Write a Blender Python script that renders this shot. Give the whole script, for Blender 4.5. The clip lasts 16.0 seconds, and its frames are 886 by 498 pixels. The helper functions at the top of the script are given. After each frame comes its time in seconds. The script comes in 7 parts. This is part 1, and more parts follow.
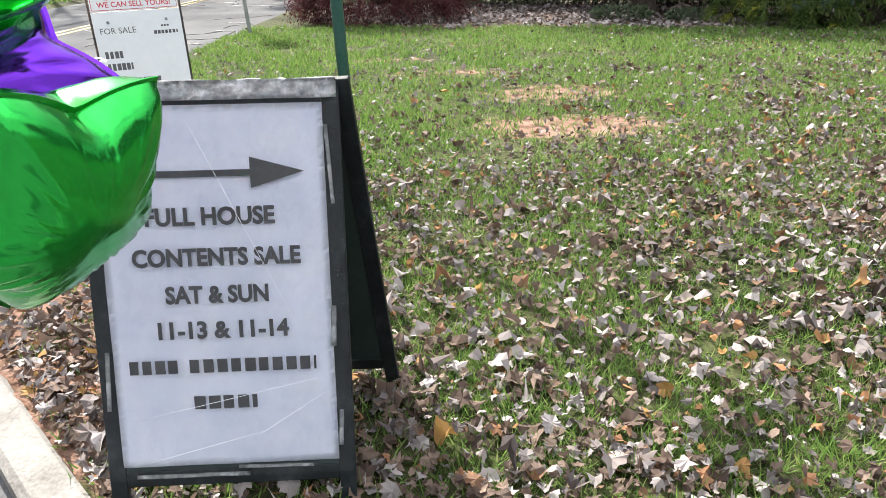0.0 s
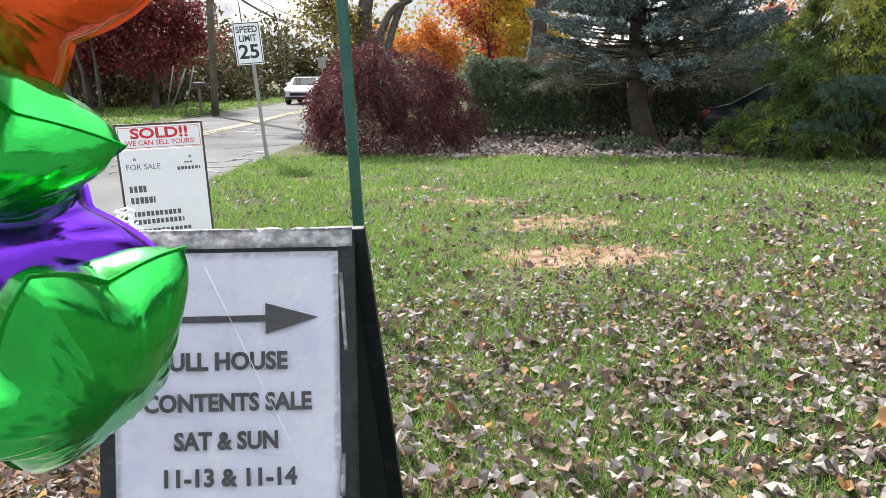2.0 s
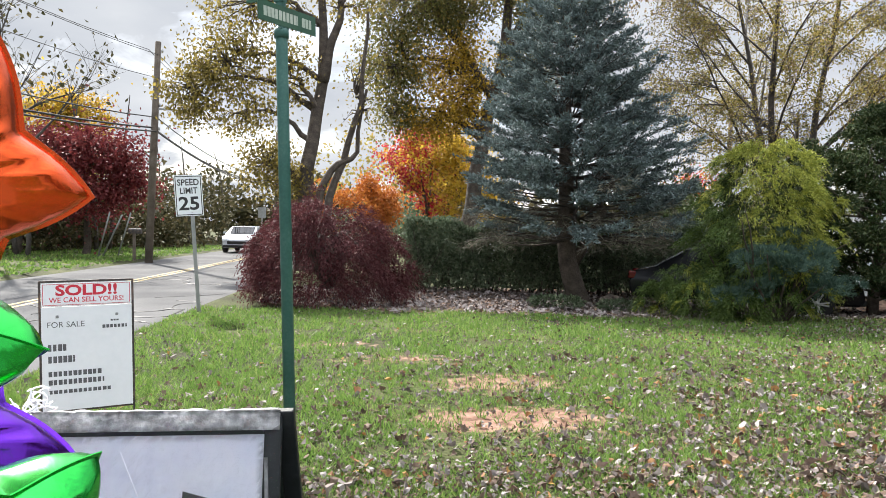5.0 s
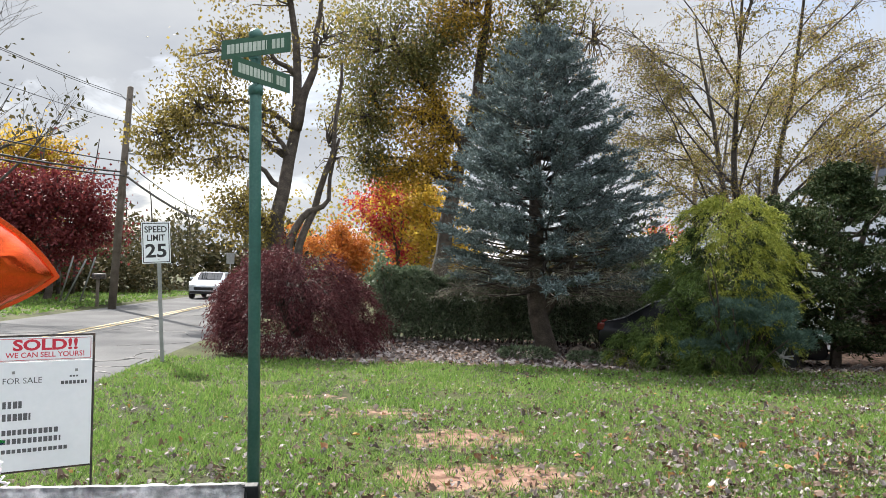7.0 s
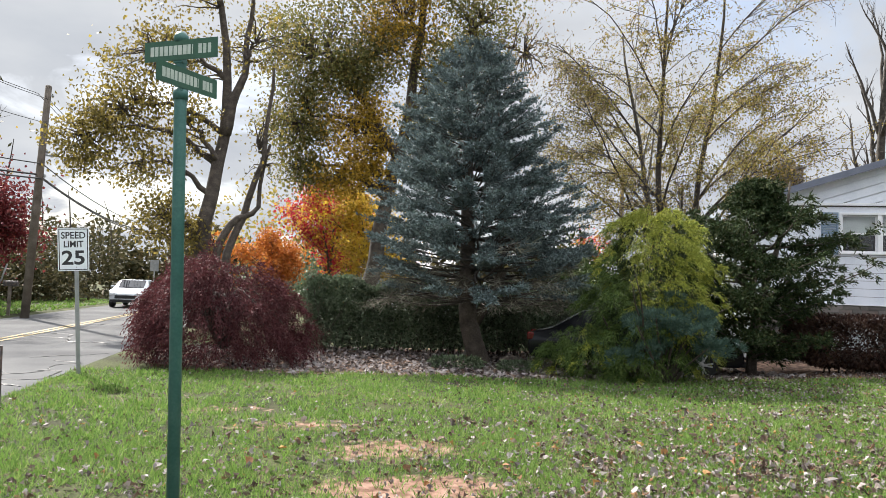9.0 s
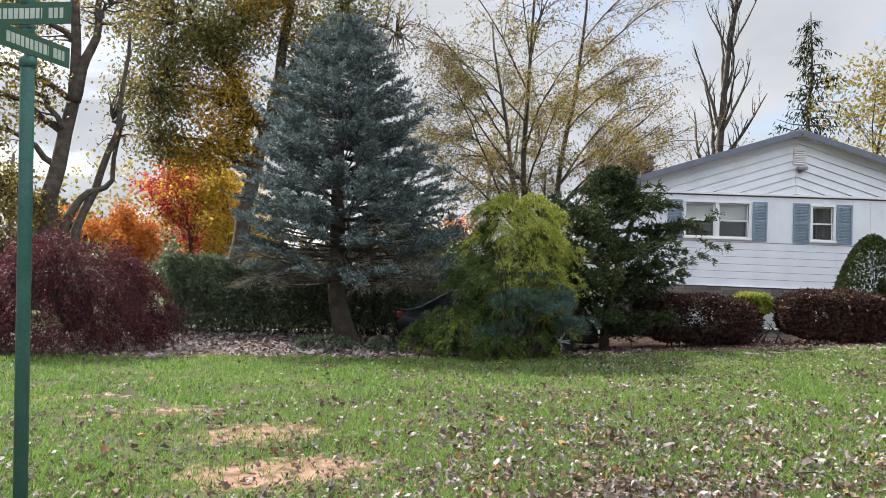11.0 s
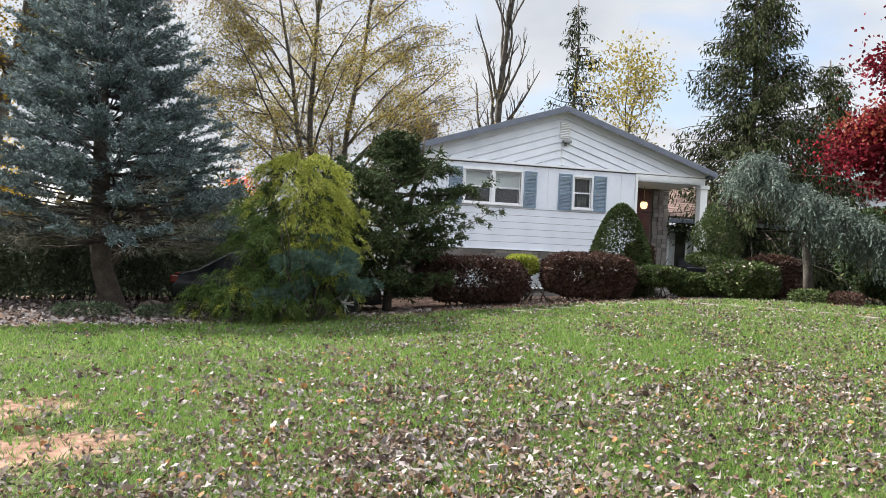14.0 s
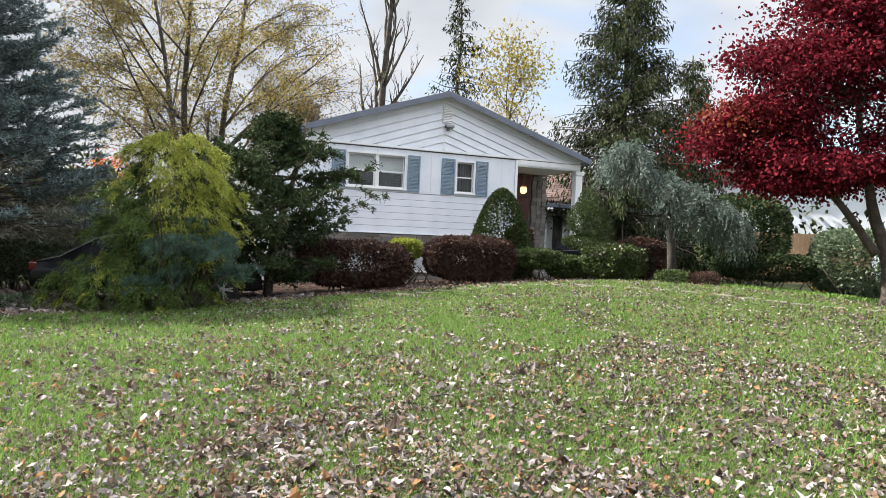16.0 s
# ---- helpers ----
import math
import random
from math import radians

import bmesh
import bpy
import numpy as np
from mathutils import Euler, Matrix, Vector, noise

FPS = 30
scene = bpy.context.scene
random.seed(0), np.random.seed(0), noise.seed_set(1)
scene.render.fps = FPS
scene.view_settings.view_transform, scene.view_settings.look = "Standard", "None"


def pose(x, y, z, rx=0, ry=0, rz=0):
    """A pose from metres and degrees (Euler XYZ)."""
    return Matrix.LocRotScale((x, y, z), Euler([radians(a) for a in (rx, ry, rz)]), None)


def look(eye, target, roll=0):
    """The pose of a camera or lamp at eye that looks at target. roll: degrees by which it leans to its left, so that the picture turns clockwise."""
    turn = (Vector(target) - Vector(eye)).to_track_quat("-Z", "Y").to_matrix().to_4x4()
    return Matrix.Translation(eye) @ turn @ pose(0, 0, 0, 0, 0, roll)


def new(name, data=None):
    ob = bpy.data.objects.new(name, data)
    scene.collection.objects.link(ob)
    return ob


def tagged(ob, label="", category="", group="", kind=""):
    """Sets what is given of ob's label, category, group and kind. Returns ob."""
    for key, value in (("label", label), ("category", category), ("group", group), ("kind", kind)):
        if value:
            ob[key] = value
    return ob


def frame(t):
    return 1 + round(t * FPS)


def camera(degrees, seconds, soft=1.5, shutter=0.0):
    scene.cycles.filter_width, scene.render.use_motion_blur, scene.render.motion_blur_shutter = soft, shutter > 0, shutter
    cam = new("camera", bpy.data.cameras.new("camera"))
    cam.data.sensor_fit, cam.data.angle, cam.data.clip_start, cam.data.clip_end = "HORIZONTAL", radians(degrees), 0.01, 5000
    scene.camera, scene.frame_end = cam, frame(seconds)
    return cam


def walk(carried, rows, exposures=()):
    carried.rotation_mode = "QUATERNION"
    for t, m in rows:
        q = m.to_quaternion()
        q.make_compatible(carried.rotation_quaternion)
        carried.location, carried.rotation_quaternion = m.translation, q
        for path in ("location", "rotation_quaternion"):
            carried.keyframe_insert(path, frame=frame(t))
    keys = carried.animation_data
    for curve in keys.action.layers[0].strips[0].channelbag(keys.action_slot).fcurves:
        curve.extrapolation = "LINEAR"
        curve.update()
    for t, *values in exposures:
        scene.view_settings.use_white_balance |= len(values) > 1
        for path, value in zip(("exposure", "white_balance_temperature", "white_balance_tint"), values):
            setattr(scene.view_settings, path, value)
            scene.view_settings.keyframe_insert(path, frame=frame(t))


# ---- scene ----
cam = camera(63.7, 16.0, soft=0.6)
PATH = [
    (0, (0.047, -0.016, 1.431), (0.003, 1.818, 0.635), -0.8),
    (0.5, (0.045, -0.027, 1.457), (-0.007, 1.834, 0.727), -0.8),
    (1, (0.04, -0.024, 1.475), (-0.023, 1.867, 0.824), -0.8),
    (1.5, (0.039, -0.026, 1.493), (-0.031, 1.891, 0.928), -0.8),
    (2, (0.038, -0.019, 1.506), (-0.028, 1.921, 1.027), -0.6),
    (2.5, (0.038, -0.023, 1.522), (-0.009, 1.937, 1.124), -0.3),
    (3, (0.039, -0.019, 1.533), (0.024, 1.955, 1.21), 0.1),
    (3.5, (0.039, -0.006, 1.542), (0.061, 1.978, 1.291), 0.5),
    (4, (0.04, -0.025, 1.559), (0.095, 1.965, 1.375), 0.9),
    (4.5, (0.044, -0.037, 1.577), (0.129, 1.957, 1.457), 1.1),
    (5, (0.044, -0.027, 1.591), (0.154, 1.969, 1.528), 1.2),
    (7.5, (0.038, -0.024, 1.655), (0.257, 1.962, 1.742), 2.0),
    (8, (0.052, -0.007, 1.647), (0.31, 1.973, 1.745), 2.1),
    (8.5, (0.059, -0.011, 1.655), (0.368, 1.962, 1.759), 2.1),
    (11, (0.028, -0.085, 1.689), (0.755, 1.777, 1.747), 2.3),
    (11.5, (0.049, -0.094, 1.687), (0.868, 1.731, 1.733), 2.3),
    (12, (0.059, -0.1, 1.677), (0.967, 1.681, 1.712), 2.3),
    (12.5, (0.074, -0.088, 1.676), (1.071, 1.646, 1.696), 2.4),
    (13, (0.08, -0.097, 1.671), (1.162, 1.585, 1.677), 2.5),
    (13.5, (0.092, -0.094, 1.665), (1.257, 1.533, 1.658), 2.6),
    (14, (0.106, -0.088, 1.663), (1.346, 1.48, 1.645), 2.7),
    (14.5, (0.114, -0.099, 1.665), (1.424, 1.412, 1.638), 2.7),
    (15, (0.112, -0.122, 1.672), (1.485, 1.332, 1.636), 2.7),
    (15.5, (0.131, -0.111, 1.661), (1.559, 1.289, 1.619), 2.7),
    (16, (0.132, -0.126, 1.664), (1.608, 1.223, 1.616), 2.6),
]
EXPOSURES = [(0.0, 1.68), (3.5, 1.76), (5.0, 1.64), (7.5, 1.50), (11.5, 1.54), (13.5, 1.64), (16.0, 1.66)]
walk(cam, [(t, look(eye, target, roll)) for t, eye, target, roll in PATH], EXPOSURES)

# ---- light ----
SUN_AZ, SUN_EL = -32.0, 43.0     # degrees from +y towards +x, and up
world = bpy.data.worlds.new("sky")
scene.world = world
world.use_nodes = True


def sky_nodes():
    nt = world.node_tree
    nt.nodes.clear()
    out = nt.nodes.new("ShaderNodeOutputWorld")
    bg = nt.nodes.new("ShaderNodeBackground")
    sky = nt.nodes.new("ShaderNodeTexSky")
    sky.sky_type, sky.sun_disc = "NISHITA", False
    sky.sun_elevation, sky.sun_rotation = radians(SUN_EL), radians(SUN_AZ)
    sky.air_density, sky.dust_density, sky.ozone_density = 1.0, 2.0, 1.0
    tex = nt.nodes.new("ShaderNodeTexCoord")
    sep = nt.nodes.new("ShaderNodeSeparateXYZ")
    nt.links.new(tex.outputs["Generated"], sep.inputs[0])
    # project the view direction onto a cloud deck
    add = nt.nodes.new("ShaderNodeMath")
    add.operation = "MAXIMUM"
    add.inputs[1].default_value = 0.0
    nt.links.new(sep.outputs["Z"], add.inputs[0])
    add2 = nt.nodes.new("ShaderNodeMath")
    add2.inputs[1].default_value = 0.22
    nt.links.new(add.outputs[0], add2.inputs[0])
    div = nt.nodes.new("ShaderNodeVectorMath")
    div.operation = "DIVIDE"
    comb = nt.nodes.new("ShaderNodeCombineXYZ")
    for i in range(3):
        nt.links.new(add2.outputs[0], comb.inputs[i])
    nt.links.new(tex.outputs["Generated"], div.inputs[0])
    nt.links.new(comb.outputs[0], div.inputs[1])
    noi = nt.nodes.new("ShaderNodeTexNoise")
    noi.inputs["Scale"].default_value, noi.inputs["Detail"].default_value = 1.5, 7.0
    noi.inputs["Roughness"].default_value, noi.inputs["Distortion"].default_value = 0.52, 0.5
    nt.links.new(div.outputs[0], noi.inputs["Vector"])
    cover = nt.nodes.new("ShaderNodeValToRGB")
    cover.color_ramp.elements[0].position, cover.color_ramp.elements[0].color = 0.34, (0.45, 0.45, 0.45, 1)
    cover.color_ramp.elements[1].position, cover.color_ramp.elements[1].color = 0.47, (1, 1, 1, 1)
    nt.links.new(noi.outputs["Fac"], cover.inputs[0])
    noi2 = nt.nodes.new("ShaderNodeTexNoise")
    noi2.inputs["Scale"].default_value, noi2.inputs["Detail"].default_value = 2.2, 5.0
    nt.links.new(div.outputs[0], noi2.inputs["Vector"])
    shade = nt.nodes.new("ShaderNodeValToRGB")
    shade.color_ramp.elements[0].position, shade.color_ramp.elements[0].color = 0.3, CLOUD_DARK
    shade.color_ramp.elements[1].position, shade.color_ramp.elements[1].color = 0.66, CLOUD_LIGHT
    nt.links.new(noi2.outputs["Fac"], shade.inputs[0])
    # the cloud opposite the sun is lit from the front and brighter
    sun = nt.nodes.new("ShaderNodeVectorMath")
    sun.operation = "DOT_PRODUCT"
    sun.inputs[1].default_value = (math.sin(radians(SUN_AZ)) * math.cos(radians(14)), math.cos(radians(SUN_AZ)) * math.cos(radians(14)), math.sin(radians(14)))
    nt.links.new(tex.outputs["Generated"], sun.inputs[0])
    glow = nt.nodes.new("ShaderNodeMapRange")
    glow.inputs["From Min"].default_value, glow.inputs["From Max"].default_value = -1.0, 0.1
    glow.inputs["To Min"].default_value, glow.inputs["To Max"].default_value = 1.7, 1.0
    nt.links.new(sun.outputs["Value"], glow.inputs["Value"])
    # an overcast dome is brighter towards the zenith
    dome = nt.nodes.new("ShaderNodeMapRange")
    dome.inputs["From Min"].default_value, dome.inputs["From Max"].default_value = 0.35, 1.0
    dome.inputs["To Min"].default_value, dome.inputs["To Max"].default_value = 1.0, 4.6
    nt.links.new(sep.outputs["Z"], dome.inputs["Value"])
    both = nt.nodes.new("ShaderNodeMath")
    both.operation = "MULTIPLY"
    nt.links.new(glow.outputs[0], both.inputs[0])
    nt.links.new(dome.outputs[0], both.inputs[1])
    mul = nt.nodes.new("ShaderNodeVectorMath")
    mul.operation = "SCALE"
    nt.links.new(shade.outputs[0], mul.inputs[0])
    nt.links.new(both.outputs[0], mul.inputs["Scale"])
    mix = nt.nodes.new("ShaderNodeMix")
    mix.data_type = "RGBA"
    nt.links.new(cover.outputs[0], mix.inputs["Factor"])
    nt.links.new(sky.outputs[0], mix.inputs["A"])
    nt.links.new(mul.outputs[0], mix.inputs["B"])
    nt.links.new(mix.outputs["Result"], bg.inputs["Color"])
    bg.inputs["Strength"].default_value = 0.088
    nt.links.new(bg.outputs[0], out.inputs[0])


CLOUD_DARK, CLOUD_LIGHT = (2.25, 2.4, 2.65, 1), (3.0, 3.1, 3.25, 1)
sky_nodes()
sun_lamp = new("sun", bpy.data.lights.new("sun", "SUN"))
sun_lamp.data.energy, sun_lamp.data.angle, sun_lamp.data.color = 5.0, radians(1.2), (1.0, 0.95, 0.88)
_s = Vector((math.sin(radians(SUN_AZ)) * math.cos(radians(SUN_EL)), math.cos(radians(SUN_AZ)) * math.cos(radians(SUN_EL)), math.sin(radians(SUN_EL))))
sun_lamp.matrix_world = look(_s * 60, (0, 0, 0))


# ---- materials ----
def mat(name, colors, rough=0.7, metal=0.0, scale=3.0, fine=40.0, bump=0.15, spec=0.4, island=False, obj=False, trans=0.0, distance=0.01, detail=6.0):
    """A surface whose colour runs through `colors` by noise at two scales, by mesh island or by object, with fine relief."""
    m = bpy.data.materials.new(name)
    m.use_nodes = True
    nt = m.node_tree
    p = nt.nodes["Principled BSDF"]
    p.inputs["Roughness"].default_value, p.inputs["Metallic"].default_value = rough, metal
    p.inputs["Specular IOR Level"].default_value = spec if not island else min(spec, 0.18)
    tex = nt.nodes.new("ShaderNodeTexCoord")
    geo = nt.nodes.new("ShaderNodeNewGeometry")
    n1 = nt.nodes.new("ShaderNodeTexNoise")
    n1.inputs["Scale"].default_value, n1.inputs["Detail"].default_value = scale, detail
    n2 = nt.nodes.new("ShaderNodeTexNoise")
    n2.inputs["Scale"].default_value, n2.inputs["Detail"].default_value = fine, 4.0
    nt.links.new(tex.outputs["Object"], n1.inputs["Vector"])
    nt.links.new(tex.outputs["Object"], n2.inputs["Vector"])
    add = nt.nodes.new("ShaderNodeMath")
    add.operation = "MULTIPLY_ADD"
    add.inputs[1].default_value, add.inputs[2].default_value = 0.35, 0.0
    nt.links.new(n2.outputs["Fac"], add.inputs[0])
    mix = nt.nodes.new("ShaderNodeMath")
    mix.operation = "MULTIPLY_ADD"
    mix.inputs[1].default_value = 0.65
    nt.links.new(n1.outputs["Fac"], mix.inputs[0])
    nt.links.new(add.outputs[0], mix.inputs[2])
    ramp = nt.nodes.new("ShaderNodeValToRGB")
    while len(ramp.color_ramp.elements) < len(colors):
        ramp.color_ramp.elements.new(0.5)
    for i, c in enumerate(colors):
        f = i / max(1, len(colors) - 1)
        ramp.color_ramp.elements[i].position = f if (island or obj) else 0.33 + 0.34 * f
        ramp.color_ramp.elements[i].color = (*c, 1)
    if island or obj:
        src = geo.outputs["Random Per Island"]
        if obj:
            info = nt.nodes.new("ShaderNodeObjectInfo")
            src = info.outputs["Random"]
        blend = nt.nodes.new("ShaderNodeMath")
        blend.operation = "MULTIPLY_ADD"
        blend.inputs[1].default_value = 0.72
        sc = nt.nodes.new("ShaderNodeMath")
        sc.operation = "MULTIPLY"
        sc.inputs[1].default_value = 0.28
        nt.links.new(mix.outputs[0], sc.inputs[0])
        nt.links.new(src, blend.inputs[0])
        nt.links.new(sc.outputs[0], blend.inputs[2])
        nt.links.new(blend.outputs[0], ramp.inputs[0])
    else:
        nt.links.new(mix.outputs[0], ramp.inputs[0])
    nt.links.new(ramp.outputs[0], p.inputs["Base Color"])
    if bump:
        b = nt.nodes.new("ShaderNodeBump")
        b.inputs["Strength"].default_value, b.inputs["Distance"].default_value = bump, distance
        nt.links.new(n2.outputs["Fac"], b.inputs["Height"])
        nt.links.new(b.outputs[0], p.inputs["Normal"])
    if trans:
        t = nt.nodes.new("ShaderNodeBsdfTranslucent")
        nt.links.new(ramp.outputs[0], t.inputs[0])
        ms = nt.nodes.new("ShaderNodeMixShader")
        ms.inputs[0].default_value = trans
        nt.links.new(p.outputs[0], ms.inputs[1])
        nt.links.new(t.outputs[0], ms.inputs[2])
        nt.links.new(ms.outputs[0], nt.nodes["Material Output"].inputs[0])
    return m


def ground_material():
    """Lawn, bare soil and leaf-strewn mulch, told apart by two painted masks on the ground sheet."""
    m = mat("lawn", [(0.015, 0.014, 0.008), (0.028, 0.03, 0.013), (0.05, 0.058, 0.021), (0.085, 0.078, 0.042)], 0.9, scale=0.55, fine=22, bump=0.9, spec=0.1, distance=0.03)
    nt = m.node_tree
    p = nt.nodes["Principled BSDF"]
    base = p.inputs["Base Color"].links[0].from_socket
    tex = nt.nodes.new("ShaderNodeTexCoord")
    for attr, cols, sc in (("bare", [(0.10, 0.055, 0.038), (0.17, 0.10, 0.072), (0.23, 0.148, 0.112)], 7.0),
                           ("mulch", [(0.05, 0.03, 0.022), (0.13, 0.085, 0.062), (0.28, 0.19, 0.14)], 9.0)):
        a = nt.nodes.new("ShaderNodeAttribute")
        a.attribute_name = attr
        n = nt.nodes.new("ShaderNodeTexNoise")
        n.inputs["Scale"].default_value, n.inputs["Detail"].default_value = sc, 8.0
        nt.links.new(tex.outputs["Object"], n.inputs["Vector"])
        r = nt.nodes.new("ShaderNodeValToRGB")
        r.color_ramp.elements.new(0.5)
        for i, c in enumerate(cols):
            r.color_ramp.elements[i].position = 0.35 + 0.15 * i
            r.color_ramp.elements[i].color = (*c, 1)
        nt.links.new(n.outputs["Fac"], r.inputs[0])
        edge = nt.nodes.new("ShaderNodeMath")
        edge.operation = "MULTIPLY_ADD"
        edge.inputs[1].default_value, edge.inputs[2].default_value = 1.1, -0.55
        nt.links.new(n.outputs["Fac"], edge.inputs[0])
        s = nt.nodes.new("ShaderNodeMath")
        nt.links.new(a.outputs["Fac"], s.inputs[0])
        nt.links.new(edge.outputs[0], s.inputs[1])
        mr = nt.nodes.new("ShaderNodeMapRange")
        mr.inputs["From Min"].default_value, mr.inputs["From Max"].default_value = 0.35, 0.6
        nt.links.new(s.outputs[0], mr.inputs["Value"])
        mx = nt.nodes.new("ShaderNodeMix")
        mx.data_type = "RGBA"
        nt.links.new(mr.outputs[0], mx.inputs["Factor"])
        nt.links.new(base, mx.inputs["A"])
        nt.links.new(r.outputs[0], mx.inputs["B"])
        base = mx.outputs["Result"]
    nt.links.new(base, p.inputs["Base Color"])
    return m


def glass_material():
    m = bpy.data.materials.new("window glass")
    m.use_nodes = True
    p = m.node_tree.nodes["Principled BSDF"]
    p.inputs["Base Color"].default_value = (0.9, 0.93, 0.95, 1)
    p.inputs["Roughness"].default_value, p.inputs["Transmission Weight"].default_value = 0.02, 1.0
    p.inputs["IOR"].default_value = 1.45
    return m


def film_material():
    """Thin clear plastic wrap: mostly see-through, with crinkled gloss."""
    m = bpy.data.materials.new("plastic wrap")
    m.use_nodes = True
    nt = m.node_tree
    p = nt.nodes["Principled BSDF"]
    p.inputs["Base Color"].default_value = (0.3, 0.31, 0.33, 1)
    p.inputs["Roughness"].default_value = 0.12
    n = nt.nodes.new("ShaderNodeTexNoise")
    n.inputs["Scale"].default_value, n.inputs["Detail"].default_value = 9.0, 6.0
    n.inputs["Distortion"].default_value = 1.2
    tex = nt.nodes.new("ShaderNodeTexCoord")
    mp = nt.nodes.new("ShaderNodeMapping")
    mp.inputs["Scale"].default_value = (0.6, 0.6, 2.2)
    mp.inputs["Rotation"].default_value = (0, 0.5, 0)
    nt.links.new(tex.outputs["Object"], mp.inputs[0])
    nt.links.new(mp.outputs[0], n.inputs["Vector"])
    b = nt.nodes.new("ShaderNodeBump")
    b.inputs["Strength"].default_value, b.inputs["Distance"].default_value = 0.6, 0.02
    nt.links.new(n.outputs["Fac"], b.inputs["Height"])
    nt.links.new(b.outputs[0], p.inputs["Normal"])
    t = nt.nodes.new("ShaderNodeBsdfTransparent")
    ms = nt.nodes.new("ShaderNodeMixShader")
    ms.inputs[0].default_value = 0.035
    nt.links.new(t.outputs[0], ms.inputs[1])
    nt.links.new(p.outputs[0], ms.inputs[2])
    nt.links.new(ms.outputs[0], nt.nodes["Material Output"].inputs[0])
    return m


def foil(name, c, rough=0.16):
    """Metallised foil with fine crinkles."""
    m = bpy.data.materials.new(name)
    m.use_nodes = True
    nt = m.node_tree
    p = nt.nodes["Principled BSDF"]
    p.inputs["Base Color"].default_value = (*c, 1)
    p.inputs["Metallic"].default_value, p.inputs["Roughness"].default_value = 0.85, rough
    p.inputs["Coat Weight"].default_value, p.inputs["Coat Roughness"].default_value = 0.25, 0.2
    n = nt.nodes.new("ShaderNodeTexNoise")
    n.inputs["Scale"].default_value, n.inputs["Detail"].default_value = 11.0, 4.0
    n.inputs["Distortion"].default_value = 1.0
    tex = nt.nodes.new("ShaderNodeTexCoord")
    nt.links.new(tex.outputs["Object"], n.inputs["Vector"])
    b = nt.nodes.new("ShaderNodeBump")
    b.inputs["Strength"].default_value, b.inputs["Distance"].default_value = 0.22, 0.012
    nt.links.new(n.outputs["Fac"], b.inputs["Height"])
    nt.links.new(b.outputs[0], p.inputs["Normal"])
    return m


M = {}
M["ground"] = ground_material()
M["asphalt"] = mat("asphalt", [(0.06, 0.06, 0.063), (0.09, 0.09, 0.092), (0.125, 0.125, 0.125)], 0.97, spec=0.08, scale=0.5, fine=60, bump=0.4)
M["concrete"] = mat("kerb concrete", [(0.10, 0.09, 0.08), (0.17, 0.16, 0.145), (0.23, 0.22, 0.2)], 0.85, scale=6, fine=70, bump=0.6)
M["yellow_paint"] = mat("yellow road paint", [(0.16, 0.125, 0.06), (0.30, 0.215, 0.075)], 0.75, scale=3, fine=30)
M["blade"] = mat("grass blades", [(0.052, 0.098, 0.022), (0.096, 0.178, 0.035), (0.16, 0.265, 0.058), (0.30, 0.28, 0.13)], 0.6, island=True, scale=0.6, bump=0, trans=0.4, spec=0.3)
M["litter"] = mat("fallen leaves", [(0.022, 0.015, 0.012), (0.055, 0.036, 0.028), (0.10, 0.068, 0.052), (0.15, 0.105, 0.082), (0.06, 0.04, 0.032), (0.125, 0.088, 0.068), (0.04, 0.028, 0.022), (0.20, 0.145, 0.112), (0.085, 0.06, 0.047), (0.24, 0.12, 0.06), (0.34, 0.22, 0.05), (0.16, 0.04, 0.028)], 0.75, island=True, bump=0.1, trans=0.15)
M["litter_pale"] = mat("pale fallen leaves", [(0.04, 0.032, 0.03), (0.08, 0.066, 0.063), (0.14, 0.12, 0.115), (0.22, 0.195, 0.185), (0.34, 0.305, 0.295), (0.19, 0.155, 0.14), (0.07, 0.055, 0.05)], 0.75, island=True, bump=0.1, trans=0.1)
M["bark"] = mat("grey-brown bark", [(0.032, 0.025, 0.02), (0.065, 0.052, 0.042), (0.11, 0.09, 0.072)], 0.9, scale=5, fine=30, bump=1.0, distance=0.03)
M["bark_grey"] = mat("grey bark", [(0.03, 0.026, 0.022), (0.058, 0.05, 0.043), (0.10, 0.088, 0.075)], 0.9, scale=5, fine=30, bump=0.8, distance=0.02)
M["spruce"] = mat("blue-green spruce needles", [(0.045, 0.065, 0.06), (0.085, 0.115, 0.114), (0.14, 0.18, 0.182), (0.22, 0.27, 0.275)], 0.7, island=True, bump=0, trans=0.14, spec=0.1)
M["spruce_dry"] = mat("dry grey twigs", [(0.10, 0.095, 0.075), (0.17, 0.16, 0.125), (0.25, 0.24, 0.19)], 0.8, island=True, bump=0, trans=0.2)
M["gold"] = mat("golden cypress sprays", [(0.09, 0.125, 0.022), (0.19, 0.23, 0.04), (0.32, 0.34, 0.055), (0.46, 0.44, 0.08)], 0.6, island=True, bump=0, trans=0.3)
M["gold_low"] = mat("green cypress sprays", [(0.035, 0.065, 0.018), (0.075, 0.12, 0.028), (0.14, 0.19, 0.045)], 0.6, island=True, bump=0, trans=0.22)
M["pine"] = mat("blue-green pine needles", [(0.035, 0.065, 0.048), (0.07, 0.118, 0.088), (0.125, 0.185, 0.15)], 0.7, island=True, bump=0, trans=0.18, spec=0.1)
M["dark_conifer"] = mat("dark conifer sprays", [(0.012, 0.02, 0.010), (0.024, 0.04, 0.017), (0.045, 0.068, 0.026), (0.09, 0.07, 0.035)], 0.75, island=True, bump=0, trans=0.1, spec=0.1)
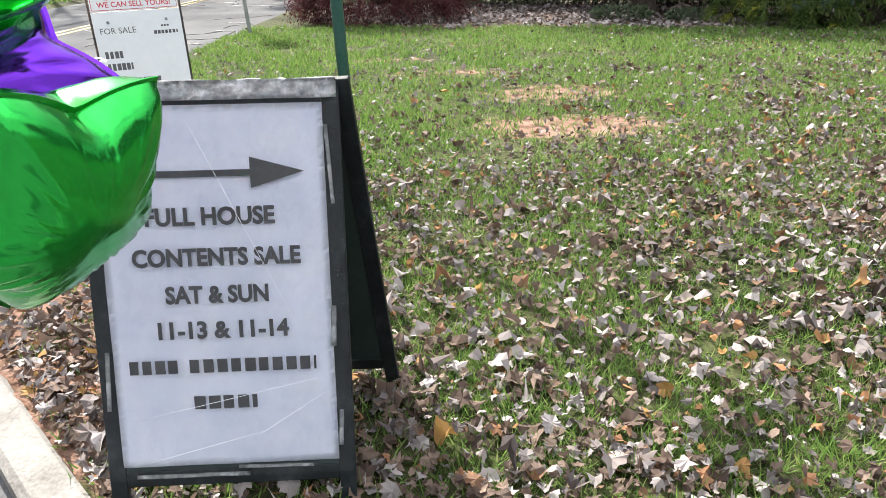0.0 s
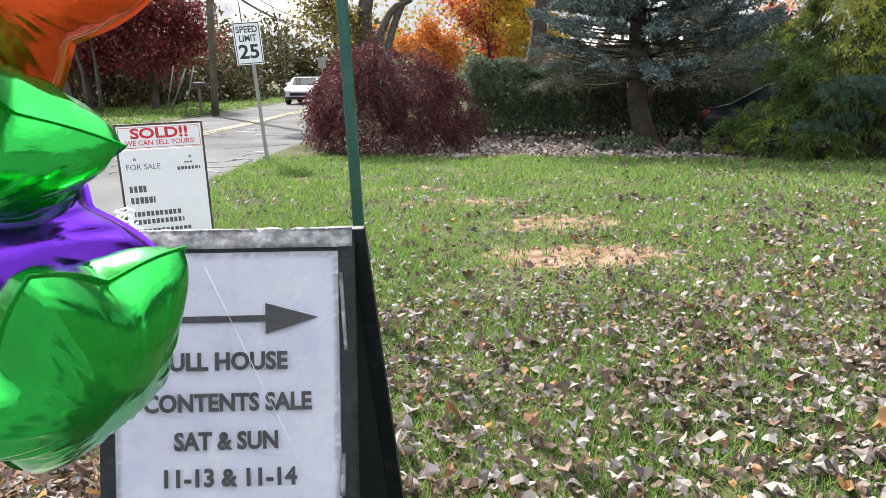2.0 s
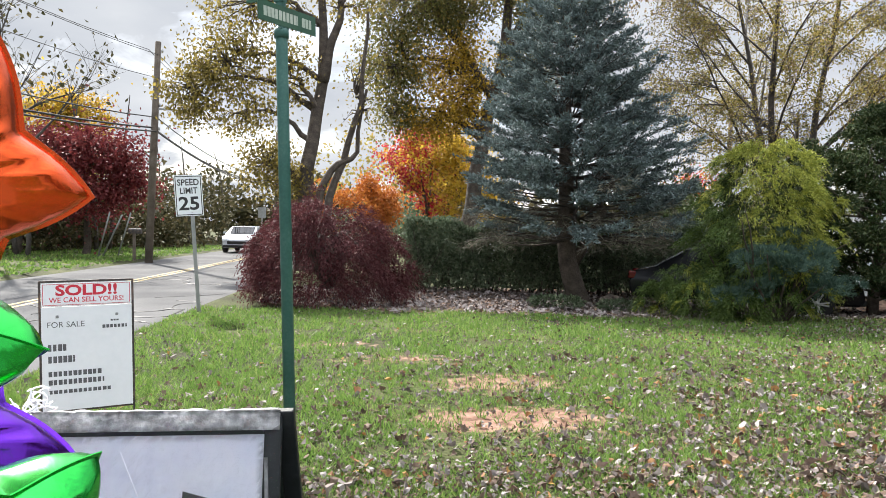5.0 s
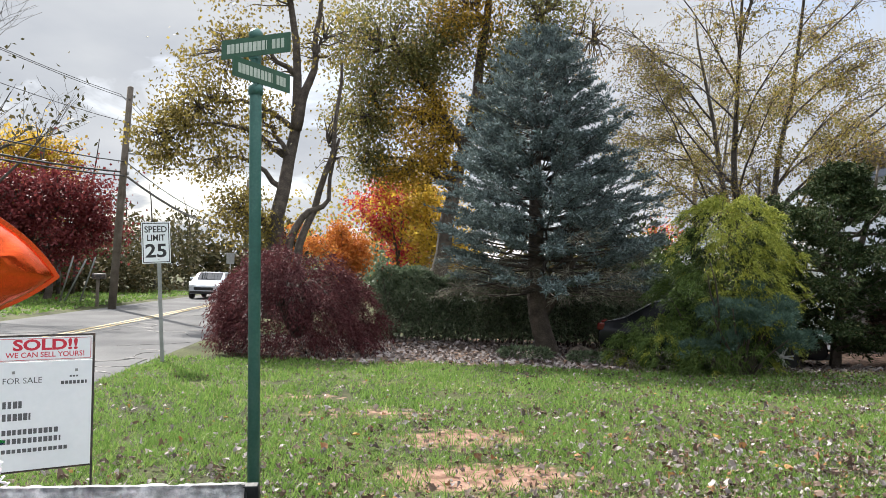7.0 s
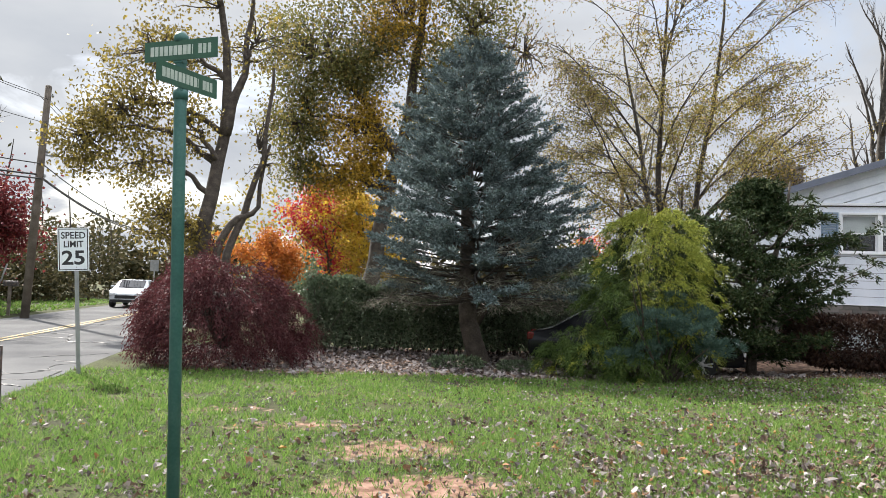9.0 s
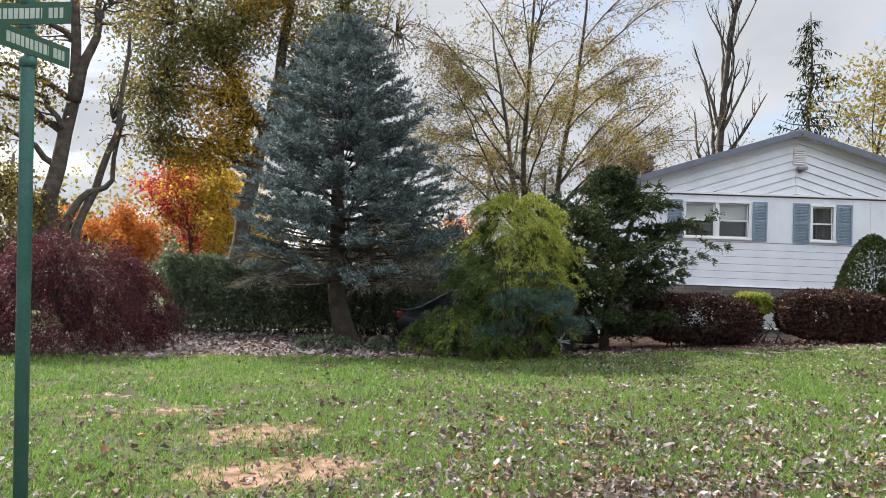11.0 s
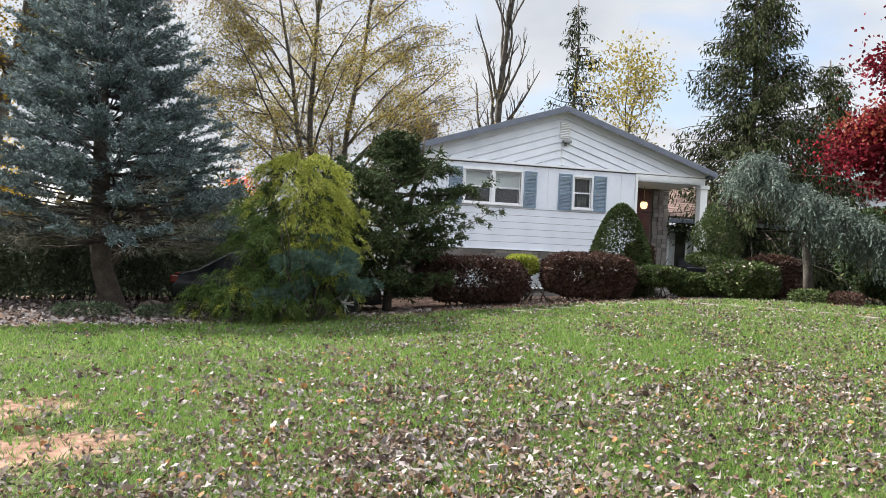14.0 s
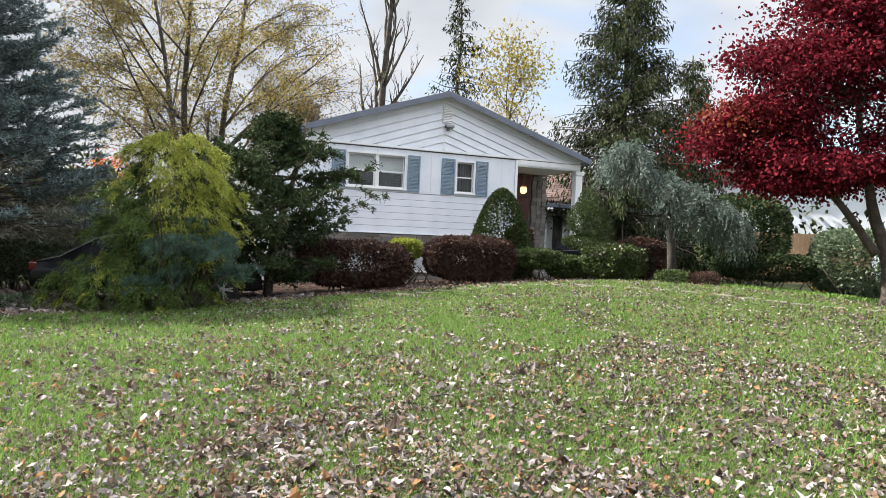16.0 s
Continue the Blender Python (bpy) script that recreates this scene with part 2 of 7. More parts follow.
M["lace"] = mat("dark red laceleaf foliage", [(0.035, 0.011, 0.013), (0.06, 0.017, 0.02), (0.09, 0.027, 0.03), (0.125, 0.048, 0.046)], 0.7, island=True, bump=0, trans=0.25)
M["red_maple"] = mat("crimson maple leaves", [(0.03, 0.005, 0.008), (0.07, 0.008, 0.013), (0.135, 0.012, 0.02), (0.24, 0.022, 0.034)], 0.75, island=True, bump=0, trans=0.22, spec=0.05)
M["hedge"] = mat("green hedge leaves", [(0.04, 0.06, 0.034), (0.08, 0.115, 0.064), (0.14, 0.18, 0.11), (0.21, 0.245, 0.165)], 0.55, island=True, bump=0, trans=0.28)
M["barberry"] = mat("dark red-brown barberry leaves", [(0.020, 0.012, 0.010), (0.042, 0.022, 0.018), (0.07, 0.038, 0.028), (0.10, 0.06, 0.04)], 0.6, island=True, bump=0, trans=0.15)
M["boxwood"] = mat("green boxwood leaves", [(0.015, 0.028, 0.009), (0.036, 0.058, 0.018), (0.07, 0.096, 0.03), (0.11, 0.13, 0.05)], 0.5, island=True, bump=0, trans=0.15)
M["cedar"] = mat("pale blue-grey cedar needles", [(0.055, 0.075, 0.062), (0.10, 0.13, 0.11), (0.165, 0.205, 0.18)], 0.75, island=True, bump=0, spec=0.1)
M["norway"] = mat("dark green spruce sprays", [(0.012, 0.017, 0.009), (0.022, 0.03, 0.014), (0.038, 0.047, 0.022), (0.062, 0.06, 0.03)], 0.9, island=True, bump=0, spec=0.02)
M["yellow_leaf"] = mat("golden autumn leaves", [(0.16, 0.11, 0.016), (0.40, 0.26, 0.03), (0.55, 0.38, 0.045), (0.32, 0.25, 0.05)], 0.55, island=True, bump=0, trans=0.45)
M["olive_leaf"] = mat("olive and brown autumn leaves", [(0.05, 0.052, 0.018), (0.115, 0.11, 0.034), (0.20, 0.165, 0.05), (0.28, 0.2, 0.06)], 0.6, island=True, bump=0, trans=0.4)
M["thin_leaf"] = mat("sparse yellow-green leaves", [(0.13, 0.12, 0.025), (0.22, 0.19, 0.04), (0.30, 0.22, 0.06), (0.18, 0.20, 0.045)], 0.6, island=True, bump=0, trans=0.45)
M["orange_leaf"] = mat("orange autumn leaves", [(0.22, 0.06, 0.015), (0.40, 0.13, 0.025), (0.5, 0.22, 0.05)], 0.6, island=True, bump=0, trans=0.4)
M["scarlet_leaf"] = mat("scarlet and yellow leaves", [(0.22, 0.018, 0.03), (0.36, 0.03, 0.045), (0.42, 0.05, 0.05), (0.5, 0.3, 0.04), (0.5, 0.33, 0.045)], 0.6, island=True, bump=0, trans=0.4)
M["wine_leaf"] = mat("wine-red leaves", [(0.06, 0.012, 0.015), (0.14, 0.025, 0.028), (0.22, 0.06, 0.05)], 0.6, island=True, bump=0, trans=0.3)
M["brush"] = mat("dim brown and green brush", [(0.02, 0.022, 0.011), (0.045, 0.045, 0.02), (0.085, 0.075, 0.034), (0.12, 0.085, 0.04)], 0.7, island=True, bump=0, trans=0.25)
M["lace_shaded"] = mat("inner laceleaf foliage, shade in the colour", [(0.03, 0.010, 0.012), (0.065, 0.018, 0.022), (0.10, 0.03, 0.034)], 0.6, island=True, bump=0, trans=0.2)
M["gold_shaded"] = mat("inner cypress sprays, shade in the colour", [(0.012, 0.02, 0.008), (0.028, 0.042, 0.013), (0.05, 0.07, 0.02)], 0.7, island=True, bump=0, trans=0.1)
M["vine_leaf"] = mat("olive-yellow vine leaves", [(0.08, 0.065, 0.022), (0.14, 0.115, 0.035), (0.21, 0.165, 0.045), (0.32, 0.25, 0.055)], 0.6, island=True, bump=0, trans=0.5)
M["oak_leaf"] = mat("dull olive oak leaves", [(0.06, 0.068, 0.024), (0.12, 0.125, 0.04), (0.18, 0.155, 0.05), (0.28, 0.2, 0.06)], 0.6, island=True, bump=0, trans=0.5)
M["gold_leaf"] = mat("golden brown oak leaves", [(0.12, 0.085, 0.02), (0.26, 0.17, 0.025), (0.42, 0.27, 0.03), (0.52, 0.35, 0.05)], 0.6, island=True, bump=0, trans=0.45)
M["fade_leaf"] = mat("faded pinkish-brown leaves", [(0.13, 0.095, 0.05), (0.22, 0.16, 0.085), (0.30, 0.21, 0.12)], 0.65, island=True, bump=0, trans=0.4)
M["rust_leaf"] = mat("rusty maple leaves", [(0.10, 0.02, 0.012), (0.2, 0.045, 0.025), (0.30, 0.08, 0.035)], 0.6, island=True, bump=0, trans=0.35)
M["siding"] = mat("white painted siding", [(0.62, 0.65, 0.72), (0.71, 0.74, 0.80), (0.76, 0.78, 0.84)], 0.55, scale=1.6, fine=25, bump=0.05)
M["trim"] = mat("white trim paint", [(0.70, 0.71, 0.73), (0.80, 0.80, 0.81)], 0.5, scale=3, fine=25, bump=0.03)
M["shutter"] = mat("blue-grey shutter paint", [(0.14, 0.2, 0.27), (0.19, 0.26, 0.34), (0.22, 0.29, 0.36)], 0.5, scale=4, fine=30, bump=0.05)
M["fascia"] = mat("slate-grey fascia", [(0.115, 0.13, 0.17), (0.16, 0.175, 0.22)], 0.6, scale=3, fine=30)
M["stone"] = mat("grey-brown fieldstone", [(0.08, 0.072, 0.066), (0.14, 0.13, 0.12), (0.21, 0.19, 0.175), (0.13, 0.10, 0.085)], 0.85, obj=True, scale=6, fine=40, bump=0.6)
M["mortar"] = mat("dark mortar", [(0.1, 0.095, 0.09), (0.16, 0.15, 0.14)], 0.9, scale=8, fine=60, bump=0.4)
M["shingle"] = mat("brown roof shingles", [(0.085, 0.052, 0.045), (0.125, 0.082, 0.07), (0.165, 0.115, 0.10)], 0.85, obj=True, scale=5, fine=60, bump=0.5)
M["roof_grey"] = mat("pale grey shingles", [(0.25, 0.25, 0.26), (0.36, 0.36, 0.37)], 0.85, scale=2, fine=50, bump=0.4)
M["edging"] = mat("dull tan edging stone", [(0.10, 0.088, 0.07), (0.15, 0.13, 0.105), (0.19, 0.17, 0.14)], 0.9, scale=4, fine=40, bump=0.4)
M["door_wood"] = mat("red-brown door wood", [(0.04, 0.010, 0.008), (0.07, 0.018, 0.013), (0.09, 0.027, 0.02)], 0.45, scale=4, fine=40)
M["dark"] = mat("interior shade, painted dark", [(0.012, 0.013, 0.016), (0.03, 0.03, 0.034)], 0.8, scale=2, fine=20, bump=0)
M["blind"] = mat("grey-green window shade", [(0.42, 0.44, 0.42), (0.55, 0.56, 0.53)], 0.8, scale=2, fine=30, bump=0.05)
M["curtain"] = mat("white curtain cloth", [(0.5, 0.5, 0.5), (0.68, 0.68, 0.67)], 0.9, scale=5, fine=50, bump=0.1)
M["glass"] = glass_material()
M["black"] = mat("black worn paint", [(0.006, 0.008, 0.008), (0.011, 0.014, 0.015), (0.03, 0.034, 0.036)], 0.45, spec=0.15, scale=9, fine=50, bump=0.3, distance=0.004)
M["black_back"] = mat("dark green-black panel", [(0.008, 0.016, 0.014), (0.014, 0.027, 0.023)], 0.55, scale=4, fine=50, bump=0.15)
M["paper"] = mat("white printed paper", [(0.72, 0.76, 0.90), (0.80, 0.83, 0.94), (0.85, 0.87, 0.95)], 0.6, scale=7, fine=18, bump=0.35, distance=0.006)
M["ink"] = mat("black printer ink", [(0.02, 0.02, 0.022), (0.045, 0.045, 0.048)], 0.5, scale=10, fine=60, bump=0.05)
M["wrap"] = film_material()
M["tape"] = mat("clear packing tape", [(0.10, 0.105, 0.105), (0.34, 0.35, 0.36), (0.66, 0.67, 0.69)], 0.22, scale=18, fine=50, bump=0.8, distance=0.006)
M["ridge"] = mat("bunched clear plastic", [(0.25, 0.26, 0.27), (0.6, 0.61, 0.63), (0.85, 0.86, 0.88)], 0.2, scale=22, fine=70, bump=0.8, distance=0.006, trans=0.45)
M["ribbon"] = mat("white curling ribbon", [(0.7, 0.7, 0.74), (0.85, 0.85, 0.88)], 0.3, scale=20, fine=60, bump=0.1)
M["sign_white"] = mat("white sign enamel", [(0.62, 0.66, 0.68), (0.70, 0.73, 0.75)], 0.4, scale=3, fine=30, bump=0.02)
M["sign_red"] = mat("red sign ink", [(0.42, 0.018, 0.04), (0.5, 0.03, 0.05)], 0.5, scale=8, fine=40, bump=0)
M["sign_black"] = mat("black sign ink", [(0.012, 0.012, 0.014), (0.03, 0.03, 0.032)], 0.5, scale=8, fine=40, bump=0)
M["sign_grey"] = mat("dark grey sign ink", [(0.07, 0.075, 0.08), (0.1, 0.105, 0.11)], 0.5, scale=8, fine=40, bump=0)
M["frame_black"] = mat("chipped black sign frame", [(0.015, 0.013, 0.013), (0.035, 0.03, 0.028), (0.12, 0.08, 0.06)], 0.6, scale=14, fine=60, bump=0.3)
M["post_green"] = mat("green painted steel post", [(0.018, 0.075, 0.062), (0.03, 0.105, 0.088), (0.06, 0.14, 0.12)], 0.45, scale=4, fine=60, bump=0.1)
M["sign_green"] = mat("weathered green sign sheeting", [(0.015, 0.06, 0.035), (0.03, 0.095, 0.055)], 0.5, scale=6, fine=50, bump=0.05)
M["letter_pale"] = mat("pale reflective lettering", [(0.3, 0.36, 0.3), (0.45, 0.5, 0.44)], 0.5, scale=9, fine=50, bump=0)
M["galv"] = mat("galvanised steel", [(0.2, 0.21, 0.21), (0.32, 0.33, 0.33)], 0.5, metal=0.6, scale=5, fine=50, bump=0.2)
M["pole_wood"] = mat("weathered pole wood", [(0.07, 0.055, 0.045), (0.12, 0.1, 0.08), (0.17, 0.14, 0.12)], 0.9, scale=3, fine=40, bump=0.5)
M["wire"] = mat("black cable", [(0.02, 0.02, 0.022), (0.03, 0.03, 0.03)], 0.6, scale=3, fine=30, bump=0)
M["fence_wood"] = mat("cedar fence boards", [(0.20, 0.12, 0.065), (0.28, 0.175, 0.10), (0.34, 0.23, 0.14)], 0.8, obj=True, scale=4, fine=40, bump=0.3)
M["car_paint"] = mat("black car paint", [(0.012, 0.013, 0.016), (0.02, 0.021, 0.025)], 0.15, metal=0.3, scale=3, fine=60, bump=0.02)
M["car_silver"] = mat("silver car paint", [(0.38, 0.40, 0.42), (0.5, 0.52, 0.54)], 0.2, metal=0.4, scale=3, fine=60, bump=0.02)
M["dark_glass"] = mat("dark car glass", [(0.01, 0.012, 0.014), (0.02, 0.022, 0.026)], 0.05, spec=0.6, scale=2, fine=20, bump=0)
M["tail_red"] = mat("red lamp lens", [(0.10, 0.006, 0.008), (0.16, 0.01, 0.012)], 0.15, scale=9, fine=60, bump=0.05)
M["rubber"] = mat("tyre rubber", [(0.012, 0.012, 0.012), (0.025, 0.025, 0.025)], 0.85, scale=10, fine=60, bump=0.2)
M["alloy"] = mat("silver alloy", [(0.42, 0.42, 0.43), (0.56, 0.56, 0.57)], 0.3, metal=0.9, scale=8, fine=60, bump=0.05)
M["lamp_glass"] = mat("headlamp glass", [(0.4, 0.42, 0.45), (0.6, 0.62, 0.65)], 0.08, scale=9, fine=60, bump=0.05)
M["pumpkin"] = mat("orange pumpkin rind", [(0.45, 0.12, 0.012), (0.6, 0.19, 0.02)], 0.5, scale=6, fine=40, bump=0.1)
M["foil_orange"] = foil("orange foil", (0.80, 0.10, 0.015))
M["foil_green"] = foil("green foil", (0.02, 0.46, 0.06))
M["foil_purple"] = foil("purple foil", (0.115, 0.012, 0.40))
M["brass"] = mat("aged brass", [(0.3, 0.2, 0.08), (0.4, 0.28, 0.12)], 0.4, metal=0.8, scale=8, fine=50)


# ---- helpers for building ----
def part(name, data, material, parent=None, label="", m=None):
    """Links a bmesh or mesh as one object, under a thing or a part."""
    if isinstance(data, bmesh.types.BMesh):
        me = bpy.data.meshes.new(name)
        data.to_mesh(me)
        data.free()
    else:
        me = data
    if material is not None and not me.materials:
        me.materials.append(material)
    ob = new(name, me)
    if parent is not None:
        ob.parent = parent
    if m is not None:
        ob.matrix_basis = m
    if label:
        ob["label"] = label
    return ob


def thing(name, m, label, category, group="", kind=""):
    ob = new(name)
    ob.empty_display_size = 0.1
    ob.matrix_basis = m
    return tagged(ob, label, category, group, kind)


def box(bm, x0, x1, y0, y1, z0, z1, bevel=0.0):
    v = bmesh.ops.create_cube(bm, size=1.0)["verts"]
    for p in v:
        p.co = Vector(((x0 + x1) / 2 + p.co.x * (x1 - x0), (y0 + y1) / 2 + p.co.y * (y1 - y0), (z0 + z1) / 2 + p.co.z * (z1 - z0)))
    if bevel:
        es = list({e for p in v for e in p.link_edges})
        bmesh.ops.bevel(bm, geom=es, offset=bevel, segments=2, profile=0.5, affect="EDGES")
    return bm


def boxed(x0, x1, y0, y1, z0, z1, bevel=0.0):
    return box(bmesh.new(), x0, x1, y0, y1, z0, z1, bevel)


def prism(pts, y0, y1):
    """An outline in x and z, drawn out from y0 to y1."""
    bm = bmesh.new()
    a = [bm.verts.new((x, y0, z)) for x, z in pts]
    b = [bm.verts.new((x, y1, z)) for x, z in pts]
    bm.faces.new(a)
    bm.faces.new(b[::-1])
    for i in range(len(pts)):
        j = (i + 1) % len(pts)
        bm.faces.new((a[j], a[i], b[i], b[j]))
    bmesh.ops.recalc_face_normals(bm, faces=bm.faces)
    return bm


def lathe(profile, seg=24):
    """A turned form: radius and height along the axis z."""
    bm = bmesh.new()
    rings = [[bm.verts.new((r * math.cos(2 * math.pi * i / seg), r * math.sin(2 * math.pi * i / seg), z)) for i in range(seg)] for r, z in profile]
    for a, b in zip(rings, rings[1:]):
        for i in range(seg):
            j = (i + 1) % seg
            bm.faces.new((a[i], a[j], b[j], b[i]))
    bm.faces.new(rings[0][::-1])
    bm.faces.new(rings[-1])
    for f in bm.faces:
        f.smooth = True
    return bm


def tube_mesh(name, lines, sides=6):
    """Tapered tubes along polylines of (point, radius), all in one mesh."""
    verts, faces = [], []
    for line in lines:
        P = np.array([p for p, _ in line], float)
        R = np.array([r for _, r in line], float)
        T = np.gradient(P, axis=0)
        T /= np.linalg.norm(T, axis=1, keepdims=True) + 1e-9
        ref = np.array([0, 0, 1.0]) if abs(T[0, 2]) < 0.9 else np.array([1.0, 0, 0])
        base = len(verts)
        for p, r, t in zip(P, R, T):
            u = np.cross(t, ref)
            u /= np.linalg.norm(u) + 1e-9
            w = np.cross(t, u)
            for k in range(sides):
                a = 2 * math.pi * k / sides
                verts.append(tuple(p + r * (math.cos(a) * u + math.sin(a) * w)))
        for i in range(len(P) - 1):
            for k in range(sides):
                k2 = (k + 1) % sides
                faces.append((base + i * sides + k, base + i * sides + k2, base + (i + 1) * sides + k2, base + (i + 1) * sides + k))
        faces.append(tuple(base + k for k in range(sides))[::-1])
        faces.append(tuple(base + (len(P) - 1) * sides + k for k in range(sides)))
    me = bpy.data.meshes.new(name)
    me.from_pydata(verts, [], faces)
    me.polygons.foreach_set("use_smooth", [True] * len(me.polygons))
    return me


def unit(v):
    return v / (np.linalg.norm(v, axis=-1, keepdims=True) + 1e-9)


def leaf_mesh(name, pts, dirs, length, width, rng, fold=0.18, flat=0.0):
    """Small pointed leaves: one bent diamond at each point, along its direction."""
    n = len(pts)
    pts, d = np.asarray(pts, float), unit(np.asarray(dirs, float))
    r = rng.normal(size=(n, 3))
    r[:, 2] *= 1 - flat
    side = unit(np.cross(d, r + np.array([0, 0, flat * 3.0])))
    up = np.cross(side, d)
    L = (length * rng.uniform(0.6, 1.35, n))[:, None]
    W = (width * rng.uniform(0.6, 1.3, n))[:, None]
    mid = pts + d * L * 0.45 + up * W * fold
    v = np.stack([pts, mid - side * W * 0.5, pts + d * L, mid + side * W * 0.5], 1).reshape(-1, 3)
    me = bpy.data.meshes.new(name)
    me.vertices.add(4 * n)
    me.vertices.foreach_set("co", v.ravel())
    me.loops.add(4 * n)
    me.loops.foreach_set("vertex_index", np.arange(4 * n))
    me.polygons.add(n)
    me.polygons.foreach_set("loop_start", np.arange(0, 4 * n, 4))
    me.update(calc_edges=True)
    return me


def smooth(a, b, x):
    t = np.clip((x - a) / (b - a), 0, 1)
    return t * t * (3 - 2 * t)


# ---- ground, road and kerb ----
ROAD_Z = -0.07
KERB = [(-3.85, 13.0), (-3.85, 9.0), (-3.75, 7.0), (-3.35, 5.2), (-2.65, 3.6), (-1.95, 2.45), (-1.33, 1.76), (-0.72, 1.2), (0.0, 0.78), (1.2, 0.2), (3.0, -0.62), (8.0, -2.9), (25.0, -10.6)]


def kerb_curve(step=0.1):
    pts = [Vector((x, y, 0)) for x, y in KERB]
    out = []
    for i in range(len(pts) - 1):
        p0, p1, p2, p3 = pts[max(i - 1, 0)], pts[i], pts[i + 1], pts[min(i + 2, len(pts) - 1)]
        n = max(2, int((p2 - p1).length / step))
        for k in range(n):
            t = k / n
            out.append(0.5 * ((2 * p1) + (p2 - p0) * t + (2 * p0 - 5 * p1 + 4 * p2 - p3) * t * t + (3 * p1 - p0 - 3 * p2 + p3) * t ** 3))
    return out + [pts[-1]]


KERB_LINE = kerb_curve(0.25)
KX, KY = np.array([p.x for p in KERB_LINE]), np.array([p.y for p in KERB_LINE])


def side_of_kerb(x, y):
    """Metres from the kerb line: above 0 on the lawn, below 0 on the street."""
    x, y = np.asarray(x, float), np.asarray(y, float)
    far = np.where(y > 13, x + 3.85, 1e9)
    best, sign = np.full(x.shape, 1e9), np.ones(x.shape)
    for i in range(len(KX) - 1):
        ax, ay, bx, by = KX[i], KY[i], KX[i + 1], KY[i + 1]
        l2 = (bx - ax) ** 2 + (by - ay) ** 2
        t = np.clip(((x - ax) * (bx - ax) + (y - ay) * (by - ay)) / l2, 0, 1)
        d = np.hypot(x - ax - t * (bx - ax), y - ay - t * (by - ay))
        s = np.sign((bx - ax) * (y - ay) - (by - ay) * (x - ax))
        near = d < best
        best, sign = np.where(near, d, best), np.where(near, s, sign)
    return np.where(y > 13, far, best * sign)


def land(x, y):
    """The height of the lawn, mulch and verge."""
    x, y = np.asarray(x, float), np.asarray(y, float)
    z = 0.72 * np.exp(-((x - 15.5) ** 2 + (y - 6.0) ** 2) / 60.0) - 0.2 * np.exp(-((x - 8.0) ** 2 + (y - 15.5) ** 2) / 18.0)
    return z + 0.012 * np.sin(1.7 * x + 0.6 * y) * np.sin(1.3 * y - 0.4 * x)


def land_at(x, y):
    return float(land(x, y))


def mulch_mask(x, y):
    lawn_end = 12.9 + 0.25 * np.sin(1.1 * x) + 0.12 * np.sin(2.9 * x) - 0.0 * x
    lawn_end = np.where(x > 8.0, 12.9 - (x - 8.0) * 0.62, lawn_end)
    lawn_end = np.where(x < 0.5, lawn_end + 0.5 * (0.5 - x), lawn_end)
    bed = smooth(-0.35, 0.35, y - lawn_end) * smooth(18.8, 17.8, y - 0.12 * x) * smooth(-3.4, -2.6, x)
    return bed * smooth(18.0, 17.0, x)


def bare_mask(x, y):
    m = np.zeros_like(x)
    for cx, cy, rx, ry, s in ((0.95, 5.75, 0.85, 0.42, 1.0), (1.0, 7.1, 0.8, 0.5, 0.75), (0.1, 8.3, 1.2, 0.45, 0.55), (-0.9, 9.4, 0.8, 0.4, 0.5), (1.45, 5.15, 0.22, 0.12, 0.6), (-1.95, 3.0, 0.7, 1.0, 1.0), (-1.2, 2.1, 0.55, 0.6, 1.0), (-2.9, 4.6, 0.4, 0.9, 0.5), (0.4, 10.6, 1.2, 0.3, 0.4)):
        m = np.maximum(m, s * np.exp(-(((x - cx) / rx) ** 2 + ((y - cy) / ry) ** 2) * 0.8))
    return m


def axis(fine0, fine1, step, far):
    a = np.arange(fine0, fine1, step)
    out = [fine1 + 0.4 * 1.28 ** k for k in range(40)]
    left = [fine0 - 0.4 * 1.28 ** k for k in range(40)]
    return np.array(sorted([v for v in left if v > -far] + list(a) + [v for v in out if v < far]))


def ground_sheet():
    xs, ys = axis(-5.0, 20.0, 0.14, 1500), axis(-1.5, 19.0, 0.14, 1500)
    X, Y = np.meshgrid(xs, ys)
    Z = land(X, Y)
    s = side_of_kerb(X, Y)
    in_road = (s < -0.02) & (X > -10.45) | ((Y < 13) & (s < -0.02) & (X > -10.45))
    Z = np.where(in_road, -0.2, Z)
    nx, ny = len(xs), len(ys)
    v = np.stack([X, Y, Z], -1).reshape(-1, 3)
    i = np.arange((ny - 1) * nx).reshape(ny - 1, nx)[:, :-1].ravel()
    f = np.stack([i, i + 1, i + nx + 1, i + nx], 1)
    me = bpy.data.meshes.new("ground")
    me.vertices.add(len(v))
    me.vertices.foreach_set("co", v.ravel())
    me.loops.add(4 * len(f))
    me.loops.foreach_set("vertex_index", f.ravel())
    me.polygons.add(len(f))
    me.polygons.foreach_set("loop_start", np.arange(0, 4 * len(f), 4))
    me.update(calc_edges=True)
    me.polygons.foreach_set("use_smooth", [True] * len(f))
    for name, values in (("mulch", mulch_mask(X, Y)), ("bare", bare_mask(X, Y))):
        a = me.attributes.new(name, "FLOAT", "POINT")
        a.data.foreach_set("value", values.ravel().astype(np.float32))
    return tagged(part("ground", me, M["ground"]), "sloping green lawn with bare patches and a leaf-strewn mulch bed", "lawn", kind="structure")


ground_sheet()


def sheet(name, outline, z, material, label, category):
    bm = bmesh.new()
    f = bm.faces.new([bm.verts.new((x, y, z)) for x, y in outline])
    if f.normal.z < 0:
        f.normal_flip()
    bmesh.ops.triangulate(bm, faces=bm.faces)
    return tagged(part(name, bm, material), label, category, kind="structure")


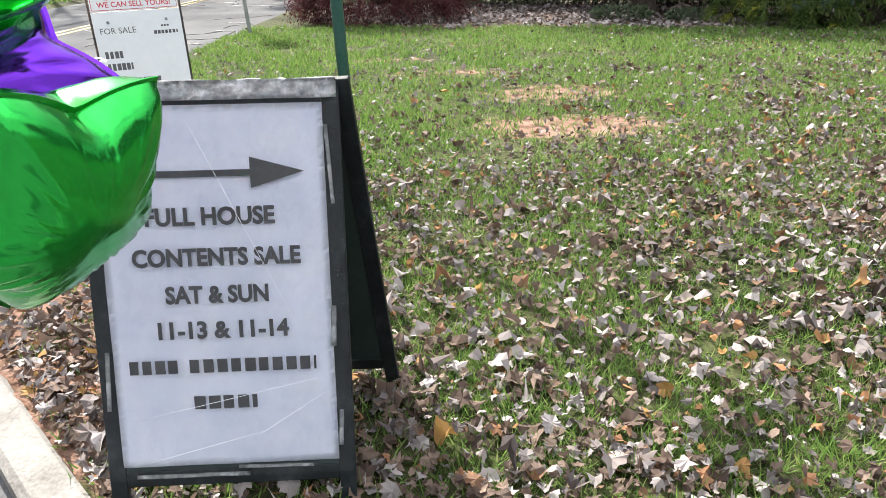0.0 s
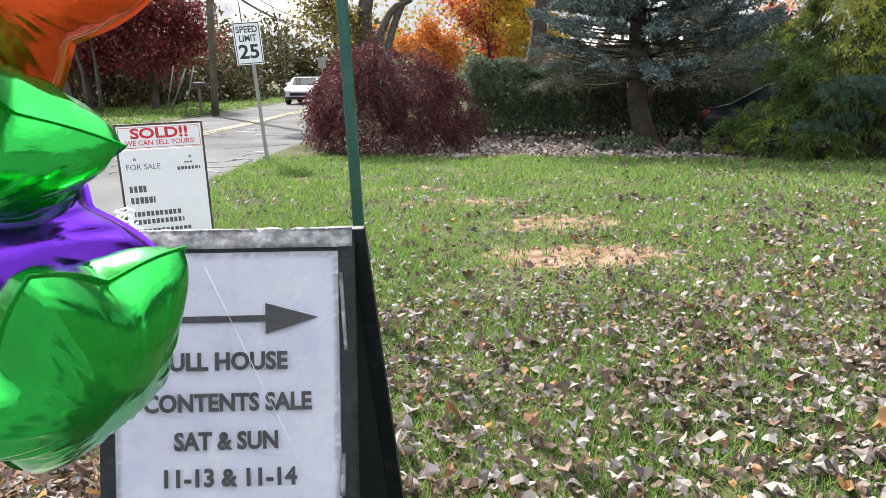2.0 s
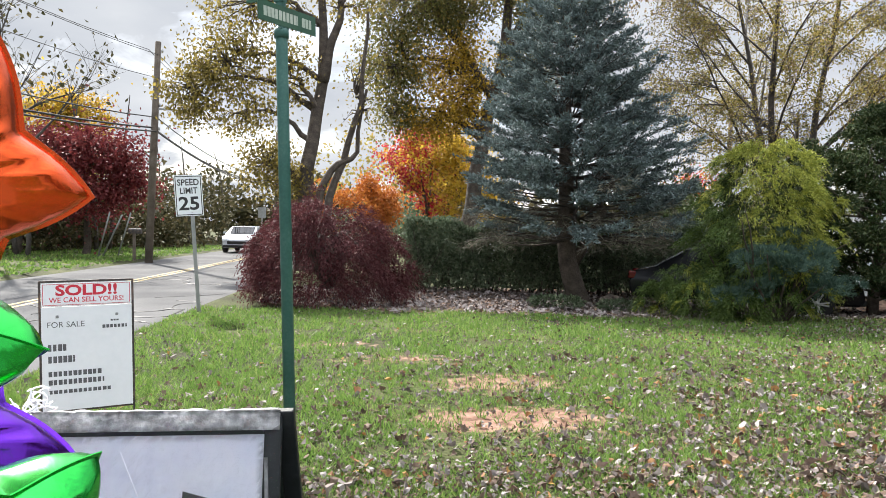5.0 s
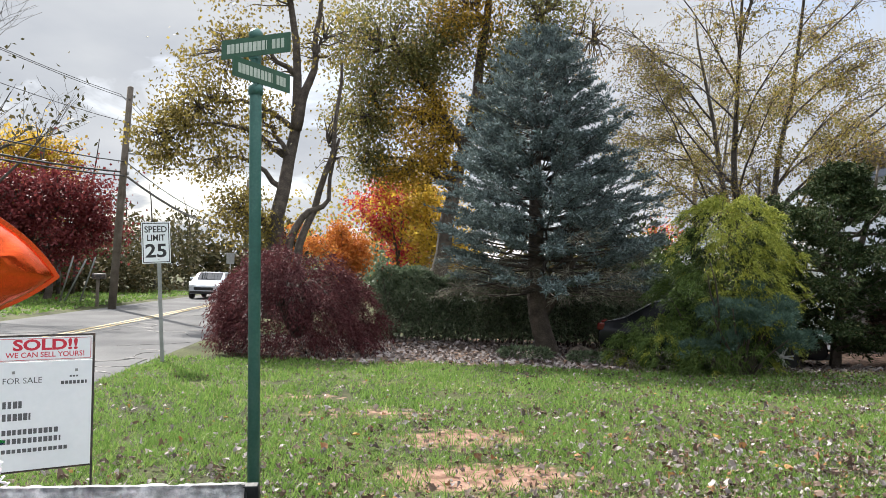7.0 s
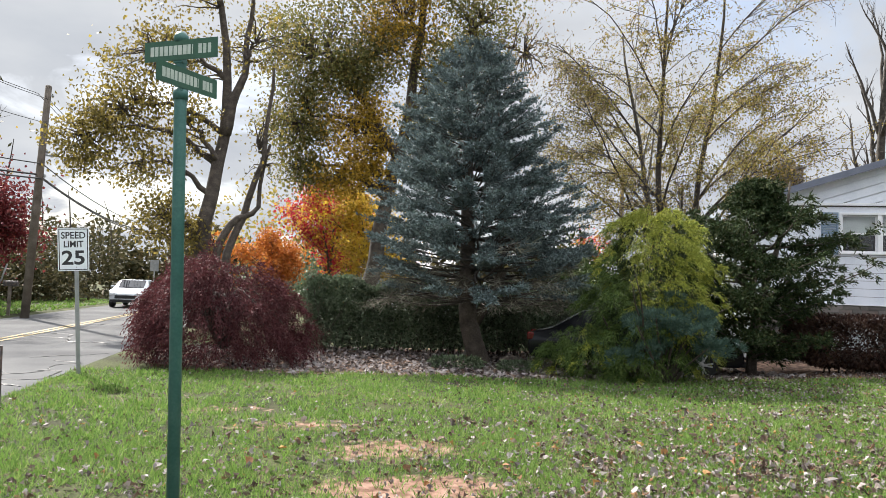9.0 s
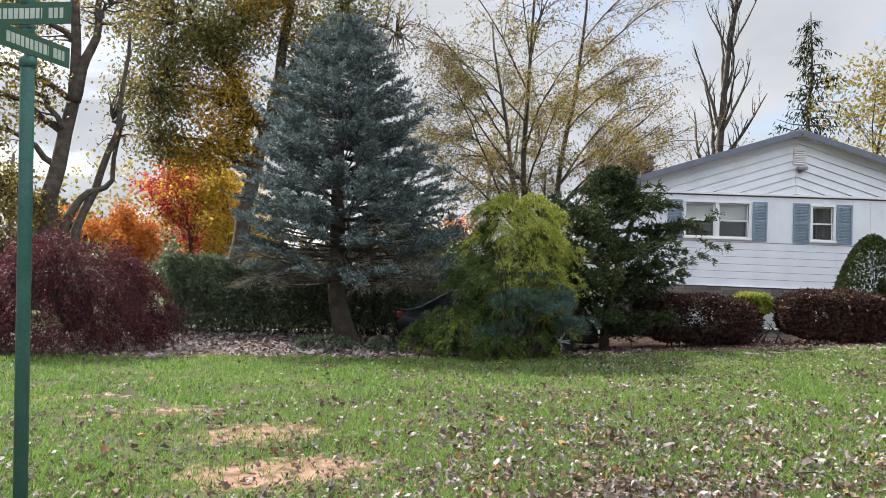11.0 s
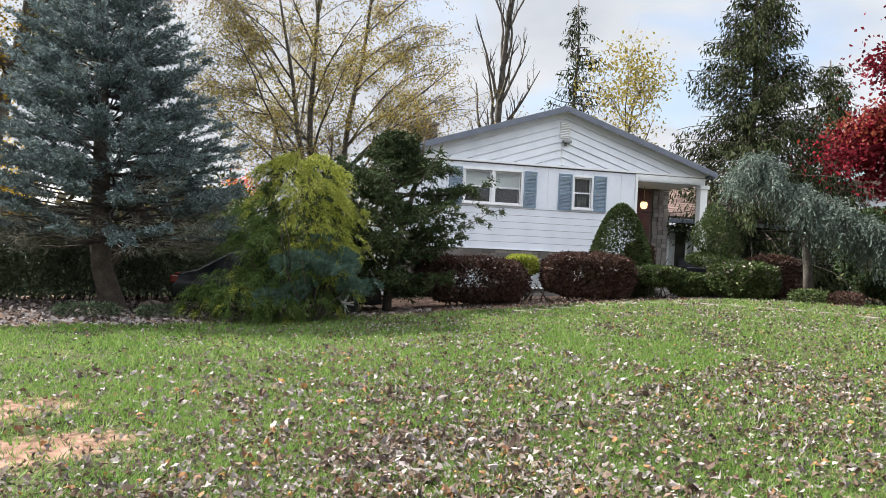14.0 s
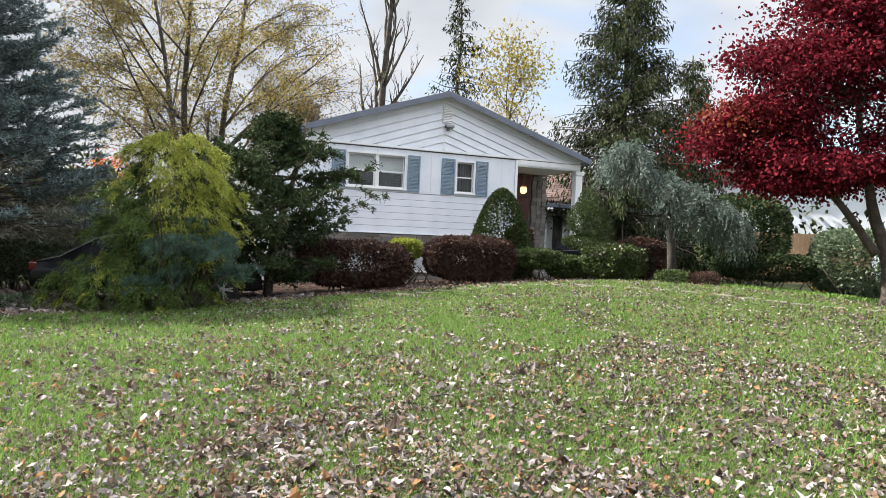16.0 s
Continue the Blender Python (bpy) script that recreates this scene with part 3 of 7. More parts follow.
street_edge = [(p.x - 0.06, p.y - 0.03) for p in KERB_LINE]
sheet("road", [(-3.95, 59.0)] + street_edge + [(25.0, -60.0), (-10.4, -60.0), (-10.4, 59.0)], ROAD_Z, M["asphalt"], "grey cracked asphalt road with worn edges", "road")


def stripe(name, x0, x1, y0, y1, material, label):
    tagged(part(name, boxed(x0, x1, y0, y1, ROAD_Z, ROAD_Z + 0.006), material), label, "road marking", kind="structure")


stripe("road_line", -7.22, -7.10, 6.0, 58.9, M["yellow_paint"], "worn yellow centre line painted on the road")
stripe("road_line", -7.46, -7.34, 6.0, 58.9, M["yellow_paint"], "worn yellow centre line painted on the road")


def cracks():
    rng = np.random.default_rng(4)
    lines = []
    for k in range(16):
        x, y = rng.uniform(-9.5, -4.3), rng.uniform(6.5, 30)
        a = rng.choice([0.0, math.pi / 2]) + rng.normal(0, 0.25)
        line = []
        for i in range(rng.integers(14, 34)):
            line.append(((x, y, ROAD_Z + 0.001), 0.012 * rng.uniform(0.5, 1.2)))
            a += rng.normal(0, 0.28)
            x, y = x + 0.14 * math.cos(a), y + 0.14 * math.sin(a)
        line = [q for q in line if -10.2 < q[0][0] < -4.0]
        if len(line) > 3:
            lines.append(line)
    tagged(part("road_crack", tube_mesh("road_crack", lines, 4), M["wire"]), "dark tar-filled cracks across the asphalt", "road crack", kind="stuff")


cracks()


def kerb():
    line = kerb_curve(0.12)
    prof = [(-0.075, -0.19), (-0.07, -0.012), (-0.045, 0.008), (0.06, 0.014), (0.075, 0.0), (0.075, -0.19)]
    # blocks of about two metres with open joints
    root = thing("kerb", Matrix.Identity(4), "pale weathered concrete kerb curving round the street corner", "kerb", kind="structure")
    run, block, n = 0.0, [], 0
    for a, b in zip(line, line[1:]):
        block.append(a)
        run += (b - a).length
        if run > 2.0 or b is line[-1]:
            block.append(b - (b - a).normalized() * 0.008)
            if block[0].y > 3.4:
                run, block = 0.0, []
                continue
            bm = bmesh.new()
            rows = []
            for i, p in enumerate(block):
                t = (block[min(i + 1, len(block) - 1)] - block[max(i - 1, 0)]).normalized()
                nrm = Vector((-t.y, t.x, 0))
                rows.append([bm.verts.new(p + nrm * u + Vector((0, 0, w + 0.003 * math.sin(7 * p.x + 5 * p.y)))) for u, w in prof])
            for r0, r1 in zip(rows, rows[1:]):
                for k in range(len(prof) - 1):
                    bm.faces.new((r0[k], r0[k + 1], r1[k + 1], r1[k]))
            bm.faces.new(rows[0][::-1])
            bm.faces.new(rows[-1])
            bmesh.ops.recalc_face_normals(bm, faces=bm.faces)
            part("kerb_stone", bm, M["concrete"], root)
            run, block, n = 0.0, [], n + 1
            if b.y < -2.5:
                break


kerb()


# ---- sandwich board ----
def text_mesh(body, size, width=None, material=None, extrude=0.0004, bold=0.0):
    cu = bpy.data.curves.new("lettering", "FONT")
    cu.body, cu.size, cu.align_x, cu.align_y, cu.extrude, cu.offset = body, size, "CENTER", "CENTER", extrude, bold
    cu.resolution_u = 3
    tmp = bpy.data.objects.new("tmp", cu)
    scene.collection.objects.link(tmp)
    bpy.context.view_layer.update()
    me = bpy.data.meshes.new_from_object(tmp.evaluated_get(bpy.context.evaluated_depsgraph_get()))
    bpy.data.objects.remove(tmp)
    co = np.empty(3 * len(me.vertices))
    me.vertices.foreach_get("co", co)
    co = co.reshape(-1, 3)
    if width:
        co[:, 0] *= width / (co[:, 0].max() - co[:, 0].min())
    me.vertices.foreach_set("co", co.ravel())
    me.materials.clear()
    if material:
        me.materials.append(material)
    me.update()
    return me


UPRIGHT = pose(0, 0, 0, 90, 0, 0)


def lettering(body, size, width, x, z, y, material, parent, bold=0.0, name="lettering"):
    """Words standing on a face that looks towards -y."""
    return part(name, text_mesh(body, size, width, material, bold=bold), material, parent, m=pose(x, y, z) @ UPRIGHT)


def bars(parent, x0, x1, z, h, y, material, rng, letter=0.0):
    """A plain bar for writing that is not to be read."""
    bm = bmesh.new()
    if not letter:
        box(bm, x0, x1, y - 0.0006, y, z - h / 2, z + h / 2)
    else:
        x = x0
        while x < x1:
            w = letter * rng.uniform(0.66, 0.82)
            box(bm, x, min(x + w, x1), y - 0.0006, y, z - h / 2, z + h / 2)
            x += letter
    return part("text_bar", bm, material, parent)


def sandwich_board():
    W, L = 0.66, 1.145
    lean = 14.5
    root = thing("sandwich_board", BOARD, "black sandwich board in clear plastic with a white sale notice", "sandwich board")
    for k, sgn in ((0, 1), (1, -1)):
        leaf = pose(0, -0.014 * sgn, TOP_Z, -lean * sgn, 0, 0) if k == 0 else pose(0.03, 0.014, TOP_Z, lean, -3.0, -6)
        f = part("front_leaf" if k == 0 else "back_leaf", boxed(-W / 2 + 0.03, W / 2 - 0.03, -0.006, 0.006, -L + 0.12, -0.02), M["black_back"], root, m=leaf)
        for x0 in (-W / 2, W / 2 - 0.045):
            part("leg", boxed(x0, x0 + 0.045, -0.011, 0.011, -L, 0.0, 0.003), M["black"], f, "black painted leg with scuffed tape")
        part("top_rail", boxed(-W / 2 + 0.045, W / 2 - 0.045, -0.0105, 0.0105, -0.05, -0.001, 0.003), M["black"], f)
        part("bottom_rail", boxed(-W / 2 + 0.045, W / 2 - 0.045, -0.0105, 0.0105, -L + 0.09, -L + 0.135, 0.003), M["black"], f)
        if k == 0:
            rng = np.random.default_rng(3)
            paper = part("notice", crumpled(W - 0.085, 0.95, 0.0025), M["paper"], f, "white paper notice in large black print", m=pose(0, -0.0155, -0.52))
            y = -0.0215
            arrow = bmesh.new()
            box(arrow, -0.252, 0.104, y - 0.0005, y, -0.224, -0.207)
            part("arrow_shaft", arrow, M["ink"], paper, m=pose(0, 0.0155, 0.52))
            head = prism([(0.10, -0.176), (0.10, -0.255), (0.236, -0.215)], y - 0.0012, y - 0.0006)
            part("arrow_head", head, M["ink"], paper, m=pose(0, 0.0155, 0.52))
            for body, s, w, x, z in (("FULL HOUSE", 0.062, 0.327, -0.01, -0.326), ("CONTENTS SALE", 0.062, 0.428, 0.0, -0.431), ("SAT & SUN", 0.062, 0.264, -0.004, -0.529), ("11-13 & 11-14", 0.062, 0.337, 0.0, -0.623)):
                lettering(body, s, w, x, z + 0.52, y + 0.0155, M["ink"], paper, 0.0022)
            bars(paper, -0.245, -0.115, -0.718 + 0.52, 0.036, y + 0.0155, M["ink"], rng, 0.033)
            bars(paper, -0.09, 0.24, -0.718 + 0.52, 0.036, y + 0.0155, M["ink"], rng, 0.036)
            bars(paper, -0.085, 0.08, -0.818 + 0.52, 0.036, y + 0.0155, M["ink"], rng, 0.038)
            part("plastic_wrap", crumpled(W + 0.004, 1.03, 0.004), M["wrap"], f, "clear crinkled plastic film", m=pose(0, -0.0265, -0.515)).visible_shadow = False
            part("tape_strip", crumpled(0.65, 0.05, 0.003), M["tape"], f, "crumpled clear packing tape", m=pose(0, -0.018, -0.01, -12))
            for sx, sz, w, h, rz in ((0.292, -0.62, 0.014, 0.11, 2), (0.3, -0.2, 0.01, 0.2, -3), (-0.3, -0.75, 0.012, 0.16, 3), (-0.298, -0.3, 0.009, 0.12, -4), (0.299, -0.9, 0.012, 0.1, 3), (-0.1, -1.018, 0.3, 0.012, 0), (0.12, -1.0, 0.2, 0.01, 1)):
                part("tape_strip", crumpled(w, h, 0.002), M["tape"], f, "crumpled clear packing tape", m=pose(sx, -0.0285, sz, 0, rz, 0))
            for x0, z0, x1, z1 in ((-0.05, -0.08, 0.2, -0.62), (-0.24, -0.86, 0.24, -0.76), (-0.25, -0.06, -0.2, -0.3), (0.05, -0.93, 0.26, -0.8), (-0.22, -0.98, 0.1, -0.9)):
                line = [((x0 + (x1 - x0) * t, -0.0305, z0 + (z1 - z0) * t), 0.0003 + 0.0005 * math.sin(math.pi * t)) for t in np.linspace(0, 1, 7)]
                part("wrap_crease", tube_mesh("wrap_crease", [line], 4), M["ribbon"], f, "pale crease in the plastic film")
    # folded wrap over the ridge
    part("ridge_wrap", crumpled_tube(W + 0.02, 0.026), M["ridge"], root, "bunched clear plastic along the ridge", m=pose(0, 0, TOP_Z + 0.004))
    return root


def crumpled(w, h, amp):
    """A slightly rumpled sheet that faces -y, with thickness."""
    nx, nz = max(4, int(w / 0.02)), max(4, int(h / 0.02))
    bm = bmesh.new()
    grid = []
    for j in range(nz + 1):
        row = []
        for i in range(nx + 1):
            x, z = (i / nx - 0.5) * w, (j / nz - 0.5) * h
            y = amp * noise.noise(Vector((x * 9, 0.3 + amp * 50, z * 6))) + 0.5 * amp * noise.noise(Vector((x * 30, 2.0, z * 21)))
            row.append(bm.verts.new((x, y, z)))
        grid.append(row)
    for a, b in zip(grid, grid[1:]):
        for i in range(nx):
            bm.faces.new((a[i], a[i + 1], b[i + 1], b[i])).smooth = True
    bmesh.ops.solidify(bm, geom=bm.faces, thickness=0.0006)
    return bm


def crumpled_tube(length, r):
    bm = bmesh.new()
    rows = []
    for i in range(61):
        x = (i / 60 - 0.5) * length
        ring = []
        for k in range(12):
            a = 2 * math.pi * k / 12
            rr = r * (0.65 + 0.5 * noise.noise(Vector((x * 24, math.cos(a) * 1.6, math.sin(a) * 1.6 + 4))))
            ring.append(bm.verts.new((x, 1.05 * rr * math.cos(a), 0.5 * rr * math.sin(a))))
        rows.append(ring)
    for a, b in zip(rows, rows[1:]):
        for k in range(12):
            bm.faces.new((a[k], a[(k + 1) % 12], b[(k + 1) % 12], b[k])).smooth = True
    bm.faces.new(rows[0])
    bm.faces.new(rows[-1][::-1])
    bmesh.ops.recalc_face_normals(bm, faces=bm.faces)
    return bm


TOP_Z = 1.093
BOARD = pose(-0.585, 1.785, land_at(-0.54, 1.83), 0, 0, 4.0)
sandwich_board()


# ---- foil balloons on a ribbon ----
def star_balloon(name, colour, m, size, label, seed):
    """A five-pointed pillow of two foil sheets with a welded rim."""
    rng = np.random.default_rng(seed)
    root = thing("star_balloon", m, label, "balloon", "foil balloons tied to the sandwich board")
    bm = bmesh.new()
    nA, nR = 100, 16

    def rim(a):
        k = (a / (2 * math.pi) * 5) % 1.0
        tri = abs(k * 2 - 1)                    # 1 at a point, 0 in a notch
        return size * (0.66 + 0.38 * tri ** 1.35)

    # the pillow's height: the square root of a membrane blown up over the star
    G = 61
    gx = np.linspace(-1.06, 1.06, G) * size
    X, Z = np.meshgrid(gx, gx)
    ang = np.arctan2(X, Z) % (2 * math.pi)
    inside = np.hypot(X, Z) < np.vectorize(rim)(ang)
    u = np.zeros((G, G))
    for _ in range(700):
        u[1:-1, 1:-1] = 0.25 * (u[2:, 1:-1] + u[:-2, 1:-1] + u[1:-1, 2:] + u[1:-1, :-2]) + 0.001
        u[~inside] = 0
    u = np.sqrt(u / u.max())

    def height(x, z):
        fx, fz = (x / size / 1.06 + 1) / 2 * (G - 1), (z / size / 1.06 + 1) / 2 * (G - 1)
        i, j = min(int(fx), G - 2), min(int(fz), G - 2)
        p, q = fx - i, fz - j
        return u[j, i] * (1 - p) * (1 - q) + u[j, i + 1] * p * (1 - q) + u[j + 1, i] * (1 - p) * q + u[j + 1, i + 1] * p * q

    for side in (1, -1):
        rows = []
        for j in range(nR + 1):
            s = (j / nR) ** 0.8
            row = []
            for i in range(nA):
                a = 2 * math.pi * i / nA
                r = rim(a) * s
                x, z = r * math.sin(a), r * math.cos(a)
                edge = max(0.0, (s - 0.45) / 0.55) * (1 - s) * 4
                wr = 0.02 * size * edge * (1.4 * max(0.0, math.sin(25 * a + seed)) ** 3 + math.sin(37 * a + seed) + 0.7 * math.sin(23 * a + 2 * seed))
                fold = 0.02 * size * noise.noise(Vector((x * 16, z * 16, seed + side))) * (1 - s ** 3)
                y = side * (max(0.0, height(x, z) * size * 0.50 + wr + fold) if j < nR else 0.0)
                row.append(bm.verts.new((x, y + 0.0015 * side, z)))
            rows.append(row)
        for p, q in zip(rows, rows[1:]):
            for i in range(nA):
                bm.faces.new((p[i], p[(i + 1) % nA], q[(i + 1) % nA], q[i])).smooth = True
    bmesh.ops.remove_doubles(bm, verts=bm.verts, dist=0.0008)
    bmesh.ops.recalc_face_normals(bm, faces=bm.faces)
    part("envelope", bm, M[colour], root)
    # the welded seam
    lo, li = [], []
    seam = bmesh.new()
    for i in range(nA):
        a = 2 * math.pi * i / nA
        r = rim(a)
        lo.append([seam.verts.new(((r + 0.008) * math.sin(a), y, (r + 0.008) * math.cos(a))) for y in (-0.0008, 0.0008)])
        li.append([seam.verts.new(((r - 0.004) * math.sin(a), y, (r - 0.004) * math.cos(a))) for y in (-0.0022, 0.0022)])
    for i in range(nA):
        j = (i + 1) % nA
        seam.faces.new((lo[i][0], lo[j][0], li[j][0], li[i][0]))
        seam.faces.new((lo[i][1], li[i][1], li[j][1], lo[j][1]))
        seam.faces.new((lo[i][0], lo[i][1], lo[j][1], lo[j][0]))
    part("seam", seam, M[colour], root)
    tail = prism([(-0.012, -0.58 * size), (0.012, -0.58 * size), (0.018, -0.80 * size), (-0.018, -0.80 * size)], -0.001, 0.001)
    part("filling_neck", tail, M[colour], root)
    return root


def at_angle(az, el, d, eye=(0.04, -0.02, 1.6)):
    a, e = radians(az), radians(el)
    return (eye[0] + d * math.sin(a) * math.cos(e), eye[1] + d * math.cos(a) * math.cos(e), eye[2] + d * math.sin(e))


BALLOONS = [("foil_orange", (-33.0, 2.5, 1.3), (12, 25, 30), 0.215, "inflated orange foil star balloon, floating beside the sandwich board", 1),
            ("foil_green", (-36.0, -8.5, 1.22), (58, 12, 20), 0.215, "inflated green foil star balloon, floating beside the sandwich board", 2),
            ("foil_purple", (-33.8, -16.0, 1.38), (-25, 20, 15), 0.21, "inflated purple foil star balloon, floating beside the sandwich board", 3),
            ("foil_green", (-31.2, -24.0, 1.2), (35, -25, 50), 0.21, "inflated green foil star balloon, floating low beside the sandwich board", 4)]
KNOT = Vector((-0.86, 1.79, 1.125))
for colour, (az, el, d), rot, size, label, seed in BALLOONS:
    p = at_angle(az, el, d)
    star_balloon("star_balloon", colour, pose(*p, *rot), size, label, seed)


def ribbons():
    rng = np.random.default_rng(8)
    root = thing("ribbon_knot", Matrix.Translation(KNOT), "white curling ribbon knotted on the corner of the sandwich board", "ribbon")
    for colour, (az, el, d), rot, size, label, seed in BALLOONS:
        p = (Vector(at_angle(az, el, d)) + pose(0, 0, 0, *rot).to_3x3() @ Vector((0, 0, -0.75 * size))) - KNOT
        line = []
        for t in np.linspace(0, 1, 18):
            q = p * t + Vector((0, 0, -0.12 * math.sin(math.pi * t)))
            line.append((tuple(q), 0.0022))
        part("ribbon_strand", tube_mesh("ribbon_strand", [line], 5), M["ribbon"], root)
    for k in range(16):
        turn = Euler(rng.uniform(0, 6.3, 3)).to_matrix()
        r, c = rng.uniform(0.012, 0.03), Vector(rng.normal(0, 0.02, 3))
        line = [(tuple(c + turn @ Vector((r * math.cos(5.0 * t), 0.6 * r * math.sin(5.0 * t), 0.05 * (t - 0.5)))), 0.0022) for t in np.linspace(0, 1, 14)]
        part("ribbon_loop", tube_mesh("ribbon_loop", [line], 4), M["ribbon"], root)


ribbons()


# ---- signs ----
def for_sale_sign():
    a, b = Vector((-2.06, 4.255, 0)), Vector((-1.588, 4.457, 0))
    mid = (a + b) / 2
    rz = math.degrees(math.atan2((b - a).y, (b - a).x))
    root = thing("for_sale_sign", pose(mid.x, mid.y, land_at(mid.x, mid.y), 0, -1.2, rz), "white realty sign with red sold rider in chipped black frame", "yard sign")
    w, z0, z1 = 0.512, 0.44, 1.225
    frame_bm = bmesh.new()
    for x in (-w / 2, w / 2 - 0.012):
        box(frame_bm, x, x + 0.012, -0.008, 0.008, -0.3, z1, 0.002)
    part("frame", frame_bm, M["frame_black"], root)
    for z in (z0, z1 - 0.012, z1 - 0.175):
        part("rail", boxed(-w / 2 + 0.012, w / 2 - 0.012, -0.007, 0.007, z, z + 0.012), M["frame_black"], root)
    panel = part("panel", boxed(-w / 2 + 0.013, w / 2 - 0.013, -0.012, -0.009, z0 + 0.012, z1 - 0.155, 0.001), M["sign_white"], root)
    rider = part("rider", boxed(-w / 2 + 0.016, w / 2 - 0.016, -0.0145, -0.0125, z1 - 0.15, z1 - 0.015, 0.001), M["sign_white"], root, "white sold rider with red lettering")
    y = -0.0147
    for q in ((-0.232, 0.232, z1 - 0.024, z1 - 0.021), (-0.232, 0.232, z1 - 0.146, z1 - 0.143)):
        part("border", boxed(q[0], q[1], y - 0.0004, y, q[2], q[3]), M["sign_red"], rider)
    for x in (-0.234, 0.231):
        part("border", boxed(x, x + 0.003, y - 0.0004, y, z1 - 0.1425, z1 - 0.0245), M["sign_red"], rider)
    lettering("SOLD!!", 0.085, 0.33, 0.0, z1 - 0.062, y, M["sign_red"], rider, 0.003)
    lettering("WE CAN SELL YOURS!", 0.042, 0.40, 0.0, z1 - 0.117, y, M["sign_red"], rider, 0.0006)
    y = -0.0122
    rng = np.random.default_rng(5)
    lettering("FOR SALE", 0.048, 0.195, -0.115, 0.962, y, M["sign_grey"], panel)
    for x, z in ((-0.16, 1.012), (0.16, 1.012)):
        part("bolt", boxed(x - 0.008, x + 0.008, y - 0.004, y, z - 0.008, z + 0.008, 0.003), M["galv"], panel)
    # emblem and maker's mark as plain shapes
    for k in range(3):
        part("emblem", boxed(0.125 + 0.016 * k, 0.137 + 0.016 * k, y - 0.0005, y, 0.972, 0.982, 0.0), M["sign_grey"], panel)
    bars(panel, 0.08, 0.215, 0.941, 0.02, y, M["sign_grey"], rng, 0.021)
    for x0, x1, z, h in ((-0.21, -0.115, 0.828, 0.04), (-0.21, -0.07, 0.758, 0.04), (-0.21, 0.075, 0.672, 0.03), (-0.21, 0.085, 0.622, 0.03), (-0.21, 0.12, 0.565, 0.022)):
        bars(panel, x0, x1, z, h, y, M["sign_grey"], rng, 0.026)
    return root


for_sale_sign()


def speed_sign():
    base = Vector((-3.55, 12.75, 0))
    root = thing("speed_limit_sign", pose(base.x, base.y, land_at(base.x, base.y), 1.0, -4.0, 12), "white speed limit sign on a leaning galvanised steel post", "road sign")
    post = bmesh.new()
    prof = [(-0.032, 0), (-0.032, 0.006), (-0.014, 0.006), (-0.014, 0.03), (0.014, 0.03), (0.014, 0.006), (0.032, 0.006), (0.032, 0)]
    a = [post.verts.new((x, y, -0.3)) for x, y in prof]
    b = [post.verts.new((x, y, 2.36)) for x, y in prof]
    for i in range(8):
        post.faces.new((a[i], a[(i + 1) % 8], b[(i + 1) % 8], b[i]))
    post.faces.new(b)
    bmesh.ops.recalc_face_normals(post, faces=post.faces)
    part("post", post, M["galv"], root)
    cx, z0, z1, w = -0.04, 1.70, 2.41, 0.46
    panel = part("panel", boxed(cx - w / 2, cx + w / 2, -0.006, -0.002, z0, z1, 0.0), M["sign_white"], root)
    y = -0.0062
    e = 0.014
    for x0, x1, q0, q1 in ((cx - w / 2 + e, cx + w / 2 - e, z1 - 2 * e, z1 - e), (cx - w / 2 + e, cx + w / 2 - e, z0 + e, z0 + 2 * e)):
        part("border", boxed(x0, x1, y - 0.0008, y, q0, q1), M["sign_black"], panel)
    for x in (cx - w / 2 + e, cx + w / 2 - 2 * e):
        part("border", boxed(x, x + e, y - 0.0008, y, z0 + 2 * e, z1 - 2 * e), M["sign_black"], panel)
    lettering("SPEED", 0.15, 0.36, cx, z1 - 0.13, y, M["sign_black"], panel, 0.003)
    lettering("LIMIT", 0.15, 0.29, cx, z1 - 0.275, y, M["sign_black"], panel, 0.003)
    lettering("25", 0.32, 0.34, cx, z1 - 0.505, y, M["sign_black"], panel, 0.008)
    for z in (z1 - 0.06, z0 + 0.06):
        part("bolt", boxed(cx + 0.03, cx + 0.046, y - 0.006, y, z - 0.008, z + 0.008, 0.003), M["galv"], panel)


speed_sign()


def street_post():
    """A green post with two crossed name blades."""
    x, y = -0.60, 4.23
    root = thing("street_sign_post", pose(x, y, land_at(x, y), 0, -2.0, 0), "green painted steel post with two crossed green street signs", "street sign")
    part("post", lathe([(0.035, -0.4), (0.035, 2.70), (0.033, 2.71)], 20), M["post_green"], root)
    part("cap", lathe([(0.043, 2.67), (0.043, 2.71), (0.03, 2.74)], 20), M["post_green"], root)
    part("cap", lathe([(0.043, 3.0), (0.043, 3.035), (0.025, 3.06)], 20), M["post_green"], root)
    part("spindle", lathe([(0.03, 2.74), (0.03, 3.0)], 14), M["post_green"], root)
    rng = np.random.default_rng(9)
    for z, turn, dy in ((2.89, -25.0, -0.034), (2.73, 55.0, -0.034)):
        blade = part("blade", boxed(-0.235, 0.235, -0.003, 0.003, z, z + 0.115, 0.0), M["sign_green"], root, "dark green street name blade with pale writing", m=pose(0, 0, 0, 0, 0, turn) @ pose(0.02, dy, 0))
        bars(blade, -0.195, 0.08, z + 0.057, 0.055, -0.0032, M["letter_pale"], rng, 0.03)
        bars(blade, 0.115, 0.195, z + 0.057, 0.055, -0.0032, M["letter_pale"], rng, 0.03)
        part("clamp", boxed(-0.03, 0.03, -0.033, 0.02, z - 0.015, z + 0.01, 0.004), M["post_green"], root, m=pose(0, 0, 0, 0, 0, turn))
    return root


street_post()


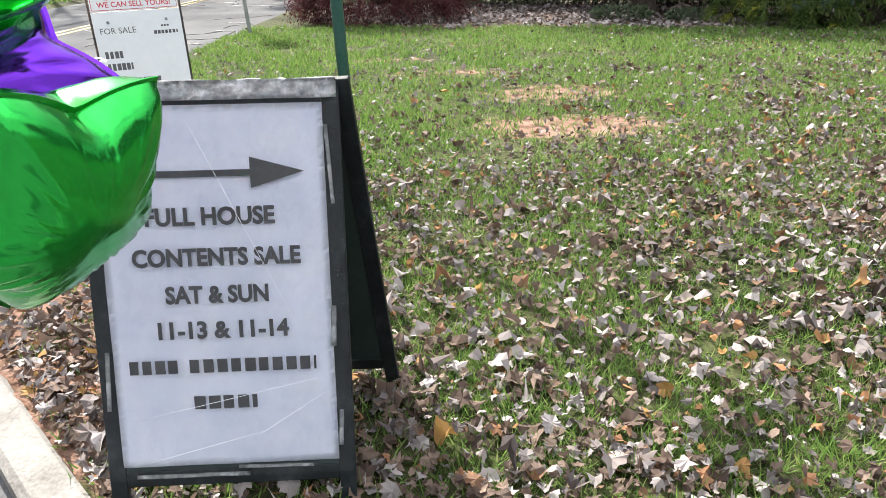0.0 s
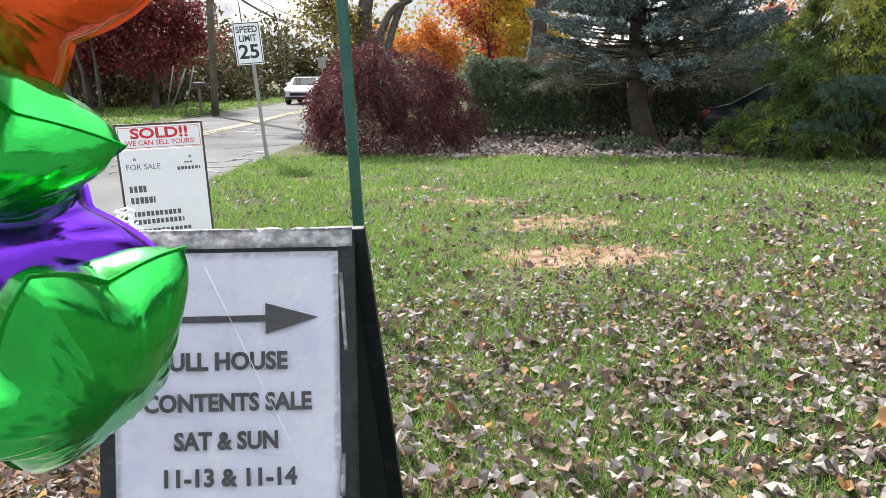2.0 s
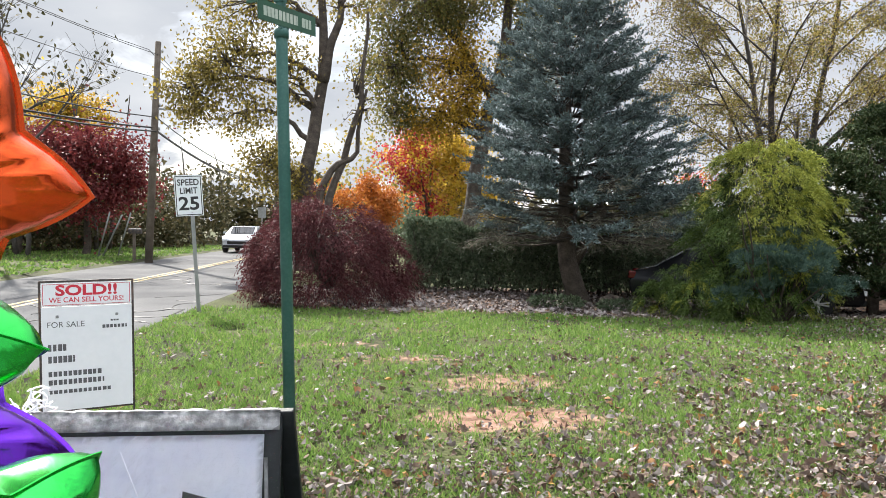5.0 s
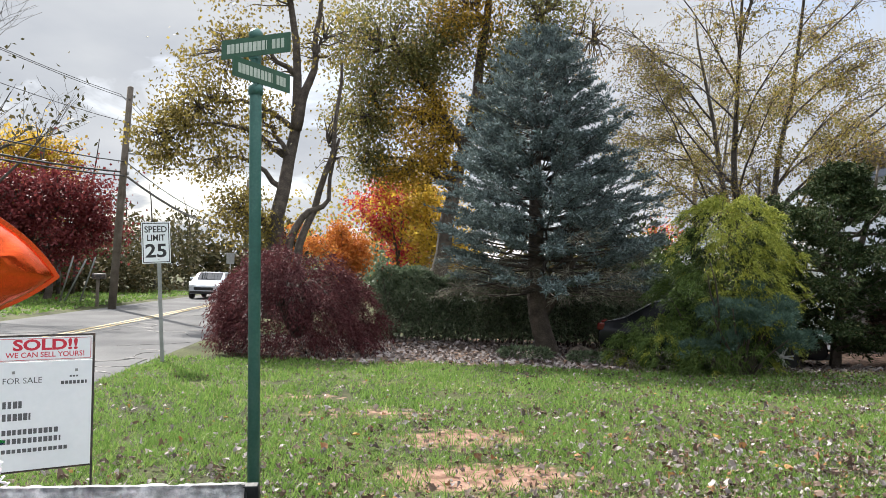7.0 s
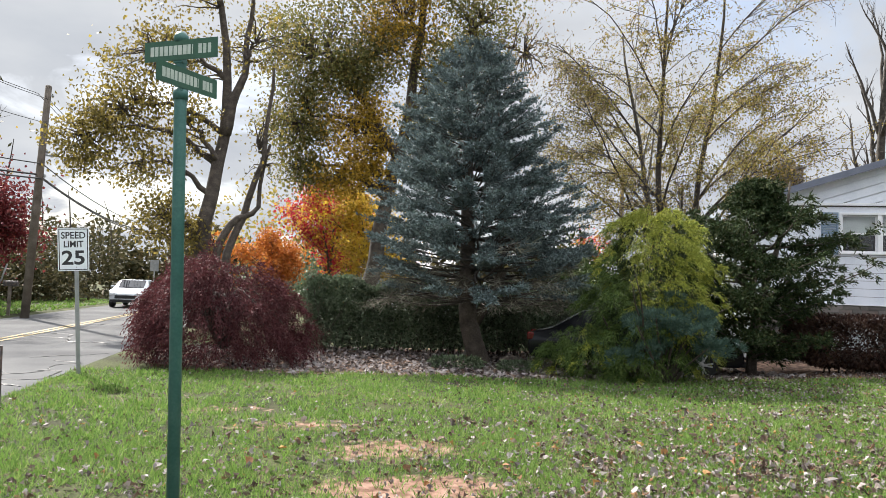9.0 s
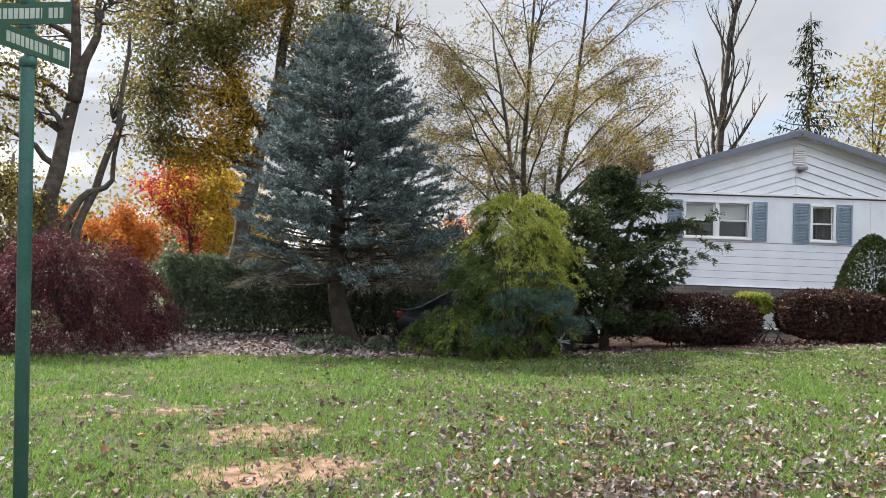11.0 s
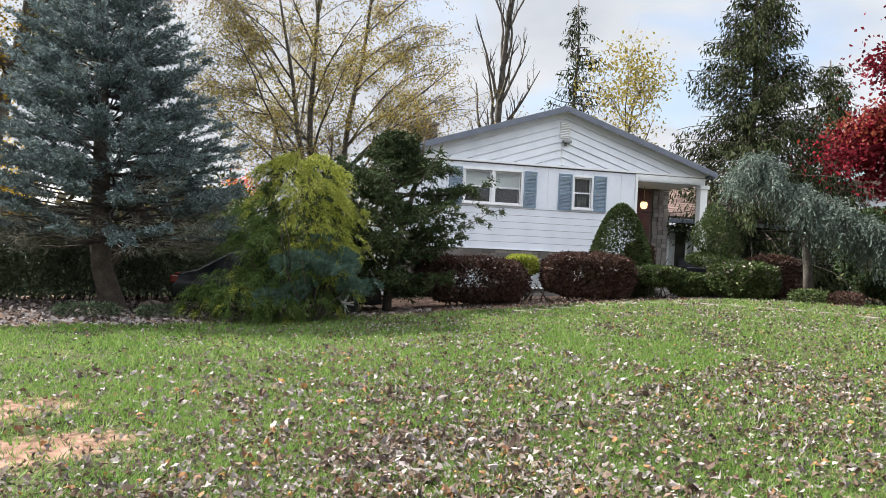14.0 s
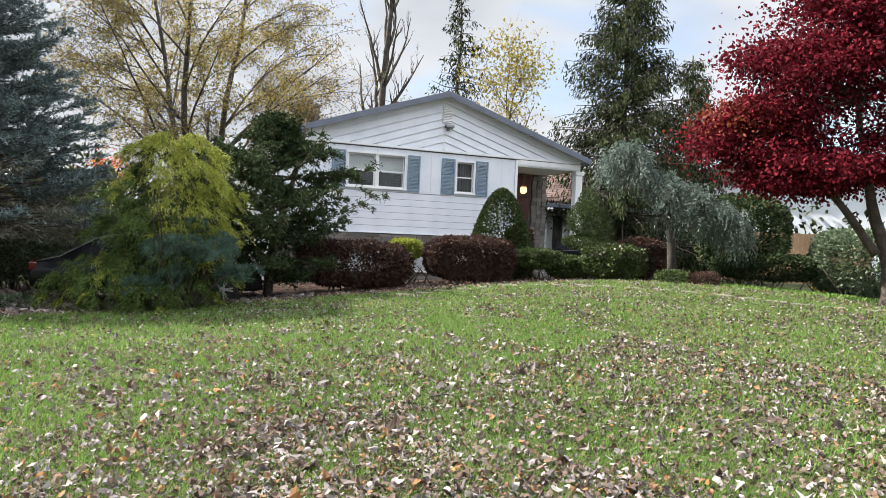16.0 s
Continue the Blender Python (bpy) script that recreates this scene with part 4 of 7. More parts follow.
# ---- the house ----
H0, HTURN = (13.576, 16.007), -25.0          # the front wall's origin and turn; x runs along the wall, y into the house
HOUSE_M = pose(H0[0], H0[1], 0, 0, 0, HTURN)
LEFT, PEAK, RIGHT, CORNER = -2.2, 2.95, 8.05, 5.44
PITCH, EAVE_Z, PEAK_Z = 0.324, 4.22, 5.87
DEPTH = 9.0


def window(root, x0, x1, z0, z1, lights, curtain):
    """A white double-hung window set in the wall, with frame, sill, sashes and panes."""
    w = part("window", boxed(x0 - 0.06, x1 + 0.06, -0.035, 0.09, z1, z1 + 0.06, 0.004), M["trim"], root, "white double-hung window")
    for x in (x0 - 0.06, x1):
        part("frame", boxed(x, x + 0.06, -0.035, 0.09, z0, z1, 0.004), M["trim"], w)
    part("sill", boxed(x0 - 0.08, x1 + 0.08, -0.07, 0.09, z0 - 0.055, z0, 0.006), M["trim"], w)
    step = (x1 - x0) / lights
    for k in range(lights):
        a, b = x0 + k * step, x0 + (k + 1) * step
        if k:
            part("mullion", boxed(a - 0.05, a + 0.05, -0.03, 0.09, z0, z1, 0.004), M["trim"], w)
        a, b = a + (0.05 if k else 0.0), b - (0.05 if k < lights - 1 else 0.0)
        zm = (z0 + z1) / 2
        for lo, hi, y in ((z0, zm + 0.02, 0.012), (zm - 0.02, z1, 0.04)):
            s = bmesh.new()
            for q in ((a, b, lo, lo + 0.04), (a, b, hi - 0.04, hi), (a, a + 0.035, lo + 0.04, hi - 0.04), (b - 0.035, b, lo + 0.04, hi - 0.04)):
                box(s, q[0], q[1], y, y + 0.026, q[2], q[3])
            part("sash", s, M["trim"], w)
            part("pane", boxed(a + 0.034, b - 0.034, y + 0.01, y + 0.014, lo + 0.038, hi - 0.038), M["glass"], w).visible_shadow = False
        if curtain == "shade":
            part("roller_shade", boxed(a, b, 0.105, 0.109, zm - 0.03, z1), M["blind"], w, "pale roller shade half lowered")
        else:
            bm = bmesh.new()
            pts = [(a + (b - a) * t, 0.125 + 0.014 * math.sin(40 * t)) for t in np.linspace(0, 1, 60)]
            lo_v = [bm.verts.new((x, y, z0)) for x, y in pts]
            hi_v = [bm.verts.new((x, y, z1)) for x, y in pts]
            for i in range(59):
                bm.faces.new((lo_v[i], lo_v[i + 1], hi_v[i + 1], hi_v[i])).smooth = True
            bmesh.ops.solidify(bm, geom=bm.faces, thickness=0.002)
            part("curtain", bm, M["curtain"], w, "gathered white curtain")
    # a near-black sheet stands for the unlit room behind the panes
    part("dark_room", boxed(x0 - 0.05, x1 + 0.05, 0.4, 0.42, z0 - 0.05, z1 + 0.05), M["dark"], w)
    return w


def shutter(root, x0, x1, z0, z1):
    s = part("shutter", boxed(x0, x0 + 0.045, -0.045, -0.01, z0, z1, 0.004), M["shutter"], root, "blue-grey louvred shutter")
    part("stile", boxed(x1 - 0.045, x1, -0.045, -0.01, z0, z1, 0.004), M["shutter"], s)
    for z in (z0, (z0 + z1) / 2 - 0.025, z1 - 0.05):
        part("rail", boxed(x0 + 0.045, x1 - 0.045, -0.043, -0.012, z, z + 0.05), M["shutter"], s)
    z = z0 + 0.07
    while z < z1 - 0.07:
        bm = boxed(x0 + 0.045, x1 - 0.045, -0.016, 0.016, -0.004, 0.004)
        part("slat", bm, M["shutter"], s, m=pose(0, -0.027, z, 42))
        z += 0.042
    part("backing", boxed(x0 + 0.04, x1 - 0.04, -0.012, -0.008, z0 + 0.01, z1 - 0.01), M["fascia"], s)
    return s


def clad(root, holes, z0, z1, lap):
    """Lapped horizontal boards between z0 and z1, cut round the openings."""
    z = z0
    while z < z1 - 0.02:
        top = min(z + lap, z1)
        spans = [(LEFT + 0.05, CORNER)]
        for a, b, lo, hi in holes:
            if lo < top - 0.01 and hi > z + 0.01:
                spans = [s for p, q in spans for s in ((p, min(q, a)), (max(p, b), q)) if s[1] - s[0] > 0.02]
        for p, q in spans:
            # the slit above each board bares the darker wall as a drawn lap shadow
            bm = prism([(0.0, 0.0), (0.034, 0.0), (0.008, top - z - 0.009), (0.0, top - z - 0.009)], 0, q - p)
            part("siding_board", bm, M["siding"], root, m=pose(q, 0, z, 0, 0, 90))
        z += lap


def house():
    root = thing("house", HOUSE_M, "white split-level house with blue-grey shutters, stone base and porch", "house")
    wl, wr = (-0.03, 1.70, 2.90, 3.86), (3.42, 3.98, 2.90, 3.84)
    base_w = [(-1.3, 0.75, 0.45, 1.12), (2.1, 2.75, 0.45, 1.12), (3.6, 4.3, 0.5, 1.12)]
    holes = [wl, wr]
    # solid wall behind the boards, butted round the openings
    xs = sorted({LEFT + 0.05, CORNER} | {h[i] for h in holes + base_w for i in (0, 1)})
    wall = bmesh.new()
    for a, b in zip(xs, xs[1:]):
        z = -0.4
        cut = sorted((lo, hi) for x0, x1, lo, hi in holes + base_w if x0 <= a + 1e-6 and x1 >= b - 1e-6)
        for lo, hi in cut + [(EAVE_Z, EAVE_Z)]:
            box(wall, a, b, 0.001, 0.16, z, lo)
            z = hi
    bmesh.ops.remove_doubles(wall, verts=wall.verts, dist=0.0005)
    front = part("wall", wall, M["mortar"], root, "white clapboard front wall above a stone base")
    clad(front, [(h[0] - 0.05, h[1] + 0.05, h[2] - 0.05, h[3] + 0.05) for h in holes], 1.57, 2.79, 0.203)
    # flat boards between the windows
    xs = sorted({LEFT + 0.05, CORNER} | {v for h in holes for v in (h[0] - 0.05, h[1] + 0.05)})
    for a, b in zip(xs, xs[1:]):
        over = [h for h in holes if h[0] - 0.051 <= a and h[1] + 0.051 >= b]
        # panels stop short of the belt trim; the dark wall draws its shadow
        for lo, hi in (((2.79, 4.062),) if not over else ((2.79, over[0][2] - 0.05), (over[0][3] + 0.05, 4.062))):
            n = max(1, int(round((b - a) / 0.42)))
            for k in range(n):
                part("panel", boxed(a + (b - a) * k / n + 0.002, a + (b - a) * (k + 1) / n - 0.002, -0.014, 0.0, lo, hi, 0.002), M["siding"], front)
    part("belt_trim", boxed(LEFT, RIGHT - 0.2, -0.07, -0.0145, 4.095, 4.16, 0.005), M["trim"], front)
    part("corner_trim", boxed(CORNER, CORNER + 0.09, -0.045, 0.12, 0.4, 4.08, 0.004), M["trim"], front)
    part("drip_trim", boxed(LEFT, CORNER, -0.05, -0.001, 1.545, 1.57, 0.003), M["trim"], front)
    window(root, *wl, 2, "shade")
    window(root, *wr, 1, "curtain")
    for a, b in ((-0.52, -0.12), (1.80, 2.2), (2.9, 3.34), (4.06, 4.48)):
        shutter(root, a, b, 2.83, 3.92)
    # gable boards run parallel to the two slopes
    gable = part("gable", prism([(LEFT, 4.16), (RIGHT, 4.16), (PEAK, 4.16 + PITCH * (RIGHT - PEAK))], 0.001, 0.12), M["siding"], root, "white gable with slanting boards")
    for sgn in (-1, 1):
        half = RIGHT - PEAK
        z = 0.0
        k = 0
        while z < PITCH * half - 0.06:
            lap = 0.235
            # a board below the line z = top - PITCH * x, cut by the belt trim
            top = PITCH * half - k * lap
            bot = top - lap + 0.02
            xa, xb = max(0.0, top / PITCH), max(0.0, bot / PITCH)
            if top <= 0.02:
                break
            outline = [(0, top), (xa, 0)] + ([(xb, 0), (0, bot)] if bot > 0 else [(0, 0)])
            bm = prism([(PEAK + sgn * x, 4.165 + max(q - 0.0, 0)) for x, q in outline], -0.018, 0.0)
            for v in bm.verts:
                d = (PITCH * half - PITCH * abs(v.co.x - PEAK)) - (v.co.z - 4.165)
                f = ((d / lap) - k) if v.co.y < -0.01 else 0
                if v.co.y < -0.01:
                    v.co.y = -0.006 - 0.03 * min(1.0, max(0.0, f))
            part("gable_board", bm, M["siding"], gable)
            k += 1
            z = k * lap
    part("gable_joint", boxed(PEAK - 0.012, PEAK + 0.012, -0.03, 0.0, 4.17, PEAK_Z - 0.1), M["trim"], gable)
    vent = part("gable_vent", boxed(2.86, 3.19, -0.05, -0.02, 4.98, 5.47, 0.004), M["trim"], root, "white louvred gable vent")
    for k in range(9):
        part("louvre", boxed(2.88, 3.17, -0.02, 0.02, -0.004, 0.004), M["trim"], vent, m=pose(0, -0.062, 5.02 + 0.05 * k, 40))
    flood = part("flood_light", boxed(2.93, 3.2, -0.2, -0.04, 4.84, 4.93, 0.02), M["galv"], root, "grey floodlight under the gable vent")
    part("bracket", boxed(3.0, 3.1, -0.06, -0.02, 4.76, 4.88, 0.01), M["galv"], flood)
    # roof
    for sgn in (-1, 1):
        half = RIGHT - PEAK + 0.02
        a = math.degrees(math.atan(PITCH)) * sgn
        ln = half / math.cos(math.atan(PITCH))
        sl = part("roof_slope", boxed(0, ln, -0.32, DEPTH, 0.0, 0.05), M["shingle"], root, "brown shingled roof slope", m=pose(PEAK, 0, PEAK_Z, 0, a if sgn > 0 else 180 - abs(a) * 1, 0) if sgn > 0 else pose(PEAK, DEPTH - 0.32, PEAK_Z, 0, abs(a), 180))
        part("fascia", boxed(0, ln, -0.35, -0.322, -0.115, 0.055, 0.004), M["fascia"], root, "slate-grey fascia board", m=pose(PEAK, 0, PEAK_Z, 0, a, 0) if sgn > 0 else pose(PEAK, -0.672, PEAK_Z, 0, abs(a), 180))
        part("soffit", boxed(0, ln - 0.02, -0.32, 0.0, -0.06, -0.04), M["trim"], root, m=pose(PEAK, 0, PEAK_Z, 0, a, 0) if sgn > 0 else pose(PEAK, -0.32, PEAK_Z, 0, abs(a), 180))
    part("gutter_end", boxed(RIGHT - 0.1, RIGHT + 0.05, -0.36, DEPTH, 4.1, 4.25, 0.02), M["fascia"], root, "slate-grey gutter")
    # side and back walls
    part("wall", boxed(LEFT + 0.05, LEFT + 0.2, 0.16, DEPTH - 0.3, -0.4, EAVE_Z), M["siding"], root)
    part("wall", boxed(LEFT + 0.2, RIGHT - 0.3, DEPTH - 0.5, DEPTH - 0.35, -0.4, EAVE_Z), M["siding"], root)
    part("wall", boxed(CORNER - 0.16, CORNER - 0.001, 0.16, 2.0, 0.0, EAVE_Z - 0.1), M["siding"], root)
    # porch: ceiling, beam, column, back wall of stone, door
    part("porch_ceiling", boxed(CORNER + 0.09, RIGHT - 0.2, -0.05, 2.2, 3.86, 3.92), M["trim"], root)
    part("porch_beam", boxed(CORNER + 0.09, RIGHT - 0.18, -0.05, 0.1, 3.86, 4.08, 0.004), M["trim"], root)
    col = part("column", boxed(7.72, 7.97, -0.05, 0.19, 0.55, 3.74, 0.01), M["trim"], root, "square white porch column")
    part("capital", boxed(7.68, 8.01, -0.09, 0.23, 3.74, 3.86, 0.01), M["trim"], col)
    part("plinth", boxed(7.68, 8.01, -0.09, 0.23, 0.5, 0.62, 0.01), M["trim"], col)
    part("porch_floor", boxed(CORNER + 0.09, RIGHT, -0.3, 2.2, 0.2, 0.9, 0.01), M["concrete"], root, "concrete porch floor")
    for k in range(3):
        part("step", boxed(6.0, 7.5, -0.6 - 0.3 * k, -0.3 - 0.3 * k, 0.1, 0.72 - 0.18 * k, 0.01), M["concrete"], root)
    part("wall", boxed(CORNER, RIGHT - 0.3, 2.2, 2.4, 0.2, 3.9), M["mortar"], root)
    for z in np.arange(0.95, 3.85, 0.15):
        for k in range(3):
            part("stone", boxed(7.32 + 0.2 * k + 0.02 * math.sin(9 * z), 7.5 + 0.2 * k + 0.02 * math.sin(9 * z), 2.13 + 0.02 * math.sin(17 * z + k), 2.2, z, z + 0.135, 0.0), M["stone"], root)
    door = part("door", boxed(6.32, 7.2, 2.11, 2.16, 0.92, 3.0, 0.004), M["door_wood"], root, "red-brown panelled front door")
    for x0, x1, z0, z1 in ((6.42, 6.72, 1.1, 1.75), (6.8, 7.1, 1.1, 1.75), (6.42, 6.72, 1.9, 2.8), (6.8, 7.1, 1.9, 2.8)):
        part("door_panel", boxed(x0, x1, 2.095, 2.112, z0, z1, 0.008), M["door_wood"], door)
    part("door_knob", boxed(7.1, 7.16, 2.05, 2.1, 1.9, 1.97, 0.02), M["brass"], door)
    part("transom", boxed(6.28, 7.24, 2.12, 2.19, 3.04, 3.8, 0.004), M["door_wood"], root, "dark red panel above the door")
    # stone base of the front wall
    rng = np.random.default_rng(12)
    z = 1.53
    while z > 0.02:
        h = rng.uniform(0.075, 0.13)
        x = LEFT + 0.08
        while x < CORNER:
            w = rng.uniform(0.14, 0.42)
            q = min(x + w, CORNER)
            if not any(q > b[0] - 0.05 and x < b[1] + 0.05 and z > b[2] - 0.04 and z - h < b[3] + 0.04 for b in base_w):
                part("stone", boxed(x, q - 0.012, -0.02 - rng.uniform(0, 0.025), 0.004, z - h, z - 0.012), M["stone"], front)
            x = q
        z -= h
    for b in base_w:
        w = part("basement_window", boxed(b[0] - 0.05, b[1] + 0.05, -0.05, 0.06, b[3], b[3] + 0.05), M["trim"], root, "white basement window with pale curtains")
        part("sill", boxed(b[0] - 0.05, b[1] + 0.05, -0.06, 0.06, b[2] - 0.05, b[2], 0.004), M["trim"], w)
        for x in (b[0] - 0.05, b[1]):
            part("frame", boxed(x, x + 0.05, -0.05, 0.06, b[2], b[3]), M["trim"], w)
        part("pane", boxed(b[0], b[1], 0.02, 0.024, b[2], b[3]), M["glass"], w).visible_shadow = False
        part("curtain", boxed(b[0], b[1], 0.09, 0.1, b[2], b[3]), M["curtain"], w)
    # chimney
    ch = part("chimney", boxed(-0.6, 0.2, 4.4, 5.2, 3.0, 5.95), M["mortar"], root, "stone chimney with a clay flue", m=pose(-0.17, 0, -0.16))
    for z in np.arange(4.3, 5.9, 0.16):
        for k in range(4):
            part("stone", boxed(-0.61 + 0.2 * k, -0.42 + 0.2 * k, 4.36, 4.4, z, z + 0.145), M["stone"], ch)
            part("stone", boxed(-0.64, -0.6, 4.4 + 0.2 * k, 4.59 + 0.2 * k, z, z + 0.145), M["stone"], ch)
    part("chimney_cap", boxed(-0.65, 0.25, 4.35, 5.25, 5.95, 6.03, 0.01), M["concrete"], ch)
    part("flue", boxed(-0.4, 0.0, 4.6, 5.0, 6.03, 6.25, 0.01), M["mortar"], ch)
    return root


def entry_lantern():
    root = thing("porch_lantern", HOUSE_M @ pose(6.72, 1.7, 3.86), "lit hanging brass lantern over the front door", "lamp")
    part("chain", boxed(-0.008, 0.008, -0.008, 0.008, -0.42, 0.0), M["brass"], root)
    part("cap", lathe([(0.02, -0.42), (0.10, -0.48), (0.11, -0.5)], 12), M["brass"], root)
    glow = bpy.data.materials.new("lit lantern glass")
    glow.use_nodes = True
    p = glow.node_tree.nodes["Principled BSDF"]
    p.inputs["Base Color"].default_value = (0.9, 0.7, 0.45, 1)
    p.inputs["Emission Color"].default_value, p.inputs["Emission Strength"].default_value = (1.0, 0.62, 0.25, 1), 0.8
    part("globe", lathe([(0.09, -0.5), (0.125, -0.58), (0.11, -0.68), (0.05, -0.74)], 16), glow, root, "glowing amber glass globe")


def side_wing():
    """The low wing beyond the porch with a brown shingle roof."""
    root = thing("house_wing", HOUSE_M @ pose(0, 4.0, 0), "lower house wing with brown shingle roof and grey gutter", "house")
    part("wall", boxed(8.3, 15.0, 0.0, 0.2, -0.2, 2.7), M["mortar"], root, "dark stone wing wall")
    part("wall", boxed(8.1, 8.3, 0.0, 5.0, -0.2, 3.9), M["siding"], root)
    roof = part("roof", boxed(8.0, 15.4, 0.0, 4.2, 0.0, 0.06), M["shingle"], root, m=pose(0, -0.45, 2.98, 22))
    for r in range(14):
        for k in range(18):
            part("shingle", boxed(0, 0.4, 0, 0.3, 0.0, 0.012), M["shingle"], roof, m=pose(8.0 + 0.41 * k + 0.2 * (r % 2) - 0.1, 0.3 * r, 0.062, -2))
    part("gutter", boxed(8.3, 15.2, -0.62, -0.46, 2.8, 2.95, 0.02), M["fascia"], root)
    part("downspout", boxed(8.75, 8.86, -0.45, -0.35, 2.9, 3.0), M["trim"], root, m=pose(0, 0, 0, 0, 0, 0))
    w = part("wing_window", boxed(9.0, 10.7, -0.05, 0.05, 2.5, 2.58), M["trim"], root, "tall white-framed window with drapes")
    for x in (9.0, 9.8, 10.62):
        part("frame", boxed(x, x + 0.08, -0.05, 0.05, 1.0, 2.5), M["trim"], w)
    for x in (9.08, 9.88):
        part("pane", boxed(x, x + 0.72, -0.012, -0.006, 1.0, 2.5), M["glass"], w).visible_shadow = False
        part("drape", boxed(x, x + 0.28, -0.004, -0.001, 1.0, 2.5), M["curtain"], w)
        # no cloth here: a dark sheet for the unlit room beside each drape
        part("drape", boxed(x + 0.28, x + 0.72, -0.004, -0.001, 1.0, 2.5), M["dark"], w)


house()
entry_lantern()
side_wing()


# ---- parked car ----
def car(c, turn, paint, label):
    root = thing("parked_car", pose(c[0], c[1], c[2], 0, 0, turn), label, "car")
    side = [(-2.25, 0.35), (-2.3, 0.62), (-2.15, 0.88), (-1.75, 0.98), (-1.1, 1.36), (-0.6, 1.45), (0.45, 1.42), (1.15, 1.0), (1.95, 0.88), (2.25, 0.72), (2.3, 0.4), (2.2, 0.28), (-2.1, 0.28)]
    body = prism(side, -0.88, 0.88)
    for v in body.verts:
        if v.co.z > 1.02:
            v.co.y *= 0.78
        elif abs(v.co.x) > 2.0:
            v.co.y *= 0.86
    bmesh.ops.bevel(body, geom=list(body.edges), offset=0.06, segments=3, affect="EDGES", profile=0.6)
    for f in body.faces:
        f.smooth = True
    part("body", body, M[paint], root)
    slope = math.degrees(math.atan2(0.42, 0.70))
    part("windscreen", boxed(-0.36, 0.36, -0.62, 0.62, 0.0, 0.012), M["dark_glass"], root, "dark windscreen", m=pose(0.81, 0, 1.215, 0, slope, 0))
    part("grille", boxed(2.285, 2.315, -0.5, 0.5, 0.48, 0.64, 0.01), M["rubber"], root)
    part("bumper", boxed(2.2, 2.33, -0.72, 0.72, 0.3, 0.43, 0.03), M["rubber"], root)
    for sgn in (-1, 1):
        g = prism([(-1.0, 1.02), (-0.62, 1.36), (0.4, 1.34), (0.95, 1.02)], 0.0, 0.006)
        part("side_window", g, M["dark_glass"], root, m=pose(0, sgn * 0.845 - 0.003, 0))
        part("headlight", boxed(2.1, 2.29, sgn * 0.62 - 0.16, sgn * 0.62 + 0.16, 0.62, 0.76, 0.04), M["lamp_glass"], root)
        part("tail_light", boxed(-2.31, -2.12, sgn * 0.6 - 0.17, sgn * 0.6 + 0.17, 0.68, 0.84, 0.03), M["tail_red"], root, "red tail light")
        part("mirror", boxed(0.75, 0.9, sgn * 0.98 - 0.09, sgn * 0.98 + 0.09, 1.0, 1.12, 0.03), M[paint], root)
        for x in (-1.38, 1.4):
            tyre = part("wheel", lathe([(0.2, -0.11), (0.31, -0.11), (0.335, -0.07), (0.335, 0.07), (0.31, 0.11), (0.2, 0.11)], 32), M["rubber"], root, "black tyre on a silver alloy wheel", m=pose(x, sgn * 0.80, 0.33, 90))
            part("rim", lathe([(0.235, -0.09), (0.225, -0.118), (0.21, -0.10)], 32) if sgn > 0 else lathe([(0.21, 0.10), (0.225, 0.118), (0.235, 0.09)], 32), M["rubber"], tyre)
            for k in range(5):
                for off in (-9, 9):
                    part("spoke", boxed(0.04, 0.225, -0.016, 0.016, -0.125 * sgn - 0.008, -0.125 * sgn + 0.008, 0.004), M["alloy"], tyre, m=pose(0, 0, 0, 0, 0, 72 * k + off))
            part("hub", lathe([(0.06, -0.13), (0.06, 0.13)], 14), M["alloy"], tyre)


car((7.4, 15.2, land_at(7.4, 15.2)), -22, "car_paint", "black parked car half hidden behind the shrubs")
car((-8.9, 41.0, ROAD_Z), -90, "car_silver", "silver car on the road beyond the speed sign")


# ---- plants ----
def polyline(p0, d, length, r0, r1, rng, n=6, wander=0.12, bend=0.0):
    """A wandering, tapering branch: points with radii."""
    p, d = np.array(p0, float), unit(np.array(d, float))
    out = [(tuple(p), r0)]
    for i in range(1, n + 1):
        d = unit(d + rng.normal(0, wander, 3) + np.array([0, 0, bend / n]))
        p = p + d * length / n
        out.append((tuple(p), r0 + (r1 - r0) * i / n))
    return out


